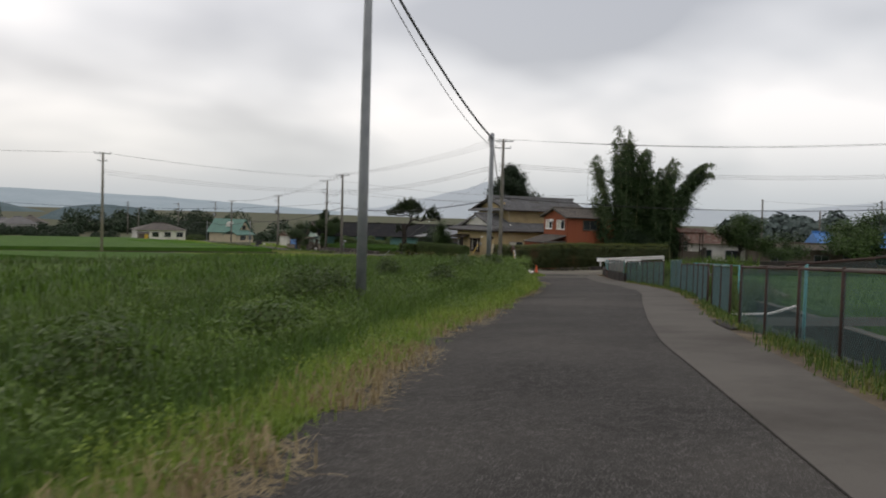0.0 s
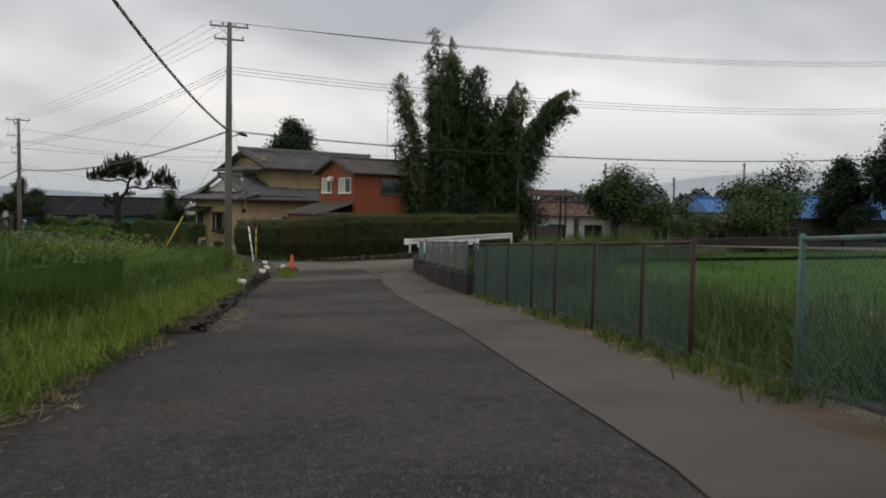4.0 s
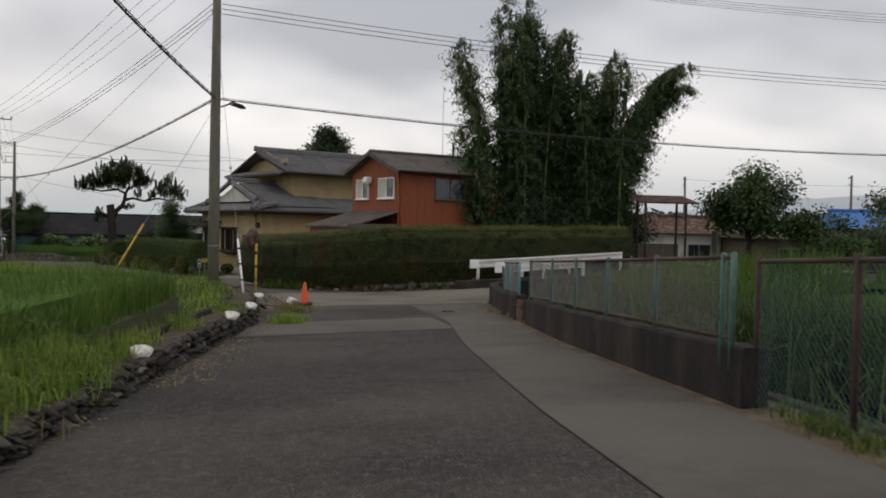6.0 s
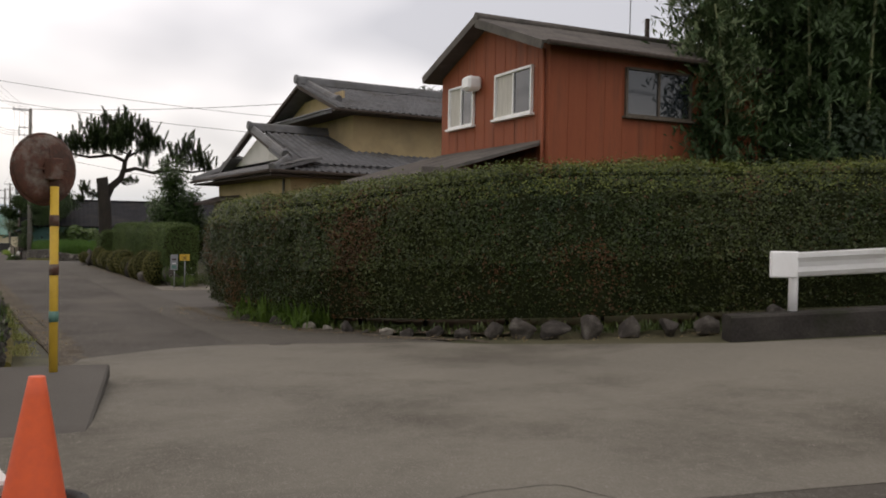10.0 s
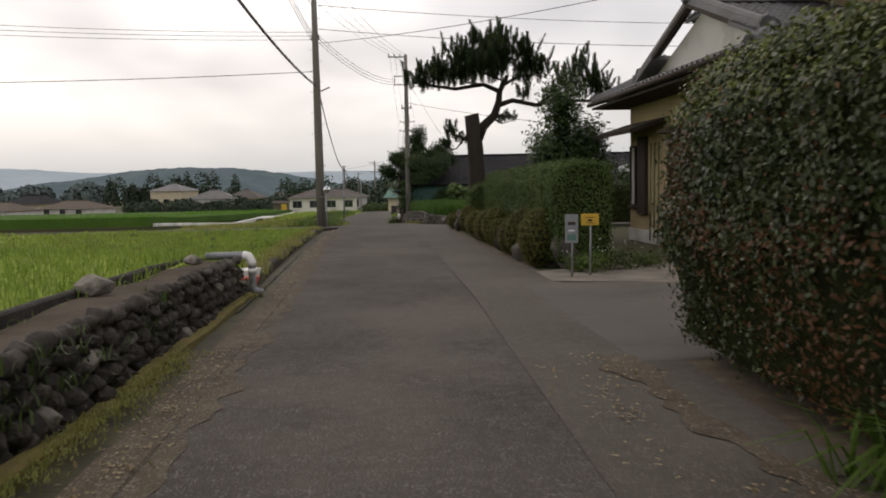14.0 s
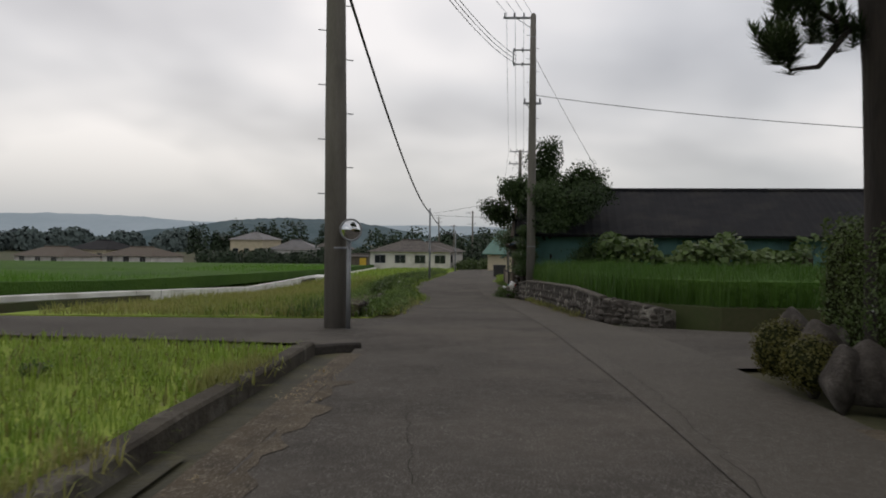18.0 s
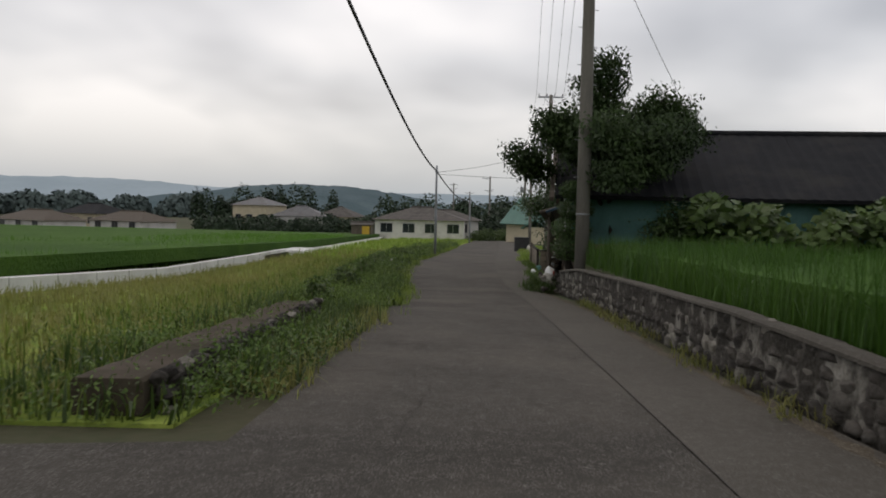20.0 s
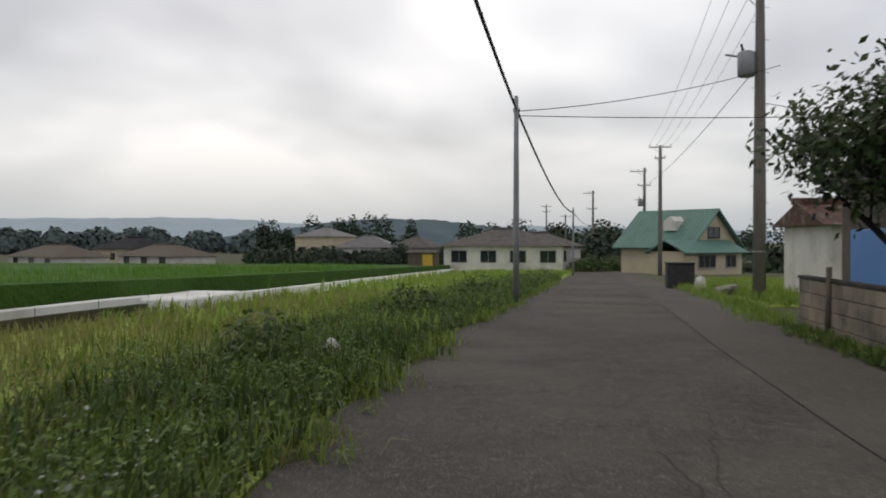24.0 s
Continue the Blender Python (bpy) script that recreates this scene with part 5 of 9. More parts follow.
for o in (-.8, -.25, .3, .8):
    cable((39.2 + o, 64.2 - o * .3, 7.95), (40.3 + o, 106, 6.15), .5, .008, "thin bare overhead wire between poles")
    cable((39.2 + o, 64.2 - o * .3, 7.95), (88.9 + o, 51 + o, 10.6), .8, .008, "thin bare overhead wire between poles")
    cable((40.3 + o, 106, 6.15), (44.5 + o * .6, 125, 5.95), .3, .008, "thin bare overhead wire between poles")
    cable((44.5 + o * .6, 125, 5.95), (46.4 + o, 155, 3.9), .4, .008, "thin bare overhead wire between poles")
    cable((46.4 + o, 155, 3.9), (47.6 + o, 195, 3.05), .5, .008, "thin bare overhead wire between poles")
for k, o in enumerate((0, .16, .32)):
    cable((39.1, 64.3, 5.55 + o), (40.2, 106, 3.7 + o), .6, .011, "insulated black overhead wire between poles")
    cable((39.35, 64.1, 5.55 + o), (88.8, 51, 7.1 + o), .9, .011, "insulated black overhead wire between poles")
    cable((40.4, 106, 3.7 + o), (44.4, 125, 4.0 + o), .5, .011, "insulated black overhead wire between poles")
    cable((40.2, 106, 3.75 + o), (10.4, 100.5, 4.6 + o * 1.5), .5, .01, "insulated black overhead wire between poles")
for o in (0, .18):
    cable((40.2, 106, 5.6 + o), (10.4, 100.5, 6.9), .4, .008, "thin bare overhead wire between poles")
    cable((10.4, 100.5, 6.9), (-60, 92, 6.5 + o), .8, .008, "thin bare overhead wire between poles")
cable((40.2, 106, 2.4), (0, 90, 1.2), .7, .014)
cable((40.5, 106, 5.2), (78, 104, 4.8), .8, .012)
cable((40.5, 106, 4.2), (78, 101, 3.6), .9, .012)
cable((40.5, 106, 3.6), (56, 86, 3.2), .4, .012, "service wire to the tiled house")
cable((45.1, 125, 2.8), (66, 112, -0.4), .5, .012, "thin black service wire to a garden")
cable((45.0, 125, 4.5), (48.6, 128.6, -.6), .1, .008, "thin stay wire with a small ball")
cable((40.1, 150.4, -1.0), (47, 155, 0.8), .2, .01, "thin black service wire to a house")
cable((40.0, 150.4, -1.1), (62, 150, -0.6), .4, .01, "thin black service wire to a house")
cable((46.4, 155, -0.2), (75, 170, -1.0), .5, .01, "thin black service wire to a house")
cable((46.4, 155, .8), (47.7, 212, 1.2), .5, .012)
cable((109, 98.5, 4.9), (150, 66, 5.8), .8, .012)


def stay(top, foot, label, sleeve, colour):
    """A guy wire with a marker sleeve on its lower end."""
    t, f = Vector(top), Vector(foot)
    d = (t - f).normalized()
    e = thing("guy_wire", *foot, 0, label, "guy wire", "guy wires")
    part("wire", tube([(0, 0, 0), t - f], .007, 5), STEEL_POLE, e)
    m = f.lerp(t, .45) - f
    part("stay_insulator", tube([m - d * .06, m, m + d * .06], [.03, .055, .03], 10), WHITE_PAINT, e, "white ball insulator")
    part("sleeve", tube([d * .05, d * sleeve], .032, 10), colour, e)
    for k in range(3):
        part("sleeve_band", tube([d * (sleeve * (.25 + k * .28)), d * (sleeve * (.25 + k * .28) + .06)], .0335, 10), BLACK_RUBBER if colour != YELLOW else STEEL_POLE, e)


stay((39.25, 64.3, 5.0), (38.35, 60.0, -3.1), "guy wire with a white sleeve by the junction pole", 1.75, WHITE_PAINT)
stay((39.1, 64.3, 2.4), (35.9, 64.2, -3.0), "guy wire with a yellow sleeve in the grass", 2.1, YELLOW)
stay((39.0, 64.3, 5.4), (33.5, 78.0, -3.4), "guy wire with a grey sleeve in the grass", 2.0, STEEL_POLE)
c = part("cable_closure", tube([(39.75, 64.42, 2.78), (39.9, 64.5, 2.8), (40.35, 64.75, 2.76), (40.5, 64.83, 2.74)], [.03, .075, .075, .03], 10), BLACK_RUBBER)
tagged(c, "black cable joint closure hung on the line", "cable closure")

# ---- buildings ----
def window(parent, m, w, h, frame_mat=WHITE_PAINT, curtain=None, bars=1, depth=0.06, sill=True, glass_mat=None):
    """A sliding window set on a wall: m maps x right, y out of the wall, z up, origin at the lower left corner."""
    f = 0.045
    bm = bmesh.new()
    rings = [[bm.verts.new((x, y, z)) for x, z in ((i, i), (w - i, i), (w - i, h - i), (i, h - i))] for i, y in ((0, -.03), (0, depth), (f, depth), (f, -.03))]
    for a, b in zip(rings, rings[1:] + rings[:1]):
        for k in range(4):
            bm.faces.new((a[k], a[(k + 1) % 4], b[(k + 1) % 4], b[k]))
    bmesh.ops.recalc_face_normals(bm, faces=bm.faces)
    bmesh.ops.transform(bm, matrix=m, verts=bm.verts)
    fr = part("window", bm, frame_mat, parent)
    for k in range(bars):
        x = w * (k + 1) / (bars + 1)
        bm = box(x - .022, x + .022, -.02, depth - .02, f, h - f)
        bmesh.ops.transform(bm, matrix=m, verts=bm.verts)
        part("glazing_bar", bm, frame_mat, fr)
    for k in range(bars + 1):
        x0, x1 = f + (w - 2 * f) * k / (bars + 1), f + (w - 2 * f) * (k + 1) / (bars + 1)
        bm = box(x0, x1, 0.0, .012, f, h - f)
        bmesh.ops.transform(bm, matrix=m, verts=bm.verts)
        part("pane", bm, (curtain if curtain and k % 2 == 0 else glass_mat or GLASS), fr)
    if sill:
        bm = box(-.05, w + .05, -.02, depth + .05, -.05, 0.0, .008)
        bmesh.ops.transform(bm, matrix=m, verts=bm.verts)
        part("sill", bm, frame_mat, fr)
    return fr


def frame_m(o, right, out=None):
    """Matrix with x along right (plan), z up, y outwards to the right-hand side of the wall as seen from outside."""
    r = Vector((right[0], right[1], 0)).normalized()
    n = Vector((r.y, -r.x, 0))
    m = Matrix(((r.x, n.x, 0, o[0]), (r.y, n.y, 0, o[1]), (0, 0, 1, o[2]), (0, 0, 0, 1)))
    return m


def roof_plane(name, O, U, V, material, parent, thick=0.09, ribs=0.0, rib_h=0.03):
    """A roof slope: O eave corner, U along the eave, V up the slope; ribs across give corrugation."""
    O, U, V = Vector(O), Vector(U), Vector(V)
    n = U.cross(V).normalized()
    if n.z < 0:
        n = -n
    bm = bmesh.new()
    k = max(1, int(U.length / ribs)) if ribs else 1
    a, b, c, d = [], [], [], []
    for i in range(k * 2 + 1 if ribs else 2):
        t = i / (k * 2) if ribs else i
        h = n * (rib_h if (ribs and i % 2) else 0)
        p = O + U * t
        a.append(bm.verts.new(p + h)); b.append(bm.verts.new(p + V + h)); c.append(bm.verts.new(p - n * thick)); d.append(bm.verts.new(p + V - n * thick))
    for i in range(len(a) - 1):
        bm.faces.new((a[i], a[i + 1], b[i + 1], b[i])); bm.faces.new((c[i], d[i], d[i + 1], c[i + 1]))
        bm.faces.new((a[i], c[i], c[i + 1], a[i + 1])); bm.faces.new((b[i], b[i + 1], d[i + 1], d[i]))
    bm.faces.new((a[0], b[0], d[0], c[0])); bm.faces.new((a[-1], c[-1], d[-1], b[-1]))
    bmesh.ops.recalc_face_normals(bm, faces=bm.faces)
    return part(name, bm, material, parent)


def tile_mesh(w=0.275, l=0.29):
    prof = [(-.5, .0), (-.38, .035), (-.25, .048), (-.1, .03), (.05, .002), (.3, -.006), (.5, .004)]
    v = [(x * w, 0, z + .022) for x, z in prof] + [(x * w, l, z) for x, z in prof] + [(x * w, 0, z) for x, z in prof]
    n = len(prof)
    f = [(i, i + 1, n + i + 1, n + i) for i in range(n - 1)] + [(2 * n + i, 2 * n + i + 1, i + 1, i) for i in range(n - 1)]
    return np.array(v), np.array(f)


TV, TF = tile_mesh()
TILE_ME = bpy.data.meshes.new("roof_tile")
TILE_ME.from_pydata([tuple(v) for v in TV], [], [tuple(int(k) for k in f) for f in TF])
TILE_ME.materials.append(TILE)
TILE_ME.shade_smooth()


def tiled_slope(O, U, V, parent, single=0, cut=None):
    """A slope of overlapping pantiles over a timber deck. single: how many tiles become parts of their own. cut: keep test on (u, v) in metres."""
    O, U, V = Vector(O), Vector(U), Vector(V)
    slope = roof_plane("roof", O, U, V, TILE, parent, 0.1) if cut is None else None
    u, w = U.normalized(), V.normalized()
    n = u.cross(w)
    if n.z < 0:
        n = -n
    A = np.array([u, w, n]).T
    vs, fs, k = [], [], 0
    for j in range(int(V.length / 0.235)):
        for i in range(int(U.length / 0.265)):
            a, b = .13 + i * .265, -.03 + j * .235
            if cut and not cut(a, b):
                continue
            o = np.array(O) + A @ np.array([a, b, 0.012 + RNG.uniform(0, .006)])
            if k < single and slope is not None:
                m = Matrix(((u.x, w.x, n.x, o[0]), (u.y, w.y, n.y, o[1]), (u.z, w.z, n.z, o[2]), (0, 0, 0, 1)))
                put("roof_tile", TILE_ME, slope, m)
            else:
                fs.append(TF + len(vs) * len(TV))
                vs.append(TV @ A.T + o)
            k += 1
    if vs:
        ob = arrays("roof_tiles", np.concatenate(vs), np.concatenate(fs), TILE, slope or parent, smooth=False)
        ob["kind"] = "stuff"
    return slope


def ridge(parent, a, b, w=0.16, h=0.22, name="ridge"):
    a, b = Vector(a), Vector(b)
    d = (b - a).normalized()
    s = Vector((-d.y, d.x, 0)).normalized()
    up = Vector((0, 0, 1))
    bm = bmesh.new()
    prof = [(-w, -.05), (-w * .9, h * .3), (-w * .75, h * .3), (-w * .7, h * .62), (-w * .5, h * .62), (-w * .35, h * .95), (0, h * 1.1), (w * .35, h * .95), (w * .5, h * .62), (w * .7, h * .62), (w * .75, h * .3), (w * .9, h * .3), (w, -.05)]
    ra = [bm.verts.new(a + s * x + up * z) for x, z in prof]
    rb = [bm.verts.new(b + s * x + up * z) for x, z in prof]
    for i in range(len(prof) - 1):
        bm.faces.new((ra[i], ra[i + 1], rb[i + 1], rb[i]))
    bm.faces.new(ra[::-1]); bm.faces.new(rb)
    bmesh.ops.recalc_face_normals(bm, faces=bm.faces)
    r = part(name, bm, TILE, parent)
    for p, q in ((a, -d), (b, d)):
        bm = bmesh.new()
        add_tube(bm, [p + up * h * .5 - q * .05, p + up * h * .5 + q * .05], [w * 1.15, w * 1.0], 8)
        part("ridge_end_tile", bm, TILE, r)


def prism(O, U, V, z0, z1, apex=None):
    """Wall block under a gable: rectangle O, U, V in plan, up to z1; apex: height of a ridge that runs along U."""
    O, U, V = Vector((*O, 0)), Vector((*U, 0)), Vector((*V, 0))
    bm = bmesh.new()
    up = Vector((0, 0, 1))
    c = [O, O + U, O + U + V, O + V]
    lo, hi = [bm.verts.new(p + up * z0) for p in c], [bm.verts.new(p + up * z1) for p in c]
    for i in (0, 2):
        bm.faces.new((lo[i], lo[(i + 1) % 4], hi[(i + 1) % 4], hi[i]))
    if apex:
        a, b = bm.verts.new(O + V / 2 + up * apex), bm.verts.new(O + U + V / 2 + up * apex)
        bm.faces.new((lo[1], lo[2], hi[2], b, hi[1])); bm.faces.new((lo[3], lo[0], hi[0], a, hi[3]))
        bm.faces.new((hi[0], hi[1], b, a)); bm.faces.new((hi[2], hi[3], a, b))
    else:
        for i in (1, 3):
            bm.faces.new((lo[i], lo[(i + 1) % 4], hi[(i + 1) % 4], hi[i]))
        bm.faces.new(hi)
    bm.faces.new(lo[::-1])
    bmesh.ops.recalc_face_normals(bm, faces=bm.faces)
    return bm


def red_house():
    """Two-storey shed-like house: local x runs east from the south-west corner, y north."""
    e = thing("red_house", 49.62, 68.75, gz(70) - .05, -4, "rusty red board-clad two-storey house with a corrugated roof", "house")
    Z = lambda z: z - (gz(70) - .05)
    L, W = 5.9, 4.6
    part("wall", prism((0, 0), (L, 0), (0, W), 0, Z(1.36), Z(2.2)), RED_WALL, e)
    # vertical cladding battens
    k = 0
    while k * .42 < L:
        part("batten", box(k * .42 - .008, k * .42 + .008, -.008, 0, .3, Z(1.33)), RED_WALL, e)
        k += 1
    for k in range(1, 11):
        y = k * .42
        part("batten", box(-.008, 0, y - .008, y + .008, .3, Z(1.36 + .84 * (1 - abs(y - W / 2) / (W / 2)) - .06)), RED_WALL, e)
    for sgn, o in ((1, (-.35, -.32)), (-1, (-.35, W + .32))):
        roof_plane("roof", (o[0], o[1], Z(1.36) - .03), (L + .7, 0, 0), (0, sgn * (W / 2 + .32), .93), SLATE_SHEET, e, .05, .17, .035)
    part("ridge_cap", tube([(-.38, W / 2, Z(2.2) + .1), (L + .38, W / 2, Z(2.2) + .1)], .09, 8), SLATE_SHEET, e)
    for sgn, y0 in ((1, -.3), (-1, W + .3)):
        bm = bmesh.new()
        d = Vector((0, sgn * (W / 2 + .3), .9))
        add_box(bm, -.02, .02, 0, d.length, -.13, .03, 0, Matrix.Translation((-.36, y0, Z(1.36) - .05)) @ Matrix.Rotation(math.atan2(d.z, abs(d.y)) * (1 if sgn > 0 else 1), 4, 'X') if sgn > 0 else Matrix.Translation((-.36, y0, Z(1.36) - .05)) @ Matrix.Rotation(math.pi - math.atan2(d.z, abs(d.y)), 4, 'X'))
        part("verge_board", bm, SLATE_SHEET, e)
    part("gutter", tube([(-.3, -.38, Z(1.3)), (L + .3, -.38, Z(1.26))], .05, 8), DARK_WOOD, e)
    # west wall looks along -x: from outside, right is towards -y
    window(e, frame_m((0, 4.16, Z(.15)), (0, -1)), 1.2, .92, WHITE_PAINT, CURTAIN)
    window(e, frame_m((0, 2.02, Z(.15)), (0, -1)), 1.45, .92, WHITE_PAINT, CURTAIN)
    window(e, frame_m((1.72, 0, Z(.15)), (1, 0)), 1.65, .95, OLD_WOOD, None, 1)
    hood = bmesh.new()
    add_box(hood, -.34, 0, 2.62, 3.0, Z(.85), Z(1.15), .06)
    part("vent_hood", hood, WHITE_PAINT, e, "white metal vent hood")
    part("drain_pipe", tube([(-.05, .15, Z(1.3)), (-.05, .15, .2)], .035, 8), RED_WALL, e)
    part("mast", tube([(3.6, W / 2, Z(2.2)), (3.6, W / 2, Z(5.6))], .012, 6), STEEL_POLE, e, "thin aerial mast")
    part("flue", tube([(4.9, W / 2 + 1, Z(1.9)), (4.9, W / 2 + 1, Z(3.1))], .06, 8), DARK_WOOD, e)
    # lean-to on the west side
    roof_plane("lean_to_roof", (-2.5, .2, Z(-1.15)), (0, 4.3, 0), (2.5, 0, .72), SLATE_SHEET, e, .06, .17, .035)
    part("lean_to_wall", box(-2.3, 0, .5, 4.4, .1, Z(-1.2)), RED_WALL, e)
    part("lean_to_fascia", box(-2.5, .02, .14, .2, Z(-1.2), Z(-1.02)), SLATE_SHEET, e).matrix_basis = Matrix.Identity(4)


red_house()


def tiled_house():
    """Large farmhouse: low front block under a hipped gable, upper storey behind."""
    zb = gz(86)
    e = thing("tiled_farmhouse", 49.6, 82.6, zb, 0, "ochre two-storey farmhouse with grey tiled hipped-gable roofs", "house")
    Z = lambda z: z - zb
    part("wall", prism((0, 0), (13.4, 0), (0, 8.6), 0.28, Z(-.5)), STUCCO, e)
    part("plinth", box(-.04, 13.44, -.04, 8.64, -.05, .28, .01), PLASTER_WHITE, e)
    part("upper_wall", prism((3.0, 1.9), (10.6, 0), (0, 7.0), Z(-.4), Z(2.05)), STUCCO, e)
    # lower roof: hips at the west end rising into a small gable
    yr, zr, ze = 4.3, Z(1.3), Z(-.38)
    tiled_slope((-.1, -.75, ze), (14.2, 0, 0), (0, 2.75, .92), e, 150)
    tiled_slope((.55, -.2, Z(-.1)), (4.2, 0, 0), (0, 4.5, 1.4), e, 100)
    tiled_slope((4.75, 9.0, Z(-.2)), (-4.2, 0, 0), (0, -4.7, 1.5), e, 0)
    tiled_slope((14.1, 9.35, ze), (-14.2, 0, 0), (0, -2.75, .92), e, 0)
    tiled_slope((-.95, 9.3, ze), (0, -10.0, 0), (1.75, 0, .5), e, 60)
    ridge(e, (-.1, yr, zr + .1), (4.2, yr, zr + .1))
    ridge(e, (.05, yr - .1, zr + .05), (.05, yr - 3.6, zr - 1.12), .13, .17, "hip_ridge")
    ridge(e, (.05, yr + .1, zr + .05), (.05, yr + 3.6, zr - 1.12), .13, .17, "hip_ridge")
    ridge(e, (.05, .4, Z(.1)), (-.85, -.65, Z(-.35)), .12, .14, "corner_ridge")
    ridge(e, (.05, 8.2, Z(.1)), (-.85, 9.2, Z(-.35)), .12, .14, "corner_ridge")
    bm = bmesh.new()
    va, vb = [[bm.verts.new((x, yr + dy, zr + dz)) for dy, dz in ((-3.1, -1.12), (3.1, -1.12), (0, -.1))] for x in (.34, .55)]
    bm.faces.new(va); bm.faces.new(vb[::-1])
    for i in range(3):
        bm.faces.new((va[i], vb[i], vb[(i + 1) % 3], va[(i + 1) % 3]))
    bmesh.ops.recalc_face_normals(bm, faces=bm.faces)
    part("gable_plaster", bm, PLASTER_WHITE, e, "white plastered gable")
    for s in (-1, 1):
        p, q = Vector((-.02, yr, zr - .0)), Vector((-.02, yr + s * 3.7, zr - 1.28))
        part("barge_board", tube([p, q], .075, 4), DARK_WOOD, e)
    # upper roof
    yu, zu = 5.4, Z(3.42)
    tiled_slope((2.15, 1.05, Z(1.98)), (12.3, 0, 0), (0, 4.35, 1.42), e, 0)
    tiled_slope((14.45, 9.75, Z(1.98)), (-12.3, 0, 0), (0, -4.35, 1.42), e, 0)
    ridge(e, (2.1, yu, zu + .05), (14.5, yu, zu + .05), .17, .24)
    for s in (-1, 1):
        ridge(e, (2.55, yu + s * .1, zu), (2.55, yu + s * 3.2, zu - 1.02), .13, .17, "hip_ridge")
        part("barge_board", tube([(2.2, yu, zu - .1), (2.2, yu + s * 4.2, zu - 1.5)], .09, 4), DARK_WOOD, e)
    tiled_slope((1.75, 9.3, Z(1.9)), (0, -7.8, 0), (.95, 0, .28), e, 0)
    part("gable_wall", box(2.95, 3.05, 2.8, 8.0, Z(2.0), Z(2.9)), STUCCO, e)
    part("gutter", tube([(1.9, .98, Z(1.93)), (14.5, .98, Z(1.9))], .055, 8), DARK_WOOD, e)
    part("gutter", tube([(-.95, -.8, Z(-.42)), (14.2, -.8, Z(-.46))], .055, 8), DARK_WOOD, e)
    part("gutter", tube([(-1.0, -.7, Z(-.42)), (-1.0, 9.2, Z(-.44))], .055, 8), DARK_WOOD, e)
    part("eave_soffit", box(-.9, 14.0, -.7, 9.2, Z(-.56), Z(-.5)), DARK_WOOD, e)
    part("upper_soffit", box(2.0, 14.3, 1.15, 9.6, Z(1.9), Z(1.96)), DARK_WOOD, e)
    window(e, frame_m((9.7, 1.9, Z(.95)), (1, 0)), .85, .6, DARK_WOOD, None, 1)
    # west front: door canopy, bay window, shutters, meter, pipe
    w1 = window(e, frame_m((0, 5.05, Z(-2.76)), (0, -1)), 1.85, 1.28, DARK_WOOD, CURTAIN, 2, .22)
    part("bay_roof", box(-.42, 0, 3.05, 5.2, Z(-1.46), Z(-1.36), .02), DARK_WOOD, e)
    part("bay_sill", box(-.3, 0, 3.12, 5.12, Z(-2.9), Z(-2.78), .02), DARK_WOOD, e)
    window(e, frame_m((0, 8.5, Z(-3.2)), (0, -1)), .75, 1.6, DARK_WOOD, CURTAIN, 1)
    roof_plane("porch_roof", (-.95, 5.6, Z(-1.3)), (0, 3.4, 0), (.95, 0, .3), DARK_WOOD, e, .1)
    part("shutter_box", box(-.1, 0, 7.1, 7.72, Z(-3.4), Z(-1.4), .01), DARK_WOOD, e)
    part("drain_pipe", tube([(-.06, .55, Z(-.5)), (-.06, .55, .1)], .04, 8), STEEL_POLE, e)
    part("meter_box", box(-.12, 0, 2.75, 3.0, Z(-2.14), Z(-1.78), .02), PLASTER_WHITE, e)
    part("vent_hood", box(-.16, 0, -.0 + .1, .42, Z(-1.35), Z(-1.05), .03), DARK_WOOD, e)
    for y in (6.0, 6.3, 6.6):
        part("bamboo_pole", tube([(-.12, y, .05), (-.05, y + .15, Z(-1.6))], .02, 6), CULM, e)
    window(e, frame_m((2.0, 0, Z(-2.9)), (1, 0)), 1.8, 1.3, STEEL_POLE, CURTAIN, 1)


tiled_house()
tank = thing("storage_cabinet", 48.95, 82.0, gz(82) + .02, 0, "tall cream metal storage cabinet against the house wall", "cabinet")
part("body", box(0, .62, -1.0, 0, 0.05, 2.15, .03), CREAM, tank)
part("door", box(-.015, 0, -.97, -.03, .1, 2.1, .005), CREAM, tank)
part("handle", box(-.03, -.015, -.5, -.47, 1.0, 1.15), STEEL_POLE, tank)
part("base", box(.02, .6, -.98, -.02, 0, .05), CONC_ROAD, tank)


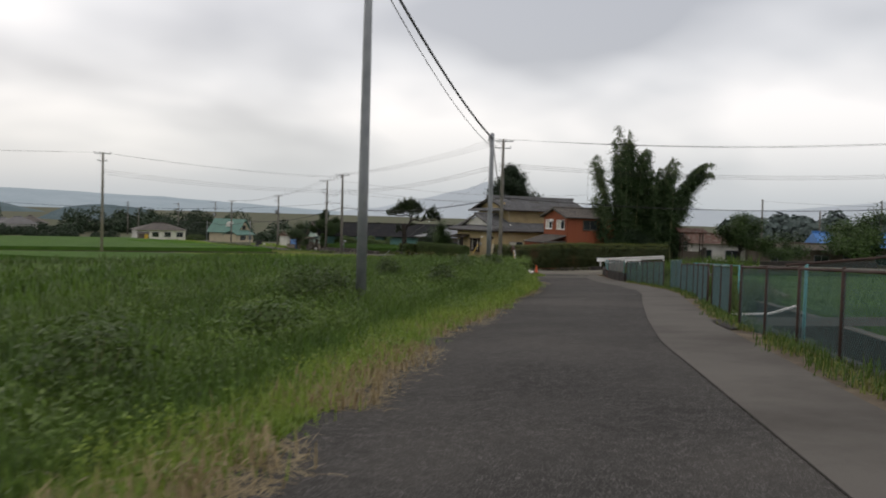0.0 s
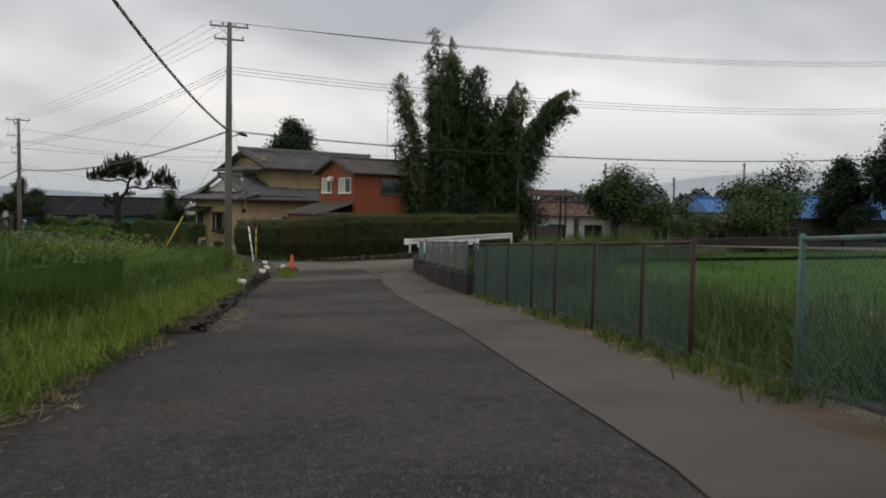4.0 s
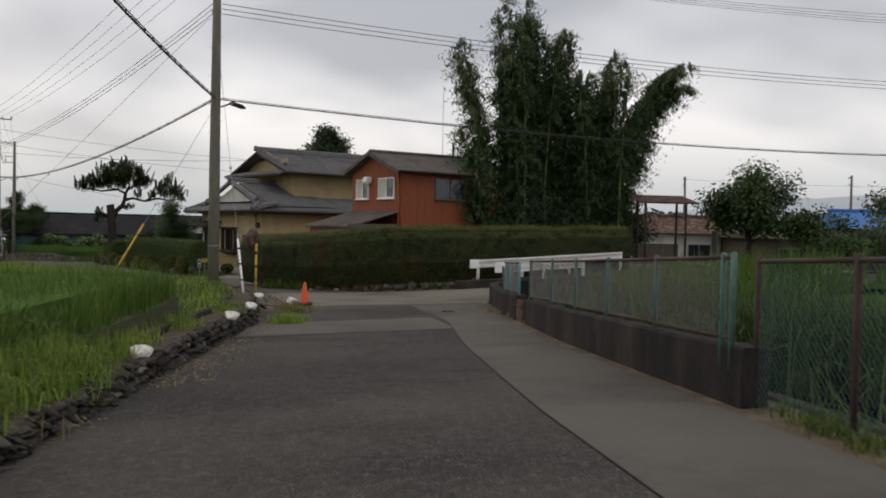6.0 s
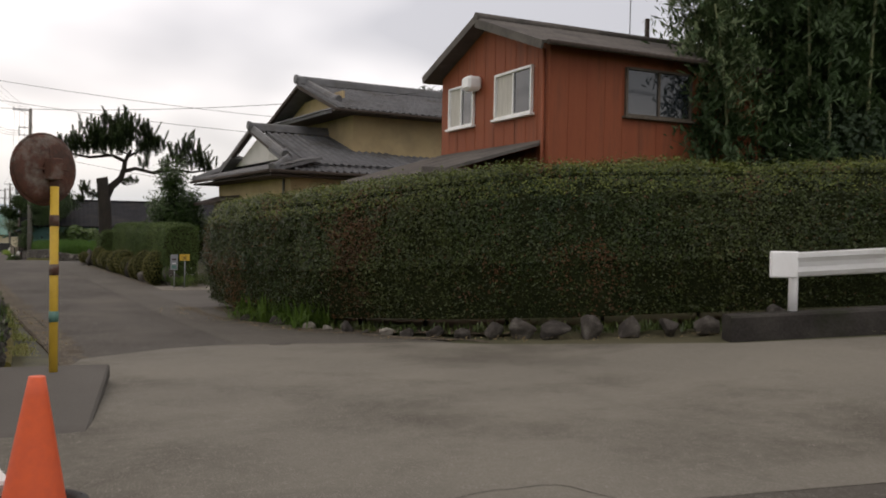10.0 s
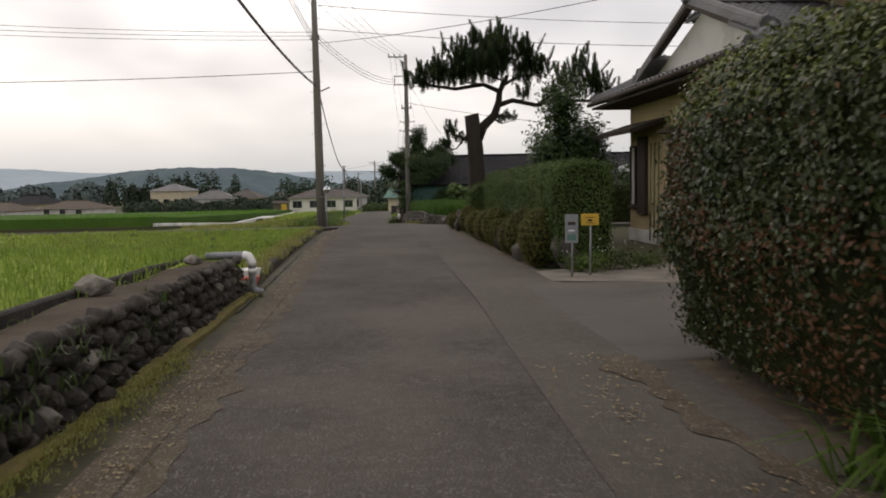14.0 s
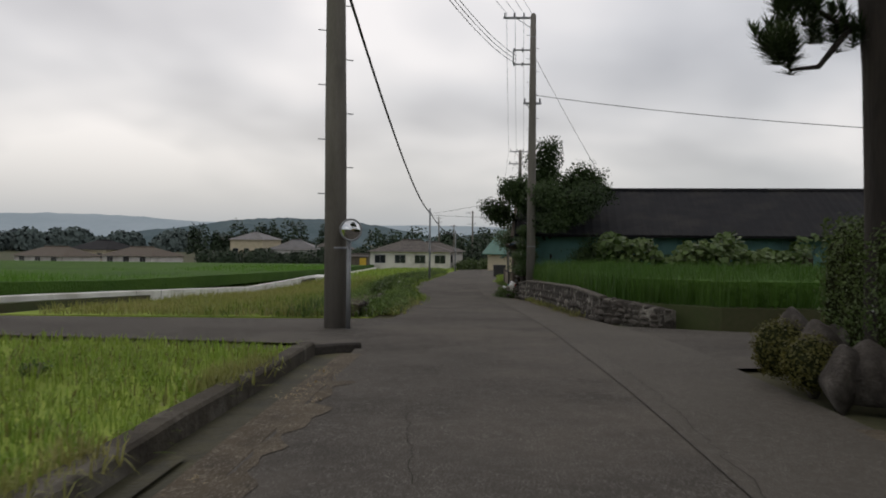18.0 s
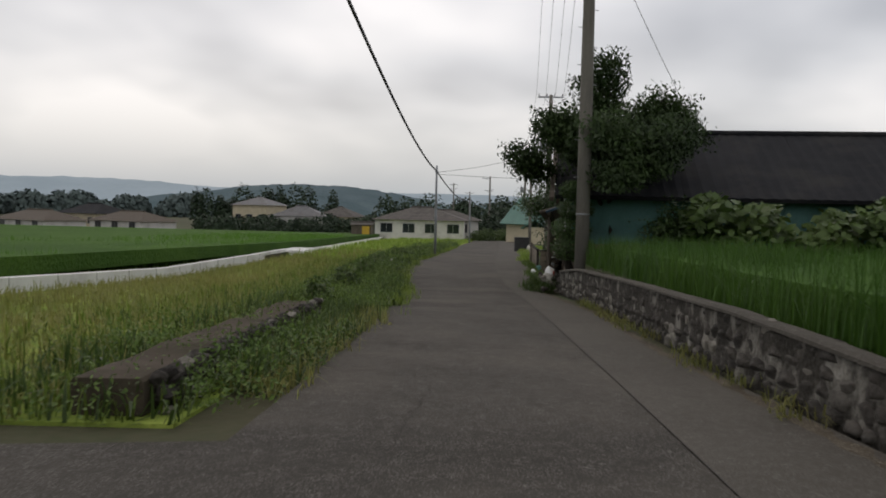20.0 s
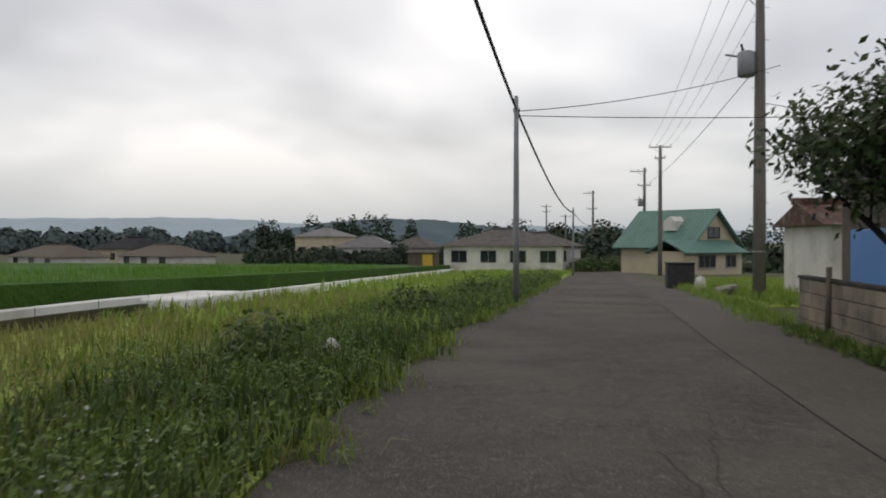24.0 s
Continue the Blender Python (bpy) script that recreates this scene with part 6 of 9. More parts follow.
def teal_house():
    """Long gabled house, its gable to the lane in the lit wall tone: block base, dark sheet roof, door under a lean-to.
    """
    zb = gz(129) + .1
    Z = lambda z: z - zb
    e = thing("teal_house", 44.82, 127.05, zb, -6, "mint gabled house, shaded side toned teal, with a long dark sheet roof", "house")
    part("foundation", box(0, 24, 0, 7.6, -.6, Z(-3.82), .01), BLOCK, e)
    # long walls in the shaded tone, gable below in the lit tone
    part("wall", prism((.02, .02), (23.9, 0), (0, 7.56), Z(-3.82), Z(-2.34), Z(-.72)), TEAL_WALL, e)
    part("gable_wall", prism((-.01, .01), (.06, 0), (0, 7.58), Z(-3.82), Z(-2.34), Z(-.72)), MINT, e, "mint gable wall in its lit tone")
    for sgn, y in ((1, -.55), (-1, 8.15)):
        for k in range(15):
            roof_plane("roof", (-.28 + k * 1.66, y, Z(-2.55)), (1.655, 0, 0), (0, sgn * 4.36, 2.01), DARK_ROOF, e, .1, .28, .02)
    part("ridge_cap", tube([(-.4, 3.8, Z(-.52)), (24.3, 3.8, Z(-.52))], .1, 6), DARK_ROOF, e)
    for sgn, y in ((1, -.55), (-1, 8.15)):
        part("barge_board", tube([(-.36, y, Z(-2.65)), (-.36, 3.8, Z(-.62))], .08, 4), OLD_WOOD, e)
    for y in (.4, 1.5, 2.7, 3.8, 4.9, 6.1, 7.2):
        z = Z(-.74) - abs(y - 3.8) * .46
        part("purlin", box(-.34, 0, y - .05, y + .05, z - .12, z), OLD_WOOD, e)
    part("corner_board", box(-.03, .1, -.03, .1, Z(-3.8), Z(-2.7)), PLASTER_WHITE, e)
    window(e, frame_m((-.01, 3.0, Z(-2.9)), (0, -1)), .75, .95, WHITE_PAINT, CURTAIN, 1)
    # dark slatted panel: its colour is the shade of the doorway under the awning
    part("door", box(-.05, 0, 1.0, 2.9, .05, Z(-3.2), .01), DARK_WOOD, e)
    for k in range(5):
        part("door_slat", box(-.075, -.05, 1.05 + k * .38, 1.35 + k * .38, .1, Z(-3.25)), DARK_WOOD, e)
    for k in range(40):
        part("siding_rib", box(.4 + k * .58, .44 + k * .58, -.012, .02, Z(-3.8), Z(-2.4)), TEAL_WALL, e)
    part("base_door", box(9, 11.4, -.05, 0, 0, Z(-3.3), .01), DARK_WOOD, e)
    roof_plane("awning", (-.55, .6, Z(-2.98)), (0, 2.2, 0), (.55, 0, .2), DARK_BLUE, e, .05, .15, .02)


DARK_BLUE = mat("dark_blue_sheet", (0.03, 0.07, 0.11), (0.022, 0.05, 0.08), 0.6, 2, 20, 0.1)
teal_house()


def log_shed():
    zb = gz(131)
    e = thing("wood_shed", 44.5, 128.6, zb, -6, "open timber lean-to shed stacked with old planks and logs", "shed")
    for x, y in ((0, 1.6), (0, 2.78), (.04, 3.08), (0, 4.03), (.3, 5.2)):
        part("post", tube([(x, y, -.25), (x + RNG.uniform(-.03, .03), y, 2.25 - y * .045)], [.075, .06], 8), OLD_WOOD, e)
    roof_plane("roof", (-.25, -.6, 2.3), (0, 7.2, -.3), (.85, 0, .25), OLD_WOOD, e, .05, .16, .025)
    part("beam", tube([(0, -.5, 2.27), (0, 6.5, 1.98)], .06, 6), OLD_WOOD, e)
    for k in range(110):
        r = RNG.uniform(.018, .06)
        y0 = RNG.uniform(1.6, 5.0)
        x = RNG.uniform(.08, .5)
        z = RNG.uniform(.05, .95)
        L = RNG.uniform(.8, 1.7)
        part("log", tube([(x, y0, z), (min(max(x + RNG.uniform(-.3, .3), .0), .5), y0 + L, max(.05, z + RNG.uniform(-.3, .3)))], r, 7), (OLD_WOOD, DARK_WOOD, BARK, OLD_WOOD, STEEL_POLE)[k % 5], e)
    for k in range(26):
        x, y0, z = RNG.uniform(.1, .4), RNG.uniform(1.6, 5.4), RNG.uniform(.3, 1.15)
        bm = bmesh.new()
        add_box(bm, -.06, .06, -.8, .8, -.012, .012, 0, pose(x, y0, z, RNG.uniform(-12, 12), RNG.uniform(-30, 30), RNG.uniform(-8, 8)))
        part("plank", bm, (OLD_WOOD, PLASTER_WHITE, DARK_WOOD)[k % 3], e)
    part("base_kerb", box(-.15, .55, .3, 6.3, -.3, .06, .03), CONC_OLD, e)


log_shed()

# ---- hedges, trees and shrubs ----
def leaves(name, c, n, size, material, parent=None, label="", aspect=.55, jitter=.5, droop=0.0):
    v, f = leaf_cloud(c, n, size, aspect, jitter, droop)
    return arrays(name, v, f, material, parent, label)


def hedge(name, line, zbase, h, w, label, lean_out=0.12, leaf=0.06, dens=420, mat_side=HEDGE_LEAF, mat_top=HEDGE_TOP, brown=0.0, undercut=0.35, category="hedge", puff=0.1, hollow=0.0):
    """A clipped hedge along its centre line: near-black core for the inner shade, leaves on both faces and top, bright
    shoots on the crown.
    """
    p = resample(line, 0.4)[:, :2]
    x0, y0 = p[0]
    z0 = zbase(x0, y0)
    e = thing(name, x0, y0, z0, 0, label, category)
    nrm = offset(p, 1.0) - p
    s = np.r_[0, np.cumsum(np.linalg.norm(np.diff(p, axis=0), axis=1))]
    H = lambda x, y: (h(x, y) if callable(h) else h)
    bump = lambda x, y, z: puff * noise.noise(Vector((x * .7, y * .7, z * .9))) + .04 * noise.noise(Vector((x * 3, y * 3, z * 3)))
    prof = [(-.5, undercut * .4), (-.5 - lean_out, undercut + .25), (-.52 - lean_out * .6, .82), (-.38, .97), (0, 1.0), (.38, .97), (.52 + lean_out * .6, .82), (.5 + lean_out, undercut + .25), (.5, undercut * .4)]
    def at(i, a, t):
        x, y = p[i]
        hh = H(x, y)
        q = p[i] + nrm[i] * a * w
        b = bump(q[0], q[1], t * hh)
        return np.array([q[0] + nrm[i][0] * b * np.sign(a) - x0, q[1] + nrm[i][1] * b * np.sign(a) - y0, zbase(x, y) - z0 + t * hh + (b if t > .9 else 0)])
    rows = np.array([[at(i, a * .9, t * .97) for a, t in prof] for i in range(len(p))])
    n, k = rows.shape[:2]
    fs = [(i * k + j, i * k + j + 1, (i + 1) * k + j + 1, (i + 1) * k + j) for i in range(n - 1) for j in range(k - 1)]
    bm = bmesh.new()
    vs = [bm.verts.new(q) for q in rows.reshape(-1, 3)]
    for f in fs:
        bm.faces.new([vs[j] for j in f])
    bm.faces.new([vs[j] for j in range(k)]); bm.faces.new([vs[(n - 1) * k + j] for j in range(k)][::-1])
    bmesh.ops.recalc_face_normals(bm, faces=bm.faces)
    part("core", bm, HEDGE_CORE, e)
    full = np.array([[at(i, a, t) for a, t in prof] for i in range(n)])
    C, N, T = [], [], []
    for j in range(k - 1):
        for i in range(n - 1):
            a, b, c, d = full[i, j], full[i + 1, j], full[i + 1, j + 1], full[i, j + 1]
            ar = np.linalg.norm(np.cross(b - a, d - a))
            m = RNG.poisson(ar * dens * (1.15 if 0 < j < k - 2 else .6))
            if not m:
                continue
            u, v = RNG.random((m, 1)), RNG.random((m, 1))
            q = a * (1 - u) * (1 - v) + b * u * (1 - v) + c * u * v + d * (1 - u) * v
            nn = np.cross(d - a, b - a)
            nn = nn / (np.linalg.norm(nn) + 1e-9)
            if nn[:2] @ (q[:, :2].mean(0) - (p[i] - [x0, y0])) + nn[2] * (1 if 2 < j < 5 else 0) < 0:
                nn = -nn
            q = q + nn * RNG.normal(-.015, .045, (m, 1))
            C.append(q); N.append(np.repeat(nn[None], m, 0)); T.append(np.full(m, j))
    ends = []
    for i, sg in ((0, -1), (n - 1, 1)):
        d = (p[min(i + 1, n - 1)] - p[max(i - 1, 0)])
        d = d / np.linalg.norm(d) * sg
        hh = H(*p[i])
        m = int(w * 1.1 * hh * dens)
        a = RNG.uniform(-.52, .52, m)
        z = RNG.uniform(undercut * .5, 1, m)
        q = np.c_[p[i][0] - x0 + nrm[i][0] * a * w + d[0] * .05, p[i][1] - y0 + nrm[i][1] * a * w + d[1] * .05, zbase(*p[i]) - z0 + z * hh]
        C.append(q); N.append(np.tile([d[0], d[1], 0], (m, 1))); T.append(np.full(m, 1))
    C, N, T = np.concatenate(C), np.concatenate(N), np.concatenate(T)
    if hollow:
        # bare hollows low in the face that show the shade-coloured core, and loose shoots along the crown
        hr = np.array([(q[2] + z0 - zbase(q[0] + x0, q[1] + y0)) / H(q[0] + x0, q[1] + y0) for q in C])
        gap = np.clip([2.2 * noise.noise(Vector(q * .75)) + .9 for q in C], 0, 1) * np.clip((.5 - hr) / .3, 0, 1)
        thin = np.clip([2.5 * noise.noise(Vector(q * 2.3 + [9, 0, 0])) - .1 for q in C], 0, .75)
        keep = RNG.random(len(C)) > np.maximum(gap * hollow, thin)
        C, N, T, hr = C[keep], N[keep], T[keep], hr[keep]
        C[:, 2] += np.where(hr > .93, np.abs(RNG.normal(0, .045, len(C))), 0)
    # crown leaves take mat_top; HEDGE_TOP brings its painted top light
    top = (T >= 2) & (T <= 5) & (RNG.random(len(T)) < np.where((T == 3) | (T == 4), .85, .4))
    br = (~top) & (RNG.random(len(T)) < brown * np.clip([4 * noise.noise(Vector(q * .7)) - .5 + noise.noise(Vector(q * 3)) for q in C], .06, 2))
    rest = ~top & ~br
    leaves("leaves", C[rest], N[rest], leaf, mat_side, e)
    leaves("top_growth", C[top], N[top], leaf, mat_top, e, "young shoots on the hedge crown")
    if br.any():
        leaves("browned_foliage", C[br], N[br], leaf, HEDGE_BROWN, e, "browned patches of leaves")
    for i in range(2, n - 1, 3):
        q = p[i] - [x0, y0]
        zz = zbase(*p[i]) - z0
        part("stem", tube([(q[0], q[1], zz - .1), (q[0] + RNG.uniform(-.1, .1), q[1], zz + H(*p[i]) * undercut * 1.3)], [.035, .025], 6), BARK, e)
    return e


zh = lambda x, y: gxy(x, y) + 0.02
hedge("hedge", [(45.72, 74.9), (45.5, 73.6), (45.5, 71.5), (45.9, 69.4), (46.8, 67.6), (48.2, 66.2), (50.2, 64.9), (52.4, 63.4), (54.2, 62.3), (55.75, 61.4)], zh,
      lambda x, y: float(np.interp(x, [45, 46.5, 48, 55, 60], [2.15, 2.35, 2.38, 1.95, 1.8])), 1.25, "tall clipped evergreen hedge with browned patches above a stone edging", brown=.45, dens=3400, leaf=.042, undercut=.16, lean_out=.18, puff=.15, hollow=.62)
hedge("garden_hedge", [(46.25, 83.1), (46.5, 88), (46.62, 93), (46.65, 95.3)], lambda x, y: gz(y) + .05, lambda x, y: float(np.interp(y, [84, 97], [1.85, 1.9])), .95, "square clipped dark green garden hedge behind rocks", dens=1500, leaf=.042, mat_side=BOX_LEAF, mat_top=BOX_LEAF, undercut=.1, lean_out=.02, puff=.04)
hedge("garden_hedge", [(46.6, 98.2), (46.7, 100.6)], lambda x, y: gz(y) + .05, 1.6, 1.0, "small clipped hedge block at the garden corner", dens=1300, leaf=.042, mat_side=BOX_LEAF, mat_top=BOX_LEAF, undercut=.1, lean_out=.02, puff=.04)
hedge("garden_hedge", [(48.3, 101.0), (51, 101.0), (57, 100.6)], lambda x, y: gz(y) + .05, 1.55, .9, "clipped hedge along the side lane", dens=260, leaf=.05, mat_side=BOX_LEAF, mat_top=BOX_LEAF, undercut=.1, lean_out=.02, puff=.04)


def rounded_shrub(x, y, z, rx, ry, h, label, material=AZALEA, dens=900, leaf=.028, stem=True):
    e = thing("clipped_shrub", x, y, z, RNG.uniform(0, 90), label, "shrub", "clipped shrubs among the rocks")
    bm = bmesh.new()
    bmesh.ops.create_icosphere(bm, subdivisions=3, radius=1)
    for v in bm.verts:
        k = 1 + .08 * noise.noise(v.co * 2 + Vector((x, y, 0)))
        v.co = Vector((v.co.x * rx * .95 * k, v.co.y * ry * .95 * k, h * .5 + v.co.z * h * .5 * k))
    cs = np.array([f.calc_center_median() for f in bm.faces]); ns = np.array([f.normal for f in bm.faces]); ar = np.array([f.calc_area() for f in bm.faces])
    # solid filler whose near-black colour is the shade behind the leaves
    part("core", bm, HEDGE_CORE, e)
    m = int(ar.sum() * dens)
    i = RNG.choice(len(cs), m, p=ar / ar.sum())
    leaves("leaves", cs[i] + RNG.normal(0, .025, (m, 3)) + ns[i] * .02, ns[i], leaf, material, e)
    return e


def garden_rock(x, y, z, sx, sy, sz, rz, k, label="upright dark garden boulder at the roadside", mesh=None):
    me = (mesh or BOULDERS)[k % 7]
    ob = new("boulder", me)
    ob.matrix_world = placed(x, y, z + sz * .38, RNG.uniform(-8, 8), RNG.uniform(-8, 8), rz, sx, sy, sz)
    return tagged(ob, label, "boulder", "garden boulders")


k = 0
for kind, x, y, s in (("r", 45.98, 83.2, 1.15), ("d", 45.6, 84.1, 1.2), ("r", 45.55, 85.0, 1.0), ("d", 45.6, 85.85, 1.1), ("d", 45.55, 86.75, 1.0), ("r", 45.75, 87.5, .8), ("r", 45.6, 88.3, .9), ("d", 45.6, 89.1, .75), ("d", 45.65, 89.9, 1.15), ("d", 45.6, 90.9, 1.0),
                      ("d", 45.65, 91.8, 1.05), ("r", 45.7, 92.6, .9), ("d", 45.65, 93.4, 1.0), ("r", 45.75, 94.1, 1.0), ("r", 45.9, 94.9, 1.1), ("d", 45.8, 95.7, .9), ("r", 45.85, 96.4, 1.0), ("d", 45.8, 97.2, 1.0), ("r", 45.9, 98.0, 1.1), ("r", 45.9, 98.9, 1.0)):
    z = gz(y)
    if kind == "r":
        garden_rock(x - .02, y, z - .03, .66 * s, RNG.uniform(.6, .8) * s, RNG.uniform(.58, .8) * s, RNG.uniform(0, 180), k)
    else:
        garden_rock(x + .12, y, z, .5, .6, .42, RNG.uniform(0, 180), k, "dark garden boulder half hidden by shrubs")
        rounded_shrub(x + .06, y, z - .02, .31 * s, .34 * s, RNG.uniform(.74, .95) * s, "dome-clipped olive green azalea between boulders", dens=4200, leaf=.03)
    k += 1
for i, (x, y, s) in enumerate(((45.75, 99.7, .75), (45.95, 100.5, .85), (46.3, 101.2, .7), (46.9, 101.5, .65), (47.6, 101.5, .7), (46.4, 100.3, .9), (46.9, 100.8, .8), (45.65, 98.9, .6))):
    garden_rock(x, y, gz(y), s * .9, s * .9, s, 40 + 50 * i, k)
    k += 1
for x, y, s in ((45.6, 100.15, .8), (46.0, 101.1, .75), (46.6, 101.4, .7), (45.55, 99.3, .7)):
    rounded_shrub(x, y, gz(y) + .1, .3 * s, .32 * s, .62 * s, "small dome-clipped azalea at the garden corner", dens=3200, leaf=.034)
# soil and stones under the tall hedge
HB = [(45.0, 75.0), (44.85, 73), (45.0, 71.2), (45.4, 69.2), (46.15, 67.3), (47.5, 65.6), (49.0, 64.3), (51.0, 63.0), (53.0, 61.9)]
dirt("hedge_soil", [tuple(q) for q in offset(HB, .45)], .4, LANE_DIRT, "brown leaf litter soil along the foot of the hedge", .012)
hp = resample([tuple(q) for q in offset(HB, .32)], .42)
for i, q in enumerate(hp):
    if i < 7 or i < 12 and i % 2:
        continue
    pale = i in (3, 5, 7, 12, 13, 16)
    s = RNG.uniform(.26, .42) if i < 20 else RNG.uniform(.42, .6)
    garden_rock(q[0], q[1], gxy(*q[:2]) - .06, s, s * .8, s * RNG.uniform(.6, .85), RNG.uniform(0, 180), i, ("pale" if pale else "dark") + " edging stone at the foot of the hedge", ROCKS_PALE if pale else None)


def limb(bm, a, d, length, r, depth, tips, rng, spread=.6, up=.15, split=2, bend=.25, shrink=.68):
    """A branching limb; adds tube geometry and collects the twig ends."""
    pts, rad = [a], [r]
    p, v = a.copy(), d.normalized()
    n = 4
    for i in range(n):
        v = (v + Vector(rng.normal(0, bend, 3)) * .5 + Vector((0, 0, up * .3))).normalized()
        p = p + v * length / n
        pts.append(p.copy()); rad.append(r * (1 - .4 * (i + 1) / n))
        if depth <= 1:
            tips.append((p.copy(), v.copy()))
    add_tube(bm, pts, rad, 6 if r < .06 else 9, False)
    if depth <= 0:
        return
    for k in range(split + (1 if rng.random() < .4 else 0)):
        w = (v + Vector(rng.normal(0, spread, 3)) + Vector((0, 0, up))).normalized()
        limb(bm, pts[-1 - (k % 2)], w, length * rng.uniform(shrink - .1, shrink + .1), rad[-1] * .75, depth - 1, tips, rng, spread, up, split, bend, shrink)


def broadleaf_tree(x, y, z, h, crown, label, material=TREE_LEAF, leaf=.12, per=26, seed=1, trunk=.16, depth=4, name="tree", lift=.3, droop=.4, category="tree", sq=.8, core=True):
    rng = np.random.default_rng(seed)
    e = thing(name, x, y, z, 0, label, category)
    bm = bmesh.new()
    tips = []
    base = Vector((0, 0, 0))
    th = h * lift
    add_tube(bm, [(0, 0, -.2), (0, 0, 0), (rng.normal(0, .06), rng.normal(0, .06), th * .6), (rng.normal(0, .1), rng.normal(0, .1), th)], [trunk * 1.5, trunk * 1.15, trunk, trunk * .9], 10)
    for k in range(5):
        a = k * 1.257 + rng.uniform(-.3, .3)
        limb(bm, Vector((0, 0, th * rng.uniform(.75, 1))), Vector((math.cos(a), math.sin(a), rng.uniform(.5, 1.3))), (h - th) * .36, trunk * .55, depth - 2, tips, rng)
    limb(bm, Vector((0, 0, th)), Vector((0, 0, 1)), (h - th) * .45, trunk * .7, depth - 2, tips, rng)
    P = np.array([t[0] for t in tips])
    # squeeze the skeleton into the crown's true spread and height
    sx = crown / max(np.abs(P[:, :2]).max(), .1)
    sz = (h * .97 - th) / max(P[:, 2].max() - th, .1)
    for v in bm.verts:
        if v.co.z > th:
            k = min(1, (v.co.z - th) / (th * .3 + .2))
            v.co.x *= 1 + (sx - 1) * k; v.co.y *= 1 + (sx - 1) * k
            v.co.z = th + (v.co.z - th) * sz
    P[:, 0] *= sx; P[:, 1] *= sx; P[:, 2] = th + (P[:, 2] - th) * sz
    part("trunk", bm, BARK, e)
    n = len(P) * per
    idx = np.repeat(np.arange(len(P)), per)
    C = P[idx] + np.clip(rng.normal(0, 1, (n, 3)), -1.7, 1.7) * np.array([1, 1, .75]) * leaf * 2.3
    out = C - np.array([0, 0, h * .45])
    out = out / (np.linalg.norm(out, axis=1)[:, None] + 1e-9)
    out[:, 2] += .6
    leaves("crown", C, out, leaf, material, e, aspect=.5, jitter=.6, droop=droop)
    return e


broadleaf_tree(45.9, 127.2, gz(127) + .6, 6.0, 2.7, "dense dark broadleaf tree beside the pole", CHERRY_LEAF, seed=3, leaf=.12, per=130, depth=5, trunk=.12, lift=.31, droop=.8)
broadleaf_tree(46.3, 143.2, gz(142), 4.6, 1.75, "broadleaf garden tree with large dark leaves behind the block wall", seed=5, leaf=.15, per=46, depth=4, trunk=.1, lift=.25, droop=.5)
broadleaf_tree(46.3, 137.5, gz(137), 2.4, 1.2, "leafy climber-covered shrub beside the shed", seed=8, leaf=.13, per=18, trunk=.05, name="shrub", category="shrub")
broadleaf_tree(47.6, 125.9, zG(124), 1.5, .9, "dark layered shrub under the tree", seed=9, leaf=.1, per=26, trunk=.06, name="shrub", category="shrub")


def layered_tree(x, y, z, h, label, pads, trunk=.1, material=CEDAR, seed=4):
    """A cloud-pruned garden tree: bare crooked trunk with dense leafy pads; pads: (dx, dy, height, radius)."""
    rng = np.random.default_rng(seed)
    e = thing("pruned_tree", x, y, z, 0, label, "tree")
    pts = [(0, 0, -.1)] + [(rng.normal(0, .08), rng.normal(0, .08), h * k / 6) for k in range(1, 7)]
    part("trunk", tube(pts, [trunk * (1.2 - .15 * k) for k in range(7)], 9), BARK, e)
    for dx, dy, ph, r in pads:
        part("branch", tube([(0, 0, ph - .3), (dx * .6, dy * .6, ph - .12), (dx, dy, ph)], [trunk * .4, trunk * .3, trunk * .2], 6), BARK, e)
        n = int(5200 * r)
        d = rng.normal(0, 1, (n, 3))
        d /= np.linalg.norm(d, axis=1)[:, None]
        C = np.array([dx, dy, ph]) + d * np.array([r, r, r * .62]) * (.6 + .42 * rng.random((n, 1)))
        leaves("foliage_pad", C, d + [0, 0, .4], .055, material, e, jitter=.6)
    return e


layered_tree(46.5, 138.3, gz(138), 3.9, "cloud-pruned dark garden tree beside the shed", ((0, 0, 3.65, .42), (-.1, .1, 3.0, .48), (.1, -.1, 2.4, .52), (-.2, 0, 1.8, .5)))
layered_tree(48.9, 96.6, gz(95), 3.0, "cloud-pruned conifer in the garden", ((0, 0, 2.9, .35), (-.35, .1, 2.3, .4), (.35, -.1, 1.8, .42), (-.3, 0, 1.3, .45)), seed=6)
broadleaf_tree(48.35, 92.8, gz(93), 4.7, 1.25, "dense dark garden evergreen behind the clipped hedge", TREE_LEAF, .12, 95, 11, .13, 4, lift=.2, droop=.2)
broadleaf_tree(50.2, 100.4, gz(100), 3.5, 1.4, "rounded dark garden tree", CEDAR, .1, 26, 12, .1, 4)


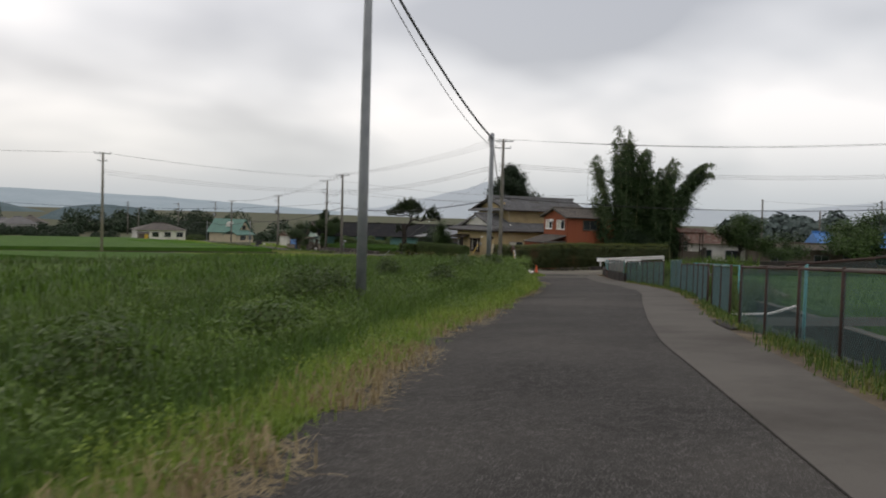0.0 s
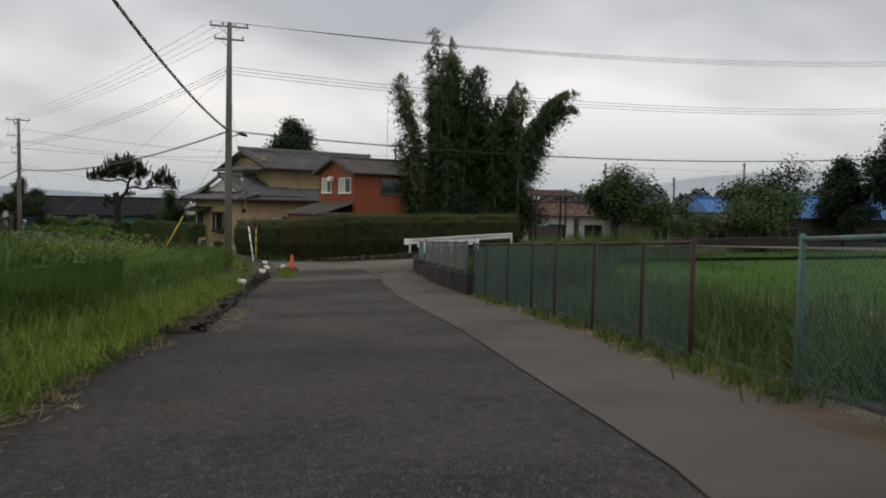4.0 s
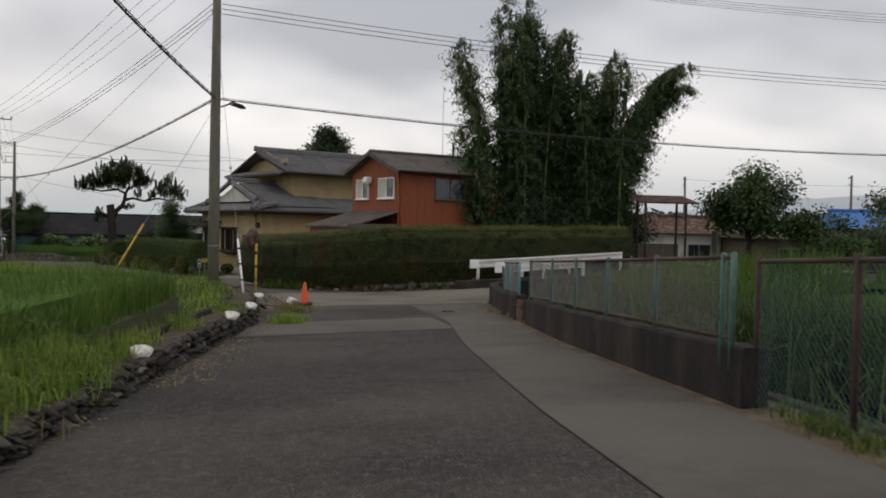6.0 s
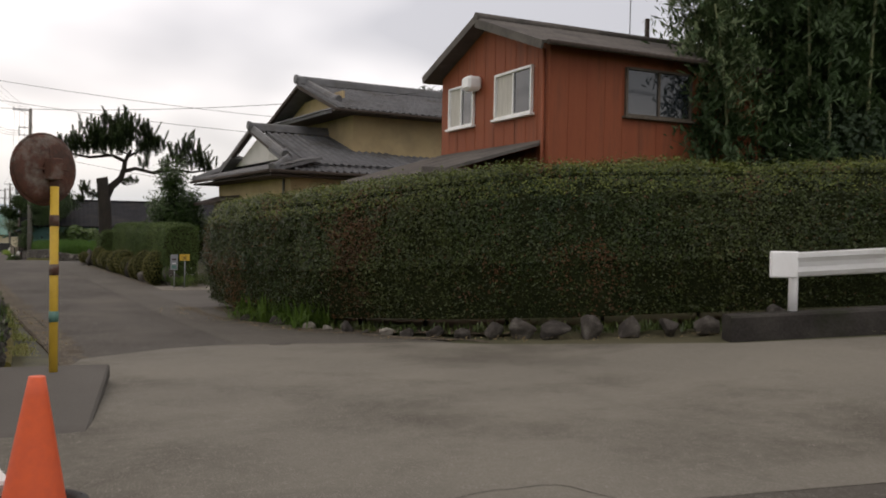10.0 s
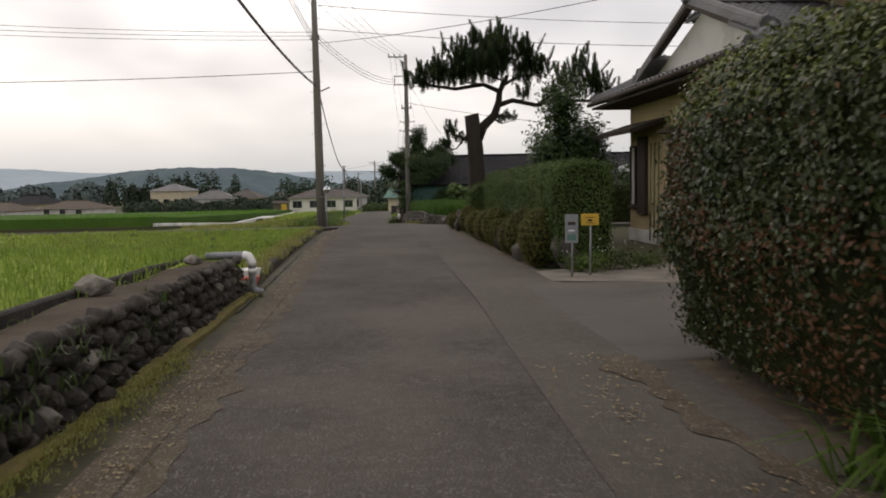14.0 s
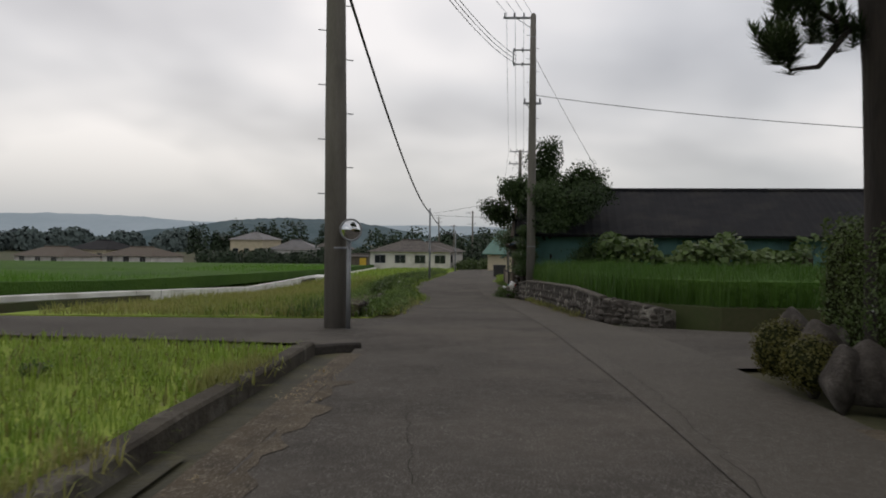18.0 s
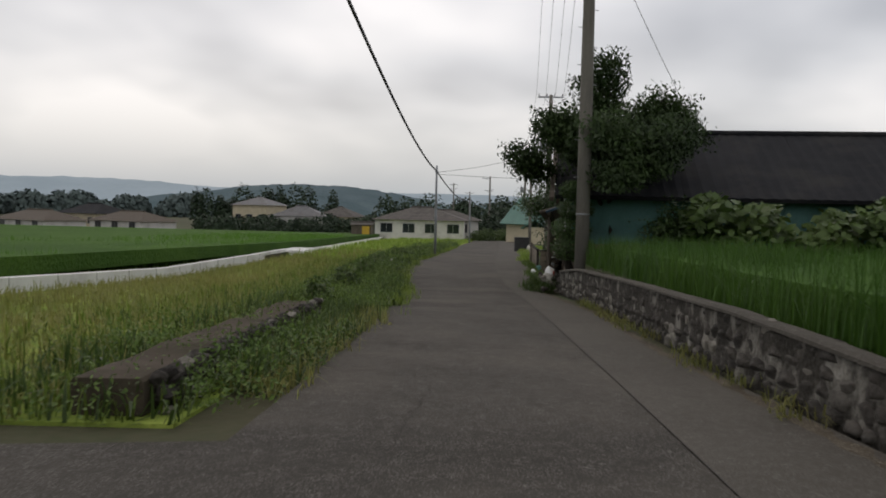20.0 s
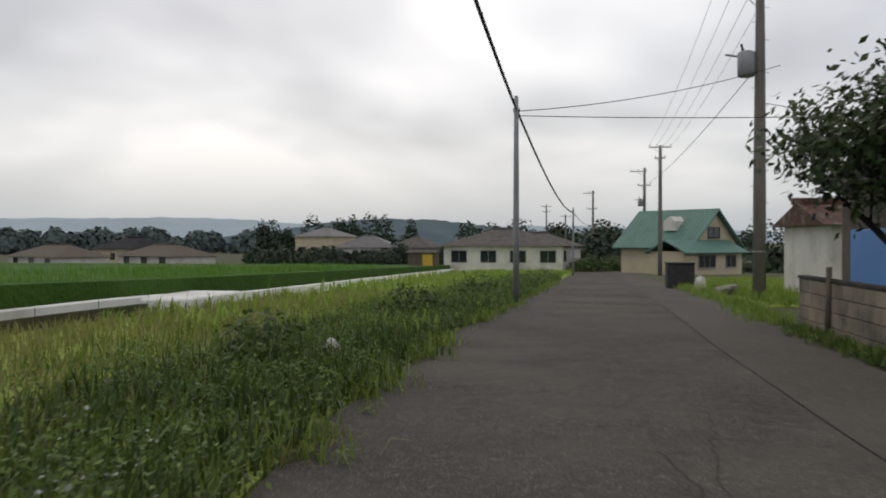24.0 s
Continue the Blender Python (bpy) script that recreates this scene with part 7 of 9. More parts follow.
def pine(x, y, z, label):
    """Leaning garden pine with a sawn-off stem and a flat, wide crown of upright needle brushes."""
    rng = np.random.default_rng(21)
    e = thing("pine_tree", x, y, z, 0, label, "tree")
    bm = bmesh.new()
    add_tube(bm, [(0, 0, -.2), (0, 0, .3), (-.04, 0, 1.6), (-.1, 0, 2.9), (-.22, 0, 4.15)], [.42, .34, .31, .29, .26], 14)
    part("trunk", bm, BARK, e)
    part("cut_top", tube([(-.215, 0, 4.13), (-.225, 0, 4.17)], .27, 14), OLD_WOOD, e, "pale sawn stem end")
    def arm(pts, r):
        part("limb", tube(pts, [r * (1 - .62 * k / (len(pts) - 1)) for k in range(len(pts))], 9), BARK, e)
    arm([(-.05, 0, 3.2), (.2, 0, 3.75), (.62, 0, 4.15), (.78, .02, 4.6), (.82, 0, 5.0), (1.1, 0, 5.55)], .2)
    arm([(.75, 0, 4.5), (1.3, .05, 4.68), (2.2, .1, 4.5), (3.1, 0, 4.72), (4.0, .05, 4.62), (4.7, 0, 4.75)], .1)
    arm([(.82, 0, 5.0), (.2, -.1, 5.25), (-.8, 0, 5.1), (-1.7, .1, 5.25), (-2.3, 0, 5.35)], .09)
    arm([(.9, 0, 5.2), (1.6, .5, 5.6), (2.4, .5, 5.7)], .07)
    arm([(.82, 0, 5.0), (.4, .8, 5.3), (-.4, 1.2, 5.5)], .06)
    arm([(.82, 0, 5.0), (.8, -.8, 5.3), (.1, -1.2, 5.5)], .06)
    arm([(2.2, .1, 4.5), (2.9, -.3, 5.0), (3.7, -.2, 5.35)], .06)
    arm([(-.05, 0, 3.4), (-.5, .1, 3.3), (-.95, 0, 3.55)], .05)
    arm([(-.5, .1, 3.3), (-.8, .0, 2.95), (-1.1, -.1, 2.9)], .035)
    arm([(.5, 0, 4.05), (.9, .05, 3.85), (1.25, .1, 3.95)], .035)
    # foliage pads: centre, spread along and across, depth, number of brushes
    pads = [(-2.1, 0, 5.15, .5, .5, .35, 22), (-1.45, .2, 5.3, .6, .6, .55, 34), (-.75, -.2, 5.6, .6, .6, .75, 44), (-.05, .3, 5.75, .6, .6, .95, 52), (.45, -.5, 5.6, .6, .5, .8, 40),
            (.75, .1, 6.0, .55, .6, .9, 50), (1.35, .3, 5.7, .55, .6, .9, 46), (1.95, .2, 5.5, .45, .5, .75, 32), (2.4, .4, 5.55, .35, .4, .4, 16), (-.5, 1.1, 5.4, .5, .4, .5, 22), (.1, -1.2, 5.4, .5, .4, .5, 22),
            (3.3, -.1, 5.0, .45, .5, .6, 28), (3.9, -.1, 5.1, .45, .5, .85, 38), (4.5, 0, 4.8, .4, .45, .55, 26), (4.9, 0, 4.6, .25, .3, .3, 10), (2.7, .1, 4.65, .3, .3, .25, 9), (1.7, .1, 4.7, .25, .3, .2, 7),
            (-1.0, 0, 3.45, .22, .25, .3, 16), (-1.15, -.1, 2.95, .2, .2, .2, 12), (-.6, .1, 3.15, .2, .2, .15, 8), (1.2, .1, 3.9, .2, .2, .15, 8), (.85, .1, 3.9, .15, .2, .1, 5)]
    C = []
    for px, py, pz, ax, ay, dz, k in pads:
        for _ in range(int(k * 1.5)):
            u = np.clip(rng.normal(0, .6, 3), -1, 1)
            C.append((np.array([px + u[0] * ax, py + u[1] * ay, pz + (u[2] * .75 + .35) * dz * (1.25 - .4 * abs(u[0]))]), rng.uniform(.32, .62) if pz > 4.2 else rng.uniform(.16, .28)))
    V, F, n = [], [], 0
    for c, L in C:
        d = np.array([rng.normal(0, .25), rng.normal(0, .25), 1.0])
        m = int(420 * L)
        t = rng.random(m) ** 1.3
        base = c + d * (t[:, None] * L)
        az = rng.uniform(0, 6.283, m)
        dirs = np.c_[np.cos(az), np.sin(az), .1 + 1.3 * t]
        w = np.c_[-np.sin(az), np.cos(az), np.zeros(m)] * .011
        tip = base + dirs * (.15 * (1.1 - .6 * t))[:, None]
        V.append(np.stack([base - w, base + w, tip], 1).reshape(-1, 3))
    V = np.concatenate(V)
    arrays("needles", V, np.arange(len(V)).reshape(-1, 3), PINE_NEEDLE, e)
    return e


pine(46.5, 99.6, gz(99.6), "leaning black pine with one stem sawn off")


def bamboo_grove(x, y, z):
    """A clump of tall bamboo: jointed culms bending at the top, drooping sprays of narrow leaves."""
    rng = np.random.default_rng(33)
    e = thing("bamboo_grove", x, y, z, -22, "dense tall bamboo grove with arching feathery tips", "bamboo")
    tall = lambda x: float(np.interp(x, [-3.6, -2.9, -2.2, -1.2, -.2, .8, 2.0, 2.8, 3.4], [9.4, 11.8, 14.2, 13.4, 12.7, 10.8, 10.8, 9.4, 8.0]))
    spots = []
    for k in range(40):
        sx = -3.0 + 6.1 * (k + rng.random()) / 40
        spots.append((sx, rng.normal(0, 1.1), tall(sx) * rng.uniform(.78, 1.0), rng.uniform(0, 6.28), rng.uniform(.2, 1.0)))
    spots += [(-3.7, -.4, 12.0, 3.1, 1.5), (-3.4, .1, 11.6, 3.3, 1.9), (-3.9, -.7, 10.6, 3.0, 1.3), (-3.2, -.2, 9.8, 3.2, 1.7), (-2.3, 0, 14.4, 2.6, .5), (-1.9, .3, 14.0, .6, .5), (-4.4, -.9, 7.0, 3.0, .6), (-4.1, -1.2, 6.0, 3.4, .5)]
    spots += [(1.9, -.4, 11.6, .2, .9), (2.3, .1, 11.4, -.2, 1.1), (1.6, -.6, 10.8, .0, .8)]
    spots += [(3.0, -.5, 13.5, -.05, 3.7), (3.2, -.2, 13.0, .05, 3.3), (2.9, -.8, 12.2, -.1, 3.0), (3.3, .1, 12.6, .1, 3.9), (3.1, -.3, 11.4, 0, 2.6), (3.4, -.4, 11.8, 0, 3.4)]
    P, N, pale = [], [], []
    for i, (sx, sy, h, a, bend) in enumerate(spots):
        d = np.array([math.cos(a), math.sin(a)])
        pts = []
        for k in range(11):
            t = k / 10
            b = bend * t ** 2.6
            pts.append((sx + d[0] * b, sy + d[1] * b, h * t * (1 - .06 * bend * t ** 3)))
        c = part("culm", tube(pts, [.05 * (1 - .07 * k) for k in range(11)], 8), CULM, e)
        for t in np.arange(.2 if i < 40 else .42, 1.0, .03):
            q = np.array([np.interp(t * 10, range(11), [p[j] for p in pts]) for j in range(3)])
            m = int((48 + 36 * (1 - t)) * (1.35 if i > 50 else 1))
            az = rng.uniform(0, 6.283, 3)
            for s in az:
                rr = np.abs(rng.normal(0, .55 - .2 * t, m)) + .05
                P.append(q + np.c_[np.cos(s) * rr, np.sin(s) * rr, -.35 * rr ** 1.4 + rng.normal(0, .1, m)])
                N.append(np.tile([math.cos(s) * .5, math.sin(s) * .5, .8], (m, 1)))
                pale.append(np.full(m, (40 <= i < 51 and t > .6) or t > .95))
    P, N, pale = np.concatenate(P), np.concatenate(N), np.concatenate(pale)
    pale &= rng.random(len(pale)) < .7
    leaves("leaf_sprays", P[~pale], N[~pale], .23, BAMBOO_LEAF, e, aspect=.2, jitter=.35, droop=.9)
    leaves("tip_foliage", P[pale], N[pale], .2, BAMBOO_PALE, e, "paler feathery tips", aspect=.2, jitter=.35, droop=.9)
    # dark evergreens crowding its foot
    for k in range(30):
        ux = rng.uniform(-4.2, 4.0)
        c = np.array([ux, rng.uniform(-1.5, 1.5), rng.uniform(.8, 4.3 if ux > -2 else 3.6)])
        n = 1500
        d = rng.normal(0, 1, (n, 3))
        d /= np.linalg.norm(d, axis=1)[:, None]
        leaves("undergrowth", c + d * np.array([1.1, 1.1, 1.0]) * (.5 + .5 * rng.random((n, 1))), d, .11, CEDAR, e, "dark evergreen undergrowth", jitter=.6)
    return e


bamboo_grove(57.9, 67.6, gz(68) + .4)


def conifer(x, y, z, h, r, label, seed=1, gaps=.5):
    rng = np.random.default_rng(seed)
    e = thing("conifer", x, y, z, 0, label, "tree")
    part("trunk", tube([(0, 0, -.2), (0, 0, h * .5), (0, 0, h)], [h * .022, h * .014, .02], 8), BARK, e)
    C, N = [], []
    bm = bmesh.new()
    for k in range(int(h * 5)):
        t = rng.uniform(.22, 1)
        a = rng.uniform(0, 6.283)
        L = r * (1 - t) ** .7 * rng.uniform(.55, 1.15) + .12
        q = np.array([math.cos(a) * L, math.sin(a) * L, h * t + L * .25])
        add_tube(bm, [(0, 0, h * t), tuple(q)], [.035, .012], 5, False)
        m = int(300 + 420 * L)
        s = rng.random((m, 1))
        C.append(np.array([0, 0, h * t]) * (1 - s) + q * s + rng.normal(0, .16 + .05 * r, (m, 3)) + [0, 0, .08])
        N.append(np.tile([math.cos(a) * .4, math.sin(a) * .4, .9], (m, 1)))
    part("limb", bm, BARK, e)
    leaves("foliage", np.concatenate(C), np.concatenate(N), .17 + .02 * r, CEDAR, e, aspect=.45, jitter=.7)
    return e


conifer(89.5, 52.5, -3.0, 13.0, 5.0, "tall dark conifer behind a utility pole", 2)
conifer(76.0, 122.0, -4.6, 13.6, 7.5, "dark conifer rising behind the farmhouse roof", 3)
conifer(88, 57.5, -3.2, 6.5, 3.4, "spiky dark conifer beside the sheds", 4)
broadleaf_tree(80.5, 60.0, -3.3, 6.6, 3.6, "dense dark broadleaf tree before the blue roofs", seed=14, leaf=.26, per=26, trunk=.2, depth=5)
broadleaf_tree(66.0, 62.3, -2.7, 4.9, 2.7, "leafy dark green tree beyond the parapet", seed=15, leaf=.2, per=70, trunk=.12, depth=4)
broadleaf_tree(68.5, 58.5, -2.8, 2.6, 2.2, "dark bush beyond the parapet", seed=16, leaf=.16, per=22, trunk=.08, name="shrub", category="shrub")
broadleaf_tree(56.5, 96.5 + 14, -4.3, 3.6, 2.6, "dark broad bush before the barn", seed=17, leaf=.15, per=26, trunk=.1, depth=4)


def big_leaf_bank(x0, x1, y, z):
    """A bank of low fig-like shrubs with large lobed leaves."""
    e = thing("fig_bushes", x0, y, z, 0, "row of low bushes with large pale green leaves before the barn", "bush")
    n = 2600
    u = RNG.uniform(0, x1 - x0, n)
    hh = 1.15 + .35 * np.sin(u * 1.7) + .2 * np.sin(u * 4.1)
    t = RNG.random(n) ** .6
    C = np.c_[u, RNG.normal(0, .55, n) - .2, hh * t + .2]
    v, f = leaf_cloud(C, np.tile([0, -.5, .8], (n, 1)), .27, .75, .45, .2)
    arrays("leaves", v, f, FIG_LEAF, e)
    for k in range(int((x1 - x0) / .8)):
        part("stem", tube([(k * .8, 0, -.1), (k * .8 + .1, -.1, .9)], [.035, .02], 6), BARK, e)


big_leaf_bank(47.6, 55.5, 125.2, zG(124))

layered_tree(44.95, 126.2, gz(126) + .5, 2.1, "tiered clipped dark evergreen before the teal house", ((0, 0, 2.2, .42), (.05, 0, 1.7, .5), (-.05, .05, 1.2, .56), (0, -.05, .7, .6)), seed=8, material=TREE_LEAF)

# ---- small things ----
def cone():
    e = thing("traffic_cone", 40.28, 60.07, gz(60) + .03, 10, "faded orange traffic cone in a black base ring", "traffic cone")
    bm = bmesh.new()
    add_tube(bm, [(0, 0, .03), (0, 0, .08), (.01, 0, .58), (.012, 0, .66)], [.155, .14, .05, .035], 20)
    part("body", bm, ORANGE, e)
    bm = bmesh.new()
    add_box(bm, -.19, .19, -.19, .19, 0, .035, .012)
    part("foot_plate", bm, ORANGE, e)
    bm = bmesh.new()
    add_tube(bm, [(.21 * math.cos(a), .21 * math.sin(a), .05) for a in np.linspace(0, 2 * math.pi, 25)], .04, 8, False)
    part("weight_ring", bm, BLACK_RUBBER, e, "black rubber weight ring")


cone()
tagged(part("steel_plate", box(-.55, .3, -.4, .5, 0, .02, .005), RUST), "rusty reddish steel cover plate on the ground", "plate").matrix_world = pose(39.9, 60.75, gz(60.7) + .04, 1, -2, 8)
tagged(part("concrete_block", box(-.16, .16, -.08, .08, -.09, .09, .015), CONC_PALE), "chipped grey concrete block beside the cone", "block").matrix_world = pose(40.02, 60.35, gz(60.3) + .14, 28, 10, 35)


def traffic_mirror(x, y, z, h, r, yaw, label, pole_mat, back_rust=True, arm=None):
    e = thing("traffic_mirror", x, y, z, yaw, label, "traffic mirror")
    part("pole", tube([(0, 0, -.1), (0, 0, h - r * .5)], .038, 12), pole_mat, e)
    bm = bmesh.new()
    add_tube(bm, [(0, .06, h), (0, .08, h), (0, .12, h), (0, .155, h), (0, .16, h)], [r * .25, r * .8, r * .98, r, r * .97], 28, False)
    part("back_shell", bm, RUST if back_rust else STEEL_POLE, e, "rusted tan back of the mirror" if back_rust else "")
    bm = bmesh.new()
    add_tube(bm, [(0, .16, h), (0, .185, h), (0, .2, h)], [r * .96, r * .6, r * .02], 28, False)
    part("mirror_face", bm, MIRROR, e)
    bm = bmesh.new()
    add_tube(bm, [(r * math.cos(a), .155, h + r * math.sin(a)) for a in np.linspace(0, 2 * math.pi, 33)], .018, 6, False)
    part("rim", bm, STEEL_POLE if not back_rust else RUST, e)
    for a in (0, 90, 180, 270):
        c, s = math.cos(radians(a)), math.sin(radians(a))
        part("rib", tube([(c * .06, .05, h + s * .06), (c * r * .85, .1, h + s * r * .85)], .012, 5), RUST, e)
    part("clamp", box(-.06, .06, -.05, .08, h - .1, h + .1, .01), RUST, e)
    return e


MIRROR = bpy.data.materials.new("mirror_face")
MIRROR.use_nodes = True
MIRROR.node_tree.nodes["Principled BSDF"].inputs["Metallic"].default_value = 1.0
MIRROR.node_tree.nodes["Principled BSDF"].inputs["Roughness"].default_value = 0.06
MIRROR.node_tree.nodes["Principled BSDF"].inputs["Base Color"].default_value = (.7, .72, .72, 1)
mir = traffic_mirror(40.78, 64.4, gz(64.4), 2.02, .32, 30, "round traffic mirror seen from its rusty back on a yellow pole", YELLOW)
for h, m, lab in ((.62, GREEN_ROOF, "green tape band"), (1.05, RUST, ""), (1.5, RUST, "")):
    part("pole_band", tube([(0, 0, h), (0, 0, h + .1)], .043, 12), m, mir, lab)
m2 = traffic_mirror(40.62, 105.86, gz(106), 1.62, .17, 200, "small round traffic mirror clamped to the concrete pole", STEEL_POLE, False)


def sign(x, y, z, yaw, w, h, height, face, label, bars):
    e = thing("sign_board", x, y, z, yaw, label, "sign", "signs at the driveway")
    part("post", tube([(0, .02, -.1), (.02, .03, height)], .016, 8), STEEL_POLE, e)
    part("board", box(-w / 2, w / 2, -.012, .004, height - h, height, .004), face, e)
    for (a, b, c, d, m) in bars:
        part("print_bar", box(a, b, -.0155, -.012, height - h + c, height - h + d), m, e)


sign(46.08, 82.0, gz(82) + .02, -8, .29, .19, 1.0, YELLOW, "small yellow sign board with unreadable print", ((-.08, .08, .125, .135, DARK_WOOD), (-.035, .035, .065, .1, DARK_WOOD), (-.07, .07, .035, .045, DARK_WOOD)))
sign(45.74, 81.85, gz(82) + .02, -14, .21, .46, 1.0, STEEL_POLE, "leaning grey and green notice board on the ground", ((-.06, .06, .29, .34, DARK_WOOD), (-.07, .07, .04, .14, GREEN_ROOF), (-.05, .05, .19, .21, WHITE_PAINT)))


def pipe_outlet():
    e = thing("drain_pipe", 40.72, 80.95, gz(81), 0, "grey plastic water pipe bending over the end of the stone wall", "pipe")
    part("pipe", tube([(-.6, -.1, .56), (-.12, 0, .56), (.0, 0, .54), (.05, .0, .45), (.05, 0, .1), (.08, 0, .03), (.2, 0, .0)], .055, 12), STEEL_POLE, e)
    part("elbow", tube([(-.08, 0, .56), (.0, 0, .545), (.05, 0, .45), (.05, 0, .4)], .066, 12), CONC_PALE, e)
    part("collar", tube([(.05, 0, .3), (.05, 0, .36)], .065, 12), CONC_PALE, e)


pipe_outlet()


def basin(x, y, z, r, h, m, label):
    bm = bmesh.new()
    add_tube(bm, [(0, 0, 0), (0, 0, .01), (0, 0, h), (0, 0, h + .005), (0, 0, h - .005), (0, 0, .025), (0, 0, .02)], [r * .7, r * .74, r, r * 1.06, r * .96, r * .7, .02], 22)
    ob = part("plastic_basin", bm, m)
    ob.matrix_world = pose(x, y, z, 4, -3, 0)
    tagged(ob, label, "basin")


RED_PLASTIC = mat("faded_red_plastic", (0.5, 0.09, 0.07), (0.42, 0.08, 0.06), 0.5, 4, 30, 0)
basin(40.62, 81.75, gz(82) + .03, .16, .12, RED_PLASTIC, "faded red plastic basin by the gutter")
basin(40.52, 82.25, gz(82) + .06, .22, .16, CONC_PALE, "grey plastic tub by the gutter")
for x, y, s in ((40.15, 75.8, .4), (40.25, 79.4, .3), (39.95, 73.4, .25)):
    garden_rock(x, y, gz(y) + .55, s, s * .8, s * .55, 30, 3, "pale loose stone lying on the wall lid", ROCKS_PALE)
for x, y, a, w in ((34.75, 52.3, 57, .62), (36.3, 54.85, 60, .55), (38.3, 58.7, 64, .4), (31.6, 47.6, 57, .3)):
    b = garden_rock(x - .1, y + .06, gz(y) + float(np.interp(y, [44, 48, 52, 56], [.2, .3, .36, .4])) - .06, w, .36, .2, a, 3, "rough kerb stone with a whitewashed top", ROCKS_WHITE)
tagged(part("manhole_cover", tube([(43.87, 67.03, gz(67) - .02), (43.87, 67.03, gz(67) + .014)], .15, 24), ASPHALT_B), "dark round manhole cover in the lane", "manhole cover")
tagged(part("manhole_cover", tube([(42.1, 55.6, gz(55.6) - .02), (42.1, 55.6, gz(55.6) + .022)], .16, 20), CONC_OLD), "small round metal cover in the concrete strip", "manhole cover")
# stone monument on a pale base by the parapet
mon = thing("stone_monument", 57.2, 58.1, gxy(57, 58), 30, "upright dark stone slab on a pale plinth", "monument")
part("plinth", box(-.55, .55, -.35, .35, -.1, .38, .02), CONC_PALE, mon)
part("slab", box(-.32, .32, -.09, .09, .38, 1.7, .02), CONC_OLD, mon)
rp = thing("rust_panel", 41.02, 51.65, gz(51.6), -35, "rusted sheet closing a gap in the parapet", "panel")
for k in range(3):
    part("sheet", box(-.02 + .006 * (k % 2), .02 + .006 * (k % 2), -.42 + k * .28, -.14 + k * .28, -.2, .48 - .02 * k, .005), RUST, rp)
part("batten", box(-.045, -.02, -.42, .42, .3, .36, .005), FENCE_BROWN, rp)
# rubbish sacks and litter at the teal house
def sack(x, y, z, s, label, m=WHITE_PAINT, mark=True):
    bm = bmesh.new()
    bmesh.ops.create_icosphere(bm, subdivisions=3, radius=.5)
    for v in bm.verts:
        v.co *= 1 + .25 * noise.noise(v.co * 3 + Vector((x, y, 0))) + .1 * noise.noise(v.co * 8)
        v.co.z = max(v.co.z, -.35)
    bmesh.ops.transform(bm, matrix=Matrix.Translation((0, 0, .35)) @ Matrix.Diagonal((.8, .7, 1, 1)), verts=bm.verts)
    ob = part("plastic_sack", bm, m)
    ob.matrix_world = placed(x, y, z, 0, 0, x * 60 % 180, s, s, s)
    tagged(ob, label, "sack")
    if mark:
        part("print_patch", box(-.415, -.395, -.12, .12, .2, .55), RED_PLASTIC, ob, "red print panel")


sack(44.5, 127.9, gz(128) + .38, .34, "crumpled white plastic sack with red print on a heap")
sack(44.4, 127.5, gz(127) + .2, .34, "crumpled pale plastic sack", CURTAIN, False)
sack(44.5, 135.4, gz(134) + .02, .24, "crumpled white plastic bag", WHITE_PAINT, False)
sack(44.9, 138.2, gz(138) + .02, .24, "pale green plastic bag at the road edge", TEAL_WALL, False)
sack(38.9, 139.0, gz(139) + .12, .2, "clear plastic bag caught in the weeds", CURTAIN, False)
for k in range(26):
    y = 126.2 + RNG.uniform(0, 4.6)
    garden_rock(44.5 + RNG.uniform(-.25, .35), y, gz(y) + RNG.uniform(0, .3), *([RNG.uniform(.14, .36)] * 2), RNG.uniform(.12, .28), 0, k, "loose stone on the heap at the wall foot", ROCKS_PALE if k % 4 == 0 else None)
# block wall with its gate pillar
def block_wall(x0, y0, x1, y1, zb, rows, label, thick=.12):
    L = math.hypot(x1 - x0, y1 - y0)
    e = thing("block_wall", x0, y0, zb, math.degrees(math.atan2(y1 - y0, x1 - x0)), label, "block wall", "block walls by the lane")
    part("mortar", box(0, L, -thick * .4, thick * .4, -.3, rows * .2 - .005), CONC_OLD, e)
    for r in range(rows):
        x = -.2 if r % 2 else 0
        while x < L - .02:
            a, b = max(x, 0) + .005, min(x + .4, L) - .005
            if b - a > .05:
                part("block", box(a, b, -thick / 2, thick / 2, r * .2 + .005, r * .2 + .195, .006), BLOCK, e)
            x += .4
    part("coping", box(-.02, L + .02, -thick * .62, thick * .62, rows * .2, rows * .2 + .05, .01), CONC_OLD, e)


block_wall(44.95, 139.9, 44.9, 144.2, gz(142) - .02, 4, "stained concrete block wall along the lane")
block_wall(44.95, 138.4, 45.4, 138.45, gz(138) - .02, 4, "short block gate pillar")
tagged(part("wall_brace", tube([(44.82, 142.6, gz(142)), (44.84, 142.6, gz(142) + 1.0)], .04, 8), OLD_WOOD), "weathered wooden prop against the block wall", "prop")
tub = thing("rubbish_bin", 45.35, 163.8, gz(164), 0, "large black rubbish container at the roadside", "bin")
part("body", box(-.5, .5, -.45, .45, 0, .92, .03), BLACK_RUBBER, tub)
part("lid", box(-.53, .53, -.48, .48, .92, .98, .02), BLACK_RUBBER, tub)
sack(45.8, 161.6, gz(161) + .02, .55, "blue and white rubbish bag by the bin", CURTAIN, False)
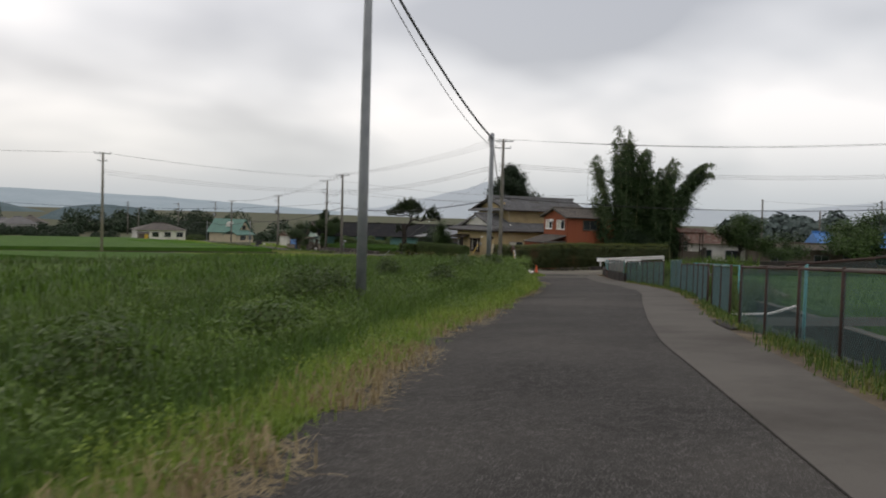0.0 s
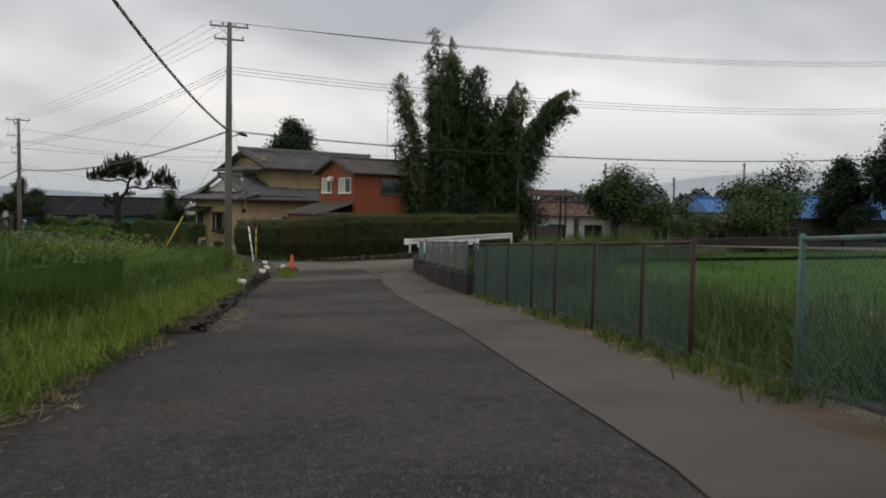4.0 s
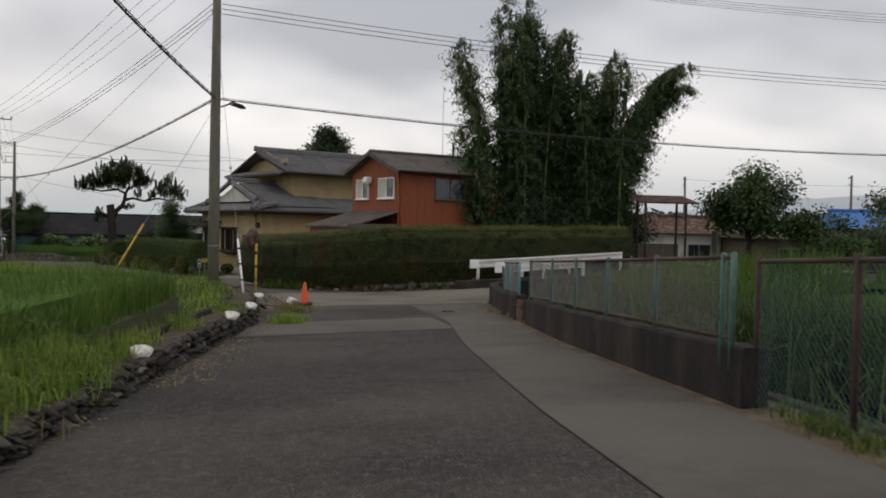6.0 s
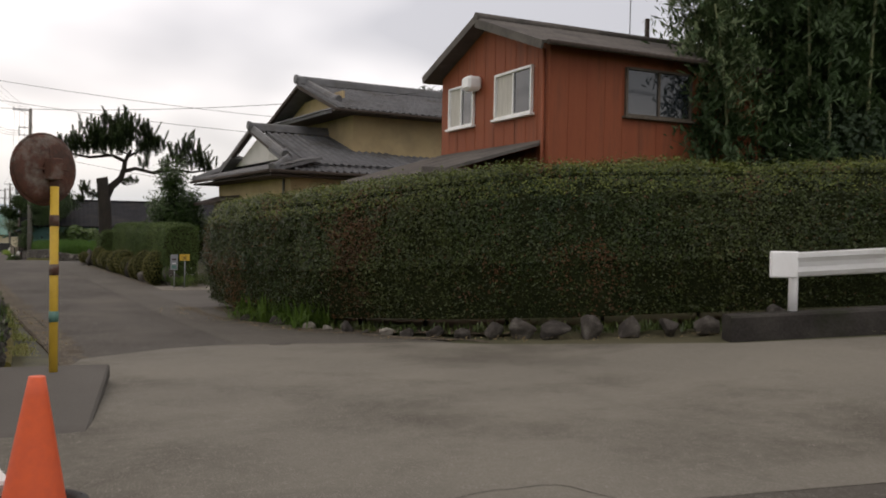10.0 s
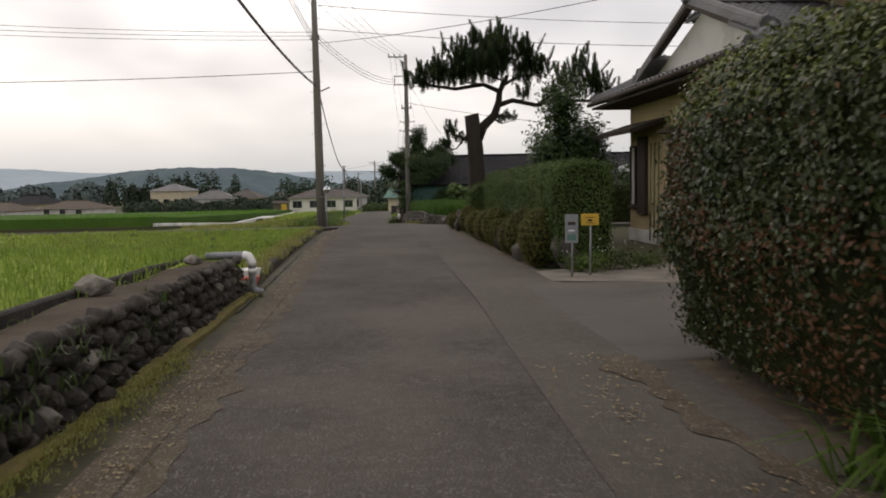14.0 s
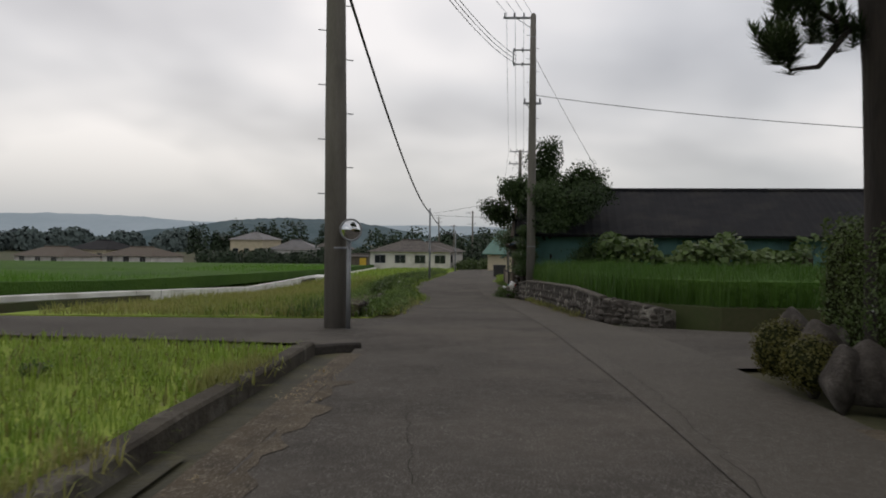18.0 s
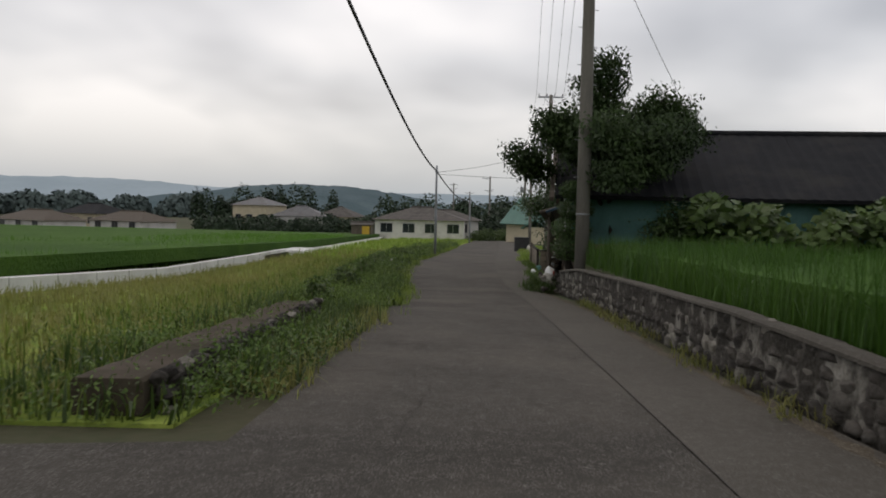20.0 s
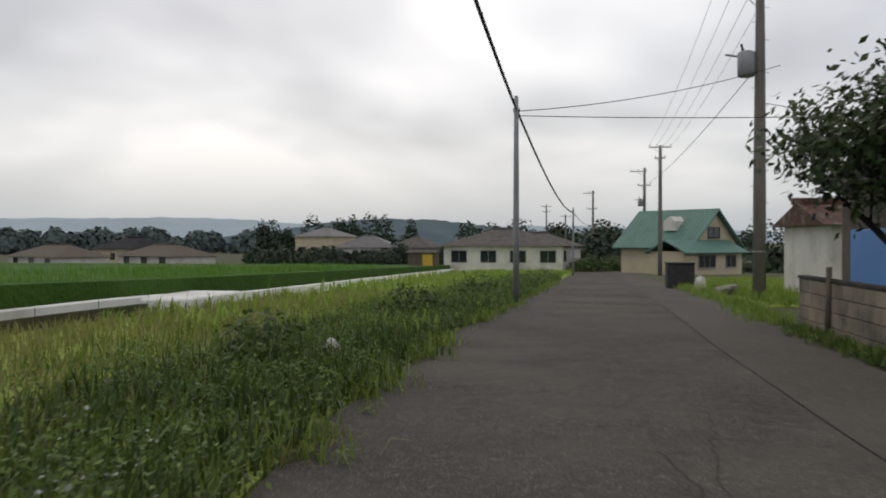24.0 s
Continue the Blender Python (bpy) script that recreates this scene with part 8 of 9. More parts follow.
for x, y, s in ((45.4, 158.5, .6), (45.9, 157.4, .8), (45.5, 156.2, .5), (46.3, 158.6, .9)):
    garden_rock(x, y, gz(y), s, s * .8, s * .5, 50, 2, "pale lump of rubble at the roadside", ROCKS_PALE)
# pruned flower pots by the driveway
for x, y, m in ((48.9, 85.6, FIG_LEAF),):
    rounded_shrub(x, y, gz(y), .4, .38, RNG.uniform(.55, .95), "loose flowering shrub by the driveway", m, 420, .07)

# ---- grass, rice and weeds ----
def near(pts, line, lo, hi):
    d = dist_to(line, pts)
    return (d >= lo) & (d < hi)


def on(pts, z):
    return np.c_[pts, [z(y) for y in pts[:, 1]]]


def crop(name, outline, z, h, line, bands, material, label, category="grass", per=3, width=.007, lean=.3):
    """Blades over a field, thinning with distance from the lane."""
    got, hs, ws = [], [], []
    for lo, hi, dens, wf in bands:
        o = np.array(outline)
        ln = resample(line, 1.0)[:, :2]
        a, b = np.maximum(o.min(0), ln.min(0) - hi), np.minimum(o.max(0), ln.max(0) + hi)
        p = RNG.uniform(a, b, (int(dens * np.prod(b - a)), 2))
        p = p[inside(p, outline)]
        p = p[near(p, line, lo, hi)] if len(p) else p
        if len(p):
            got.append(p); hs.append(np.full(len(p), h)); ws.append(np.full(len(p), width * wf))
    p, w = np.concatenate(got), np.concatenate(ws)
    hh = np.concatenate(hs) * (1 + .35 * np.array([noise.noise(Vector((x * .35, y * .35, 5))) for x, y in p]))
    return blades(name, on(p, z), hh, np.repeat(w, per), material, per, lean, label, category)


crop("tall_grass", FIELD_A, zA, .42, L1[1:11], ((0, 2.2, 70, 1.0), (2.2, 7, 24, 1.6), (7, 16, 6, 3)), GRASS_DEEP, "tall lush green grass beside the lane", lean=.75)
crop("tall_grass", FIELD_A, zA, .42, L1[1:11], ((0, 9, 14, 2.2), (9, 24, 2.5, 4)), WEED, "darker weeds among the grass", lean=.6)
crop("rice_plants", FIELD_B, zB, .6, KERB_B, ((0, 5, 75, 1.0), (5, 12, 20, 2.0), (12, 24, 5, 4)), GRASS_DEEP, "deep green young rice plants", "rice", lean=.25)
crop("short_grass", FIELD_C, zC, .17, WALL_L[:3] + [(39.5, 64)], ((0, 6, 70, 1), (6, 14, 14, 2)), GRASS_LIME, "short mown grass at the junction", lean=.9)
crop("short_grass", FIELD_C, zC, .26, WALL_L[:3] + [(39.5, 64)], ((0, 9, 26, 1.5),), WEED, "darker weeds among the mown grass at the junction", lean=.8)
crop("short_grass", FIELD_D, zD, .17, WALL_L[3:], ((0, 5, 90, 1), (5, 14, 22, 2)), GRASS_LIME, "bright short grass behind the stone wall", lean=.85)
crop("short_grass", FIELD_D2, zD2, .16, G_L[3:], ((0, 3.5, 110, 1), (3.5, 10, 34, 1.6), (10, 22, 6, 3)), GRASS_LIME, "mown fallow grass along the gutter", lean=.85)
crop("short_grass", FIELD_D2, zD2, .13, G_L[3:], ((0, 9, 18, 1.4), (9, 20, 5, 3)), GRASS_DRY, "yellowing mown grass", lean=.6)
crop("verge_weeds", FIELD_E, zE, .27, JL[8:14], ((0, 2.4, 75, 1.1), (2.4, 4, 22, 1.6)), GRASS, "rank green weeds along the lane edge", lean=.85)
crop("verge_weeds", FIELD_E, zE, .32, JL[8:16], ((0, 2.2, 40, 1.8),), WEED, "dark leafy weeds along the lane edge", lean=.7)
crop("verge_grass", FIELD_E, zE, .24, JL[8:15], ((1.4, 7.5, 40, 1.4),), GRASS_DRY, "yellowing fallow grass in the verge plot", lean=.85)
crop("verge_grass", FIELD_E, zE, .35, JL[14:], ((0, 9, 4, 4),), GRASS, "weeds along the far lane", lean=.5)
crop("rice_plants", FIELD_G, zG, .66, [(46.2, 107.4), (45.2, 112), (45.12, 125.2)], ((0, 3, 85, 1), (3, 9, 22, 2), (9, 20, 5, 4)), RICE_DEEP, "tall green rice above the stone wall", "rice", lean=.22)
crop("rice_plants", shrink(FIELD_F, .7), zF, .62, [(32.4, 110), (32.6, 117), (33, 147), (32, 170)], ((0, 3, 30, 2), (3, 10, 6, 3.5)), RICE, "dense rice behind the retaining wall", "rice", lean=.22)
crop("rice_plants", FIELD_H, zH, .5, [tuple(q) for q in offset(R1, 3.0)[1:]], ((0, 4, 30, 1.5), (4, 12, 9, 2.5), (12, 26, 2, 5)), RICE_DEEP, "green rice beyond the fence", "rice", lean=.22)


def tufts(name, line, z, h, dens, spread, material, label, width=.007, per=6, lean=.6, gaps=-.15):
    p = resample(line, .02)[:, :2]
    n = int(dens * np.linalg.norm(np.diff(p, axis=0), axis=1).sum())
    q = p[RNG.integers(len(p), size=n)] + RNG.normal(0, spread, (n, 2))
    keep = np.array([noise.noise(Vector((x * .6, y * .6, 9))) > gaps for x, y in q])
    q = q[keep]
    return blades(name, np.c_[q, [z(x, y) for x, y in q]], h, width, material, per, lean, label)


tufts("fence_weeds", offset(R1, .3)[2:11], gxy, .1, 20, .1, GRASS_DRY, "dry grass tufts along the foot of the fence")
tufts("fence_weeds", offset(R1, .4)[2:11], gxy, .17, 30, .14, GRASS_DEEP, "green tufts along the foot of the fence")
tufts("straw_litter", offset(L1, -.25)[1:11], gxy, .22, 70, .2, STRAW, "cut straw lying along the lane edge", lean=6)
for d, h, m, wide in ((.25, .26, GRASS, .007), (.55, .32, GRASS, .007), (.85, .38, GRASS_DEEP, .008), (1.15, .42, GRASS_DEEP, .008)):
    tufts("bank_grass", offset(L1, -d)[1:11], lambda x, y: gz(y) - .03 + (up(y) - gz(y)) * (d / 1.5) ** .7, h, 85, .17, m, "fresh grass hanging over the lane edge" if d < .7 else "grass on the bank", lean=.9, width=wide, gaps=-2)
tufts("bank_grass", offset(KERB_B, -.5), lambda x, y: gz(y) + .25, .3, 40, .15, GRASS, "grass on the kerb step", lean=.7)
tufts("gutter_weeds", G_L[1:4], lambda x, y: gz(y) - .02, .06, 12, .07, GRASS_DRY, "small weeds in the gutter")
tufts("wall_weeds", offset(WALL_L[2:], -.0), lambda x, y: gz(y) + RNG.uniform(.15, .5), .12, 8, .05, WEED, "small plants in the wall joints", lean=.9, per=8)
tufts("wall_weeds", [(44.9, 109), (44.85, 113), (44.75, 123)], lambda x, y: gz(y) + RNG.uniform(0, .04), .14, 12, .07, GRASS_DRY, "dry weeds at the wall foot", lean=.8)
tufts("wall_weeds", [(44.2, 129), (44.55, 135), (44.8, 139.5), (44.8, 144)], lambda x, y: gz(y), .2, 40, .15, HERB, "low weeds along the shed and block wall", lean=.8, width=.012)
tufts("heap_weeds", [(44.3, 126.8), (44.2, 128.6)], lambda x, y: gz(y) - .02, .4, 70, .14, WEED, "weeds on the heap by the teal house", lean=.7, width=.012)
tufts("hedge_foot_plants", offset(HB, .02)[1:4], gxy, .5, 42, .14, GRASS_DEEP, "arching strap-leaved plants at the hedge foot", width=.02, per=9, lean=.9)
tufts("hedge_foot_plants", offset(HB, .0)[2:], gxy, .16, 26, .1, HEDGE_LEAF, "small plants between the edging stones", width=.014, per=6, lean=.8)
tufts("corner_weeds", [(38.6, 57.4), (39.6, 59.6)], gxy, .2, 60, .22, GRASS_DRY, "dry grass in the corner litter")
tufts("litter", [(44.0, 56.0), (43.2, 55.0), (41.7, 52.4)], lambda x, y: gxy(x, y) + .02, .12, 60, .12, STRAW, "dry leaves swept against the parapet", lean=4, width=.012)
tufts("litter", offset(HB, .75), lambda x, y: gxy(x, y) + .02, .04, 18, .16, STRAW, "dry fallen leaves along the hedge foot", lean=6, width=.009, per=3)
tufts("litter", offset(G_L, .35)[1:], lambda x, y: gz(y) + .015, .035, 16, .07, STRAW, "dry litter along the gutter lip", lean=6, width=.009, per=3)
tufts("parapet_growth", [(39.6, 42.8), (44.3, 49.6), (47, 53.5)], lambda x, y: gxy(x, y) - .5, 1.15, 170, .75, WEED, "tall weeds behind the parapet fence", width=.02, per=7, lean=.4)
tufts("parapet_growth", [(45.5, 51), (50, 54), (56, 54)], lambda x, y: gxy(x, y) - .2, 1.3, 60, 1.4, GRASS_DEEP, "tall weeds on the far bank", width=.022, per=7, lean=.45)
tufts("channel_growth", [(27.6, 26.2), (32.6, 33.2), (37.5, 40.1)], lambda x, y: gxy(x, y) - 1.3, 1.7, 190, .9, WEED, "weeds in the water channel", width=.02, per=7, lean=.5)


def herbs(name, line, lo, hi, z, dens, h, leaf, material, label, patch=.5):
    """Broad-leaved weeds in clumps, between two distances to the left of a line."""
    p = resample(line, .1)[:, :2]
    q = offset(p, -1.0) - p
    n = int(dens * np.linalg.norm(np.diff(p, axis=0), axis=1).sum() * (hi - lo))
    i = RNG.integers(len(p), size=n)
    a = p[i] + q[i] * RNG.uniform(lo, hi, (n, 1))
    a = a[np.array([noise.noise(Vector((x * .55, y * .55, 21))) + .35 * noise.noise(Vector((x * 1.9, y * 1.9, 4))) > patch - .5 for x, y in a])]
    C, N = [], []
    for x, y in a:
        m = 20
        hh = h * RNG.uniform(.5, 1.25)
        d = RNG.normal(0, .38 * hh, (m, 2))
        C.append(np.c_[x + d[:, 0], y + d[:, 1], z(x, y) + hh * RNG.uniform(.25, 1, m)])
        N.append(np.c_[d * 2, np.full(m, .8)])
    ob = leaves(name, np.concatenate(C), np.concatenate(N), leaf, material, aspect=.5, jitter=.5, droop=.3)
    return tagged(ob, label, "weeds", kind="stuff")


def bush_weed(x, y, z, r, h, label, m=WEED, n=420, leaf=.1):
    e = thing("weed_clump", x, y, z, 0, label, "weed", "weed clumps in the verge")
    d = RNG.normal(0, 1, (n, 3))
    d /= np.linalg.norm(d, axis=1)[:, None]
    C = d * np.array([r, r, h * .5]) * (.45 + .6 * RNG.random((n, 1))) + [0, 0, h * .5]
    leaves("leaves", C, d + [0, 0, .6], leaf, m, e, jitter=.6, droop=.3)
    for k in range(5):
        a = k * 1.25
        part("stem", tube([(0, 0, -.1), (math.cos(a) * r * .5, math.sin(a) * r * .5, h * .75)], .01, 5), CULM, e)


for x, y, r, h in ((1.3, 8.2, .5, .8), (6.4, 17.4, .45, .9), (7.4, 18.3, .45, .8), (12.4, 22.4, .35, .7), (16.9, 29.2, .4, .8), (4.2, 12.2, .4, .6), (12.6, 26.8, .35, .7), (19.6, 31.5, .4, .7)):
    bush_weed(x - .5, y + .4, zA(y) - .05, r * 1.3, h * 1.2, "dark leafy weed clump at the field edge", n=1000, leaf=.085)
for x, y, r, h in ((40.0, 119, .3, .6), (39.7, 124, .35, .7), (39.2, 131, .4, .8), (38.8, 138, .45, .7), (38.9, 145, .6, .7), (39.3, 151, .7, .8), (39.9, 160, .8, .7), (40.3, 170, .9, .7)):
    bush_weed(x - .3, y, gz(y) - .02, r, h, "leafy weed clump beside the lane", leaf=.09)
WHITE_PETAL = leafy("white_petals", (.7, .7, .68), (.6, .6, .58), .1)
for x, y, z in ((39.9, 91.0, gz(91) + .25), (39.6, 133, gz(133) + .4), (46.4, 99.0, gz(99) + .8), (46.3, 96.0, gz(96) + .6)):
    n = 60
    ob = leaves("white_flowers", np.c_[x + RNG.normal(0, .3, n), y + RNG.normal(0, .5, n), z + RNG.normal(0, .08, n)], np.tile([0, 0, 1.0], (n, 1)), .026, WHITE_PETAL)
    tagged(ob, "small white wild flowers", "flowers", kind="stuff")
bush_weed(39.9, 91.0, gz(91), .4, .4, "leafy clump with white flowers in the mown plot", GRASS, 500, .06)

herbs("edge_herbs", L1[1:10], .15, 2.6, lambda x, y: max(zA(y), gz(y) - .45), 24, .4, .05, HERB, "broad-leaved weeds tangled in the grass at the lane edge", .42)
herbs("edge_herbs", L1[1:10], 1.5, 7, lambda x, y: zA(y) + .1, 9, .4, .075, HERB, "patches of broad-leaved weeds in the field", .55)
herbs("edge_herbs", L1[1:10], .1, .9, lambda x, y: gz(y) - .02, 18, .2, .042, GRASS, "pale fresh leaves over the lane edge", .5)
herbs("verge_herbs", JL[8:16], .05, 2.4, lambda x, y: gz(y) - .02, 34, .34, .045, HERB, "broad-leaved weeds crowding the verge", .4)
herbs("verge_herbs", JL[8:16], .0, 1.0, lambda x, y: gz(y) - .02, 26, .26, .036, WEED, "dark small-leaved weeds at the lane edge", .45)
herbs("plot_herbs", [(39.3, 56.5), (39.6, 60), (40.2, 65)], 1.2, 3.6, lambda x, y: zC(y), 22, .2, .035, HERB, "low weeds in the corner plot", .4)
herbs("plot_herbs", [(40.5, 82), (40.5, 101)], .3, 6, lambda x, y: zD2(y), 9, .16, .035, GRASS, "leafy clumps in the mown plot", .6)
tufts("straw_litter", offset(L1, .02)[1:6], gxy, .2, 60, .2, STRAW, "bleached cut straw matted on the lane edge", lean=6, width=.006)
tufts("litter", offset(KERB_B, .32), lambda x, y: gxy(x, y) + .02, .05, 40, .16, STRAW, "dry leaves below the stone kerb", lean=6, width=.009, per=3)
tufts("corner_weeds", [(36.9, 54.6), (37.5, 55.6)], gxy, .22, 120, .16, GRASS_LIME, "bright grass tuft at the kerb", lean=.8)

for x, y, r, h in ((46.25, 82.45, .3, .4), (46.6, 82.75, .35, .5), (47.0, 82.95, .35, .38), (47.45, 83.2, .3, .3), (46.0, 82.6, .25, .35)):
    bush_weed(x, y, gz(y), r, h, "loose leafy flower clump in the bed beside the signs", (HERB, WEED)[x > 46.5], 420, .05)
n = 50
tagged(leaves("white_flowers", np.c_[46.6 + RNG.normal(0, .4, n), 82.7 + RNG.normal(0, .2, n), gz(82) + .38 + RNG.normal(0, .08, n)], np.tile([0, -.4, 1.0], (n, 1)), .03, WHITE_PETAL), "small white garden flowers", "flowers", kind="stuff")
for k in range(4):
    bush_weed(45.55 + .35 * k, 139.1 + .15 * k, gz(139), .45, .95 - .1 * k, "leafy hydrangea bush between wall and pillar", HERB, 700, .1)

# ragged growth that hides the edge of the second lane
VERGE = [(41.0, 118.5), (40.85, 121), (40.25, 129), (39.6, 136), (39.5, 142), (39.8, 150), (40.4, 170)]
tufts("lane_edge_weeds", VERGE, lambda x, y: gz(y) - .02, .22, 46, .16, GRASS, "ragged grass creeping over the lane edge", lean=.8, per=7)
tufts("lane_edge_weeds", offset(VERGE, -.3), lambda x, y: gz(y) - .02, .3, 30, .2, WEED, "dark weeds at the lane edge", lean=.8, per=7, width=.012)
tufts("lane_edge_weeds", offset(VERGE, .05), lambda x, y: gz(y), .12, 26, .07, GRASS_DRY, "dry grass on the lane edge", lean=1.0, per=5)
tufts("ditch_weeds", [(40.85, 109.6), (40.75, 113), (40.75, 118)], lambda x, y: gz(y) - .03, .25, 60, .16, GRASS_DRY, "dry weeds in the verge ditch", lean=.9, per=6)
tufts("ditch_weeds", [(40.7, 109.6), (40.6, 113), (40.6, 118.4)], lambda x, y: gz(y) - .03, .35, 34, .16, WEED, "green weeds in the verge ditch", lean=.9, per=7, width=.01)

tufts("moss_tufts", [(40.7, 67), (40.86, 74), (40.82, 80.5)], lambda x, y: gz(y) + .03, .035, 70, .05, GRASS_DRY, "tiny moss and grass tufts on the shoulder", lean=.9, per=6, width=.005)
tufts("kerb_weeds", [(40.45, 82), (40.42, 90), (40.45, 101.8)], lambda x, y: gz(y) + .06, .2, 50, .1, GRASS_DRY, "browned grass fringe along the kerb", lean=.9, per=6)
for k in range(60):
    y = RNG.uniform(82, 101)
    bush_weed(RNG.uniform(34, 40), y, zD2(y) - .03, RNG.uniform(.1, .22), RNG.uniform(.12, .26), "low leafy clump in the mown plot", (GRASS, WEED, GRASS_DEEP)[k % 3], 90, .05) if k < 40 else None

PLOT = [(46.0, 151.5), (46.8, 176), (58, 178), (58, 152)]
tagged(fill("field_plot", PLOT, lambda y: gz(y) - .02, GRASS_SHEET, 1.0), "small green plot behind the bin", "field", kind="structure")
crop("plot_grass", PLOT, lambda y: gz(y) - .02, .3, JR[14:16], ((0, 5, 34, 2), (5, 13, 12, 3)), GRASS, "lush grass in the plot behind the bin", lean=.6)
tufts("lane_edge_weeds", [(44.75, 145), (45.15, 151), (45.75, 170)], lambda x, y: gz(y), .25, 40, .16, GRASS, "weeds along the lane edge", lean=.8, per=7)

# ---- the distance ----
def far_house(x, y, z, w, d, wall_h, roof_h, rz, wall, roof, label, hip=True, windows=2, over=.5):
    e = thing("far_house", x, y, z, rz, label, "house", "houses across the fields")
    part("wall", box(-w / 2, w / 2, -d / 2, d / 2, -.5, wall_h), wall, e)
    a, b = w / 2 + over, d / 2 + over
    bm = bmesh.new()
    hx = a - b if hip else a
    v = [bm.verts.new(q) for q in ((-a, -b, wall_h - .05), (a, -b, wall_h - .05), (a, b, wall_h - .05), (-a, b, wall_h - .05), (-max(hx, .3), 0, wall_h + roof_h), (max(hx, .3), 0, wall_h + roof_h))]
    for f in ((0, 1, 5, 4), (2, 3, 4, 5), (1, 2, 5), (3, 0, 4), (3, 2, 1, 0)):
        bm.faces.new([v[i] for i in f])
    bmesh.ops.recalc_face_normals(bm, faces=bm.faces)
    part("roof", bm, roof, e)
    part("ridge", box(-max(hx, .3) - .1, max(hx, .3) + .1, -.12, .12, wall_h + roof_h - .05, wall_h + roof_h + .16, .03), roof, e)
    for k in range(windows):
        u = -w / 2 + w * (k + .5) / windows - .7
        window(e, frame_m((u, -d / 2, wall_h * .35), (1, 0)), 1.5, 1.15, STEEL_POLE, None, 1, .05, False)
    return e


# the white house at the end of the lane, its yellow shed, and the green-roofed house
h = far_house(34.8, 214, gz(212), 11.0, 8.5, 2.5, 1.55, 0, PLASTER_WHITE, SLATE_SHEET, "low white house with a brown hipped tile roof", True, 4)
far_house(37.5, 223, gz(218), 9, 7, 2.6, 1.3, 0, PLASTER_WHITE, SLATE_SHEET, "white outbuilding with a brown roof", True, 2)
sh = far_house(29.2, 199.5, gz(199), 2.2, 2.2, 1.7, .2, 0, OLD_WOOD, SLATE_SHEET, "small grey shed with a yellow door beside the white house", False, 0, .15)
part("door", box(.1, .9, -1.16, -1.1, -.3, 1.5), YELLOW, sh, "yellow sheet door")
g = thing("far_house", 50.2, 207, gz(205), -45, "cream house with a steep green sheet roof and white dormer", "house", "houses across the fields")
part("wall", prism((-3.8, -2.9), (7.6, 0), (0, 5.8), -.5, 2.7, 5.3), CREAM, g)
for s_ in (1, -1):
    roof_plane("roof", (-4.3, -s_ * 3.6, 2.15), (8.6, 0, 0), (0, s_ * 3.62, 3.27), GREEN_ROOF, g, .12, .4, .03)
part("dormer", prism((.4, -2.3), (0, 1.6), (1.2, 0), 3.6, 4.4, 4.8), PLASTER_WHITE, g, "white dormer window")
window(g, frame_m((3.8, -.9, 3.0), (0, 1)), 1.6, .9, DARK_WOOD, None, 1)
part("annexe", prism((2.2, -6.2), (3.4, 0), (0, 7.4), -.5, 1.9), CREAM, g)
roof_plane("annexe_roof", (1.9, -6.6, 1.8), (0, 8.2, 0), (2.1, 0, 1.0), GREEN_ROOF, g, .1, .4, .03)
roof_plane("annexe_roof", (6.1, -6.6, 1.8), (0, 8.2, 0), (-2.1, 0, 1.0), GREEN_ROOF, g, .1, .4, .03)
window(g, frame_m((5.6, -4.5, .6), (0, 1)), 2.2, 1.0, STEEL_POLE, None, 2)
window(g, frame_m((5.6, -1.0, .6), (0, 1)), 1.4, 1.0, STEEL_POLE, None, 1)
# shed with a brown roof and a blue tarpaulin behind the block wall
far_house(49.6, 146.5, gz(146), 5.4, 4.6, 2.5, .7, 4, OLD_WOOD, SLATE_SHEET, "old timber shed with a rusty brown roof", False, 1, .4)
far_house(50.5, 156.5, gz(156), 5, 4, 2.1, .6, 4, PLASTER_WHITE, RUST, "white shed with a red-brown roof", False, 1, .3)
tagged(part("blue_tarpaulin", box(46.6, 46.66, 144.0, 147.6, gz(145), gz(145) + 1.6, .02), BLUE_ROOF), "faded blue tarpaulin hung along the shed", "tarpaulin")
# houses behind the wide rice field
for x, y, w, d, hh, rh, rz, wm, rm, lab in ((-27, 236, 14, 7, 2.0, 1.5, -32, PLASTER_WHITE, OLD_WOOD, "long low farm building with a tan roof"), (-15, 243, 13, 7, 2.0, 1.5, -30, PLASTER_WHITE, OLD_WOOD, "long low farm building with a tan roof"),
                                            (-44, 232, 9, 7, 3.4, 1.6, -30, PLASTER_WHITE, TILE, "white farmhouse with a dark tiled roof"), (-8, 297, 9, 8, 5.0, 1.8, -20, CREAM, TILE, "two-storey farmhouse with a dark tiled roof"),
                                            (2, 290, 10, 8, 2.6, 1.8, -10, CREAM, TILE, "farmhouse with a dark tiled roof"), (10, 300, 9, 8, 2.8, 2.2, -10, CREAM, SLATE_SHEET, "farmhouse with a brown roof"),
                                            (-70, 230, 10, 8, 3.0, 2.0, -40, PLASTER_WHITE, TILE, "farmhouse across the fields"), (-30, 262, 12, 8, 2.8, 1.8, -30, CREAM, DARK_ROOF, "farm shed with a dark roof")):
    far_house(x, y, -8.0, w, d, hh, rh, rz, wm, rm, lab, True, 3)
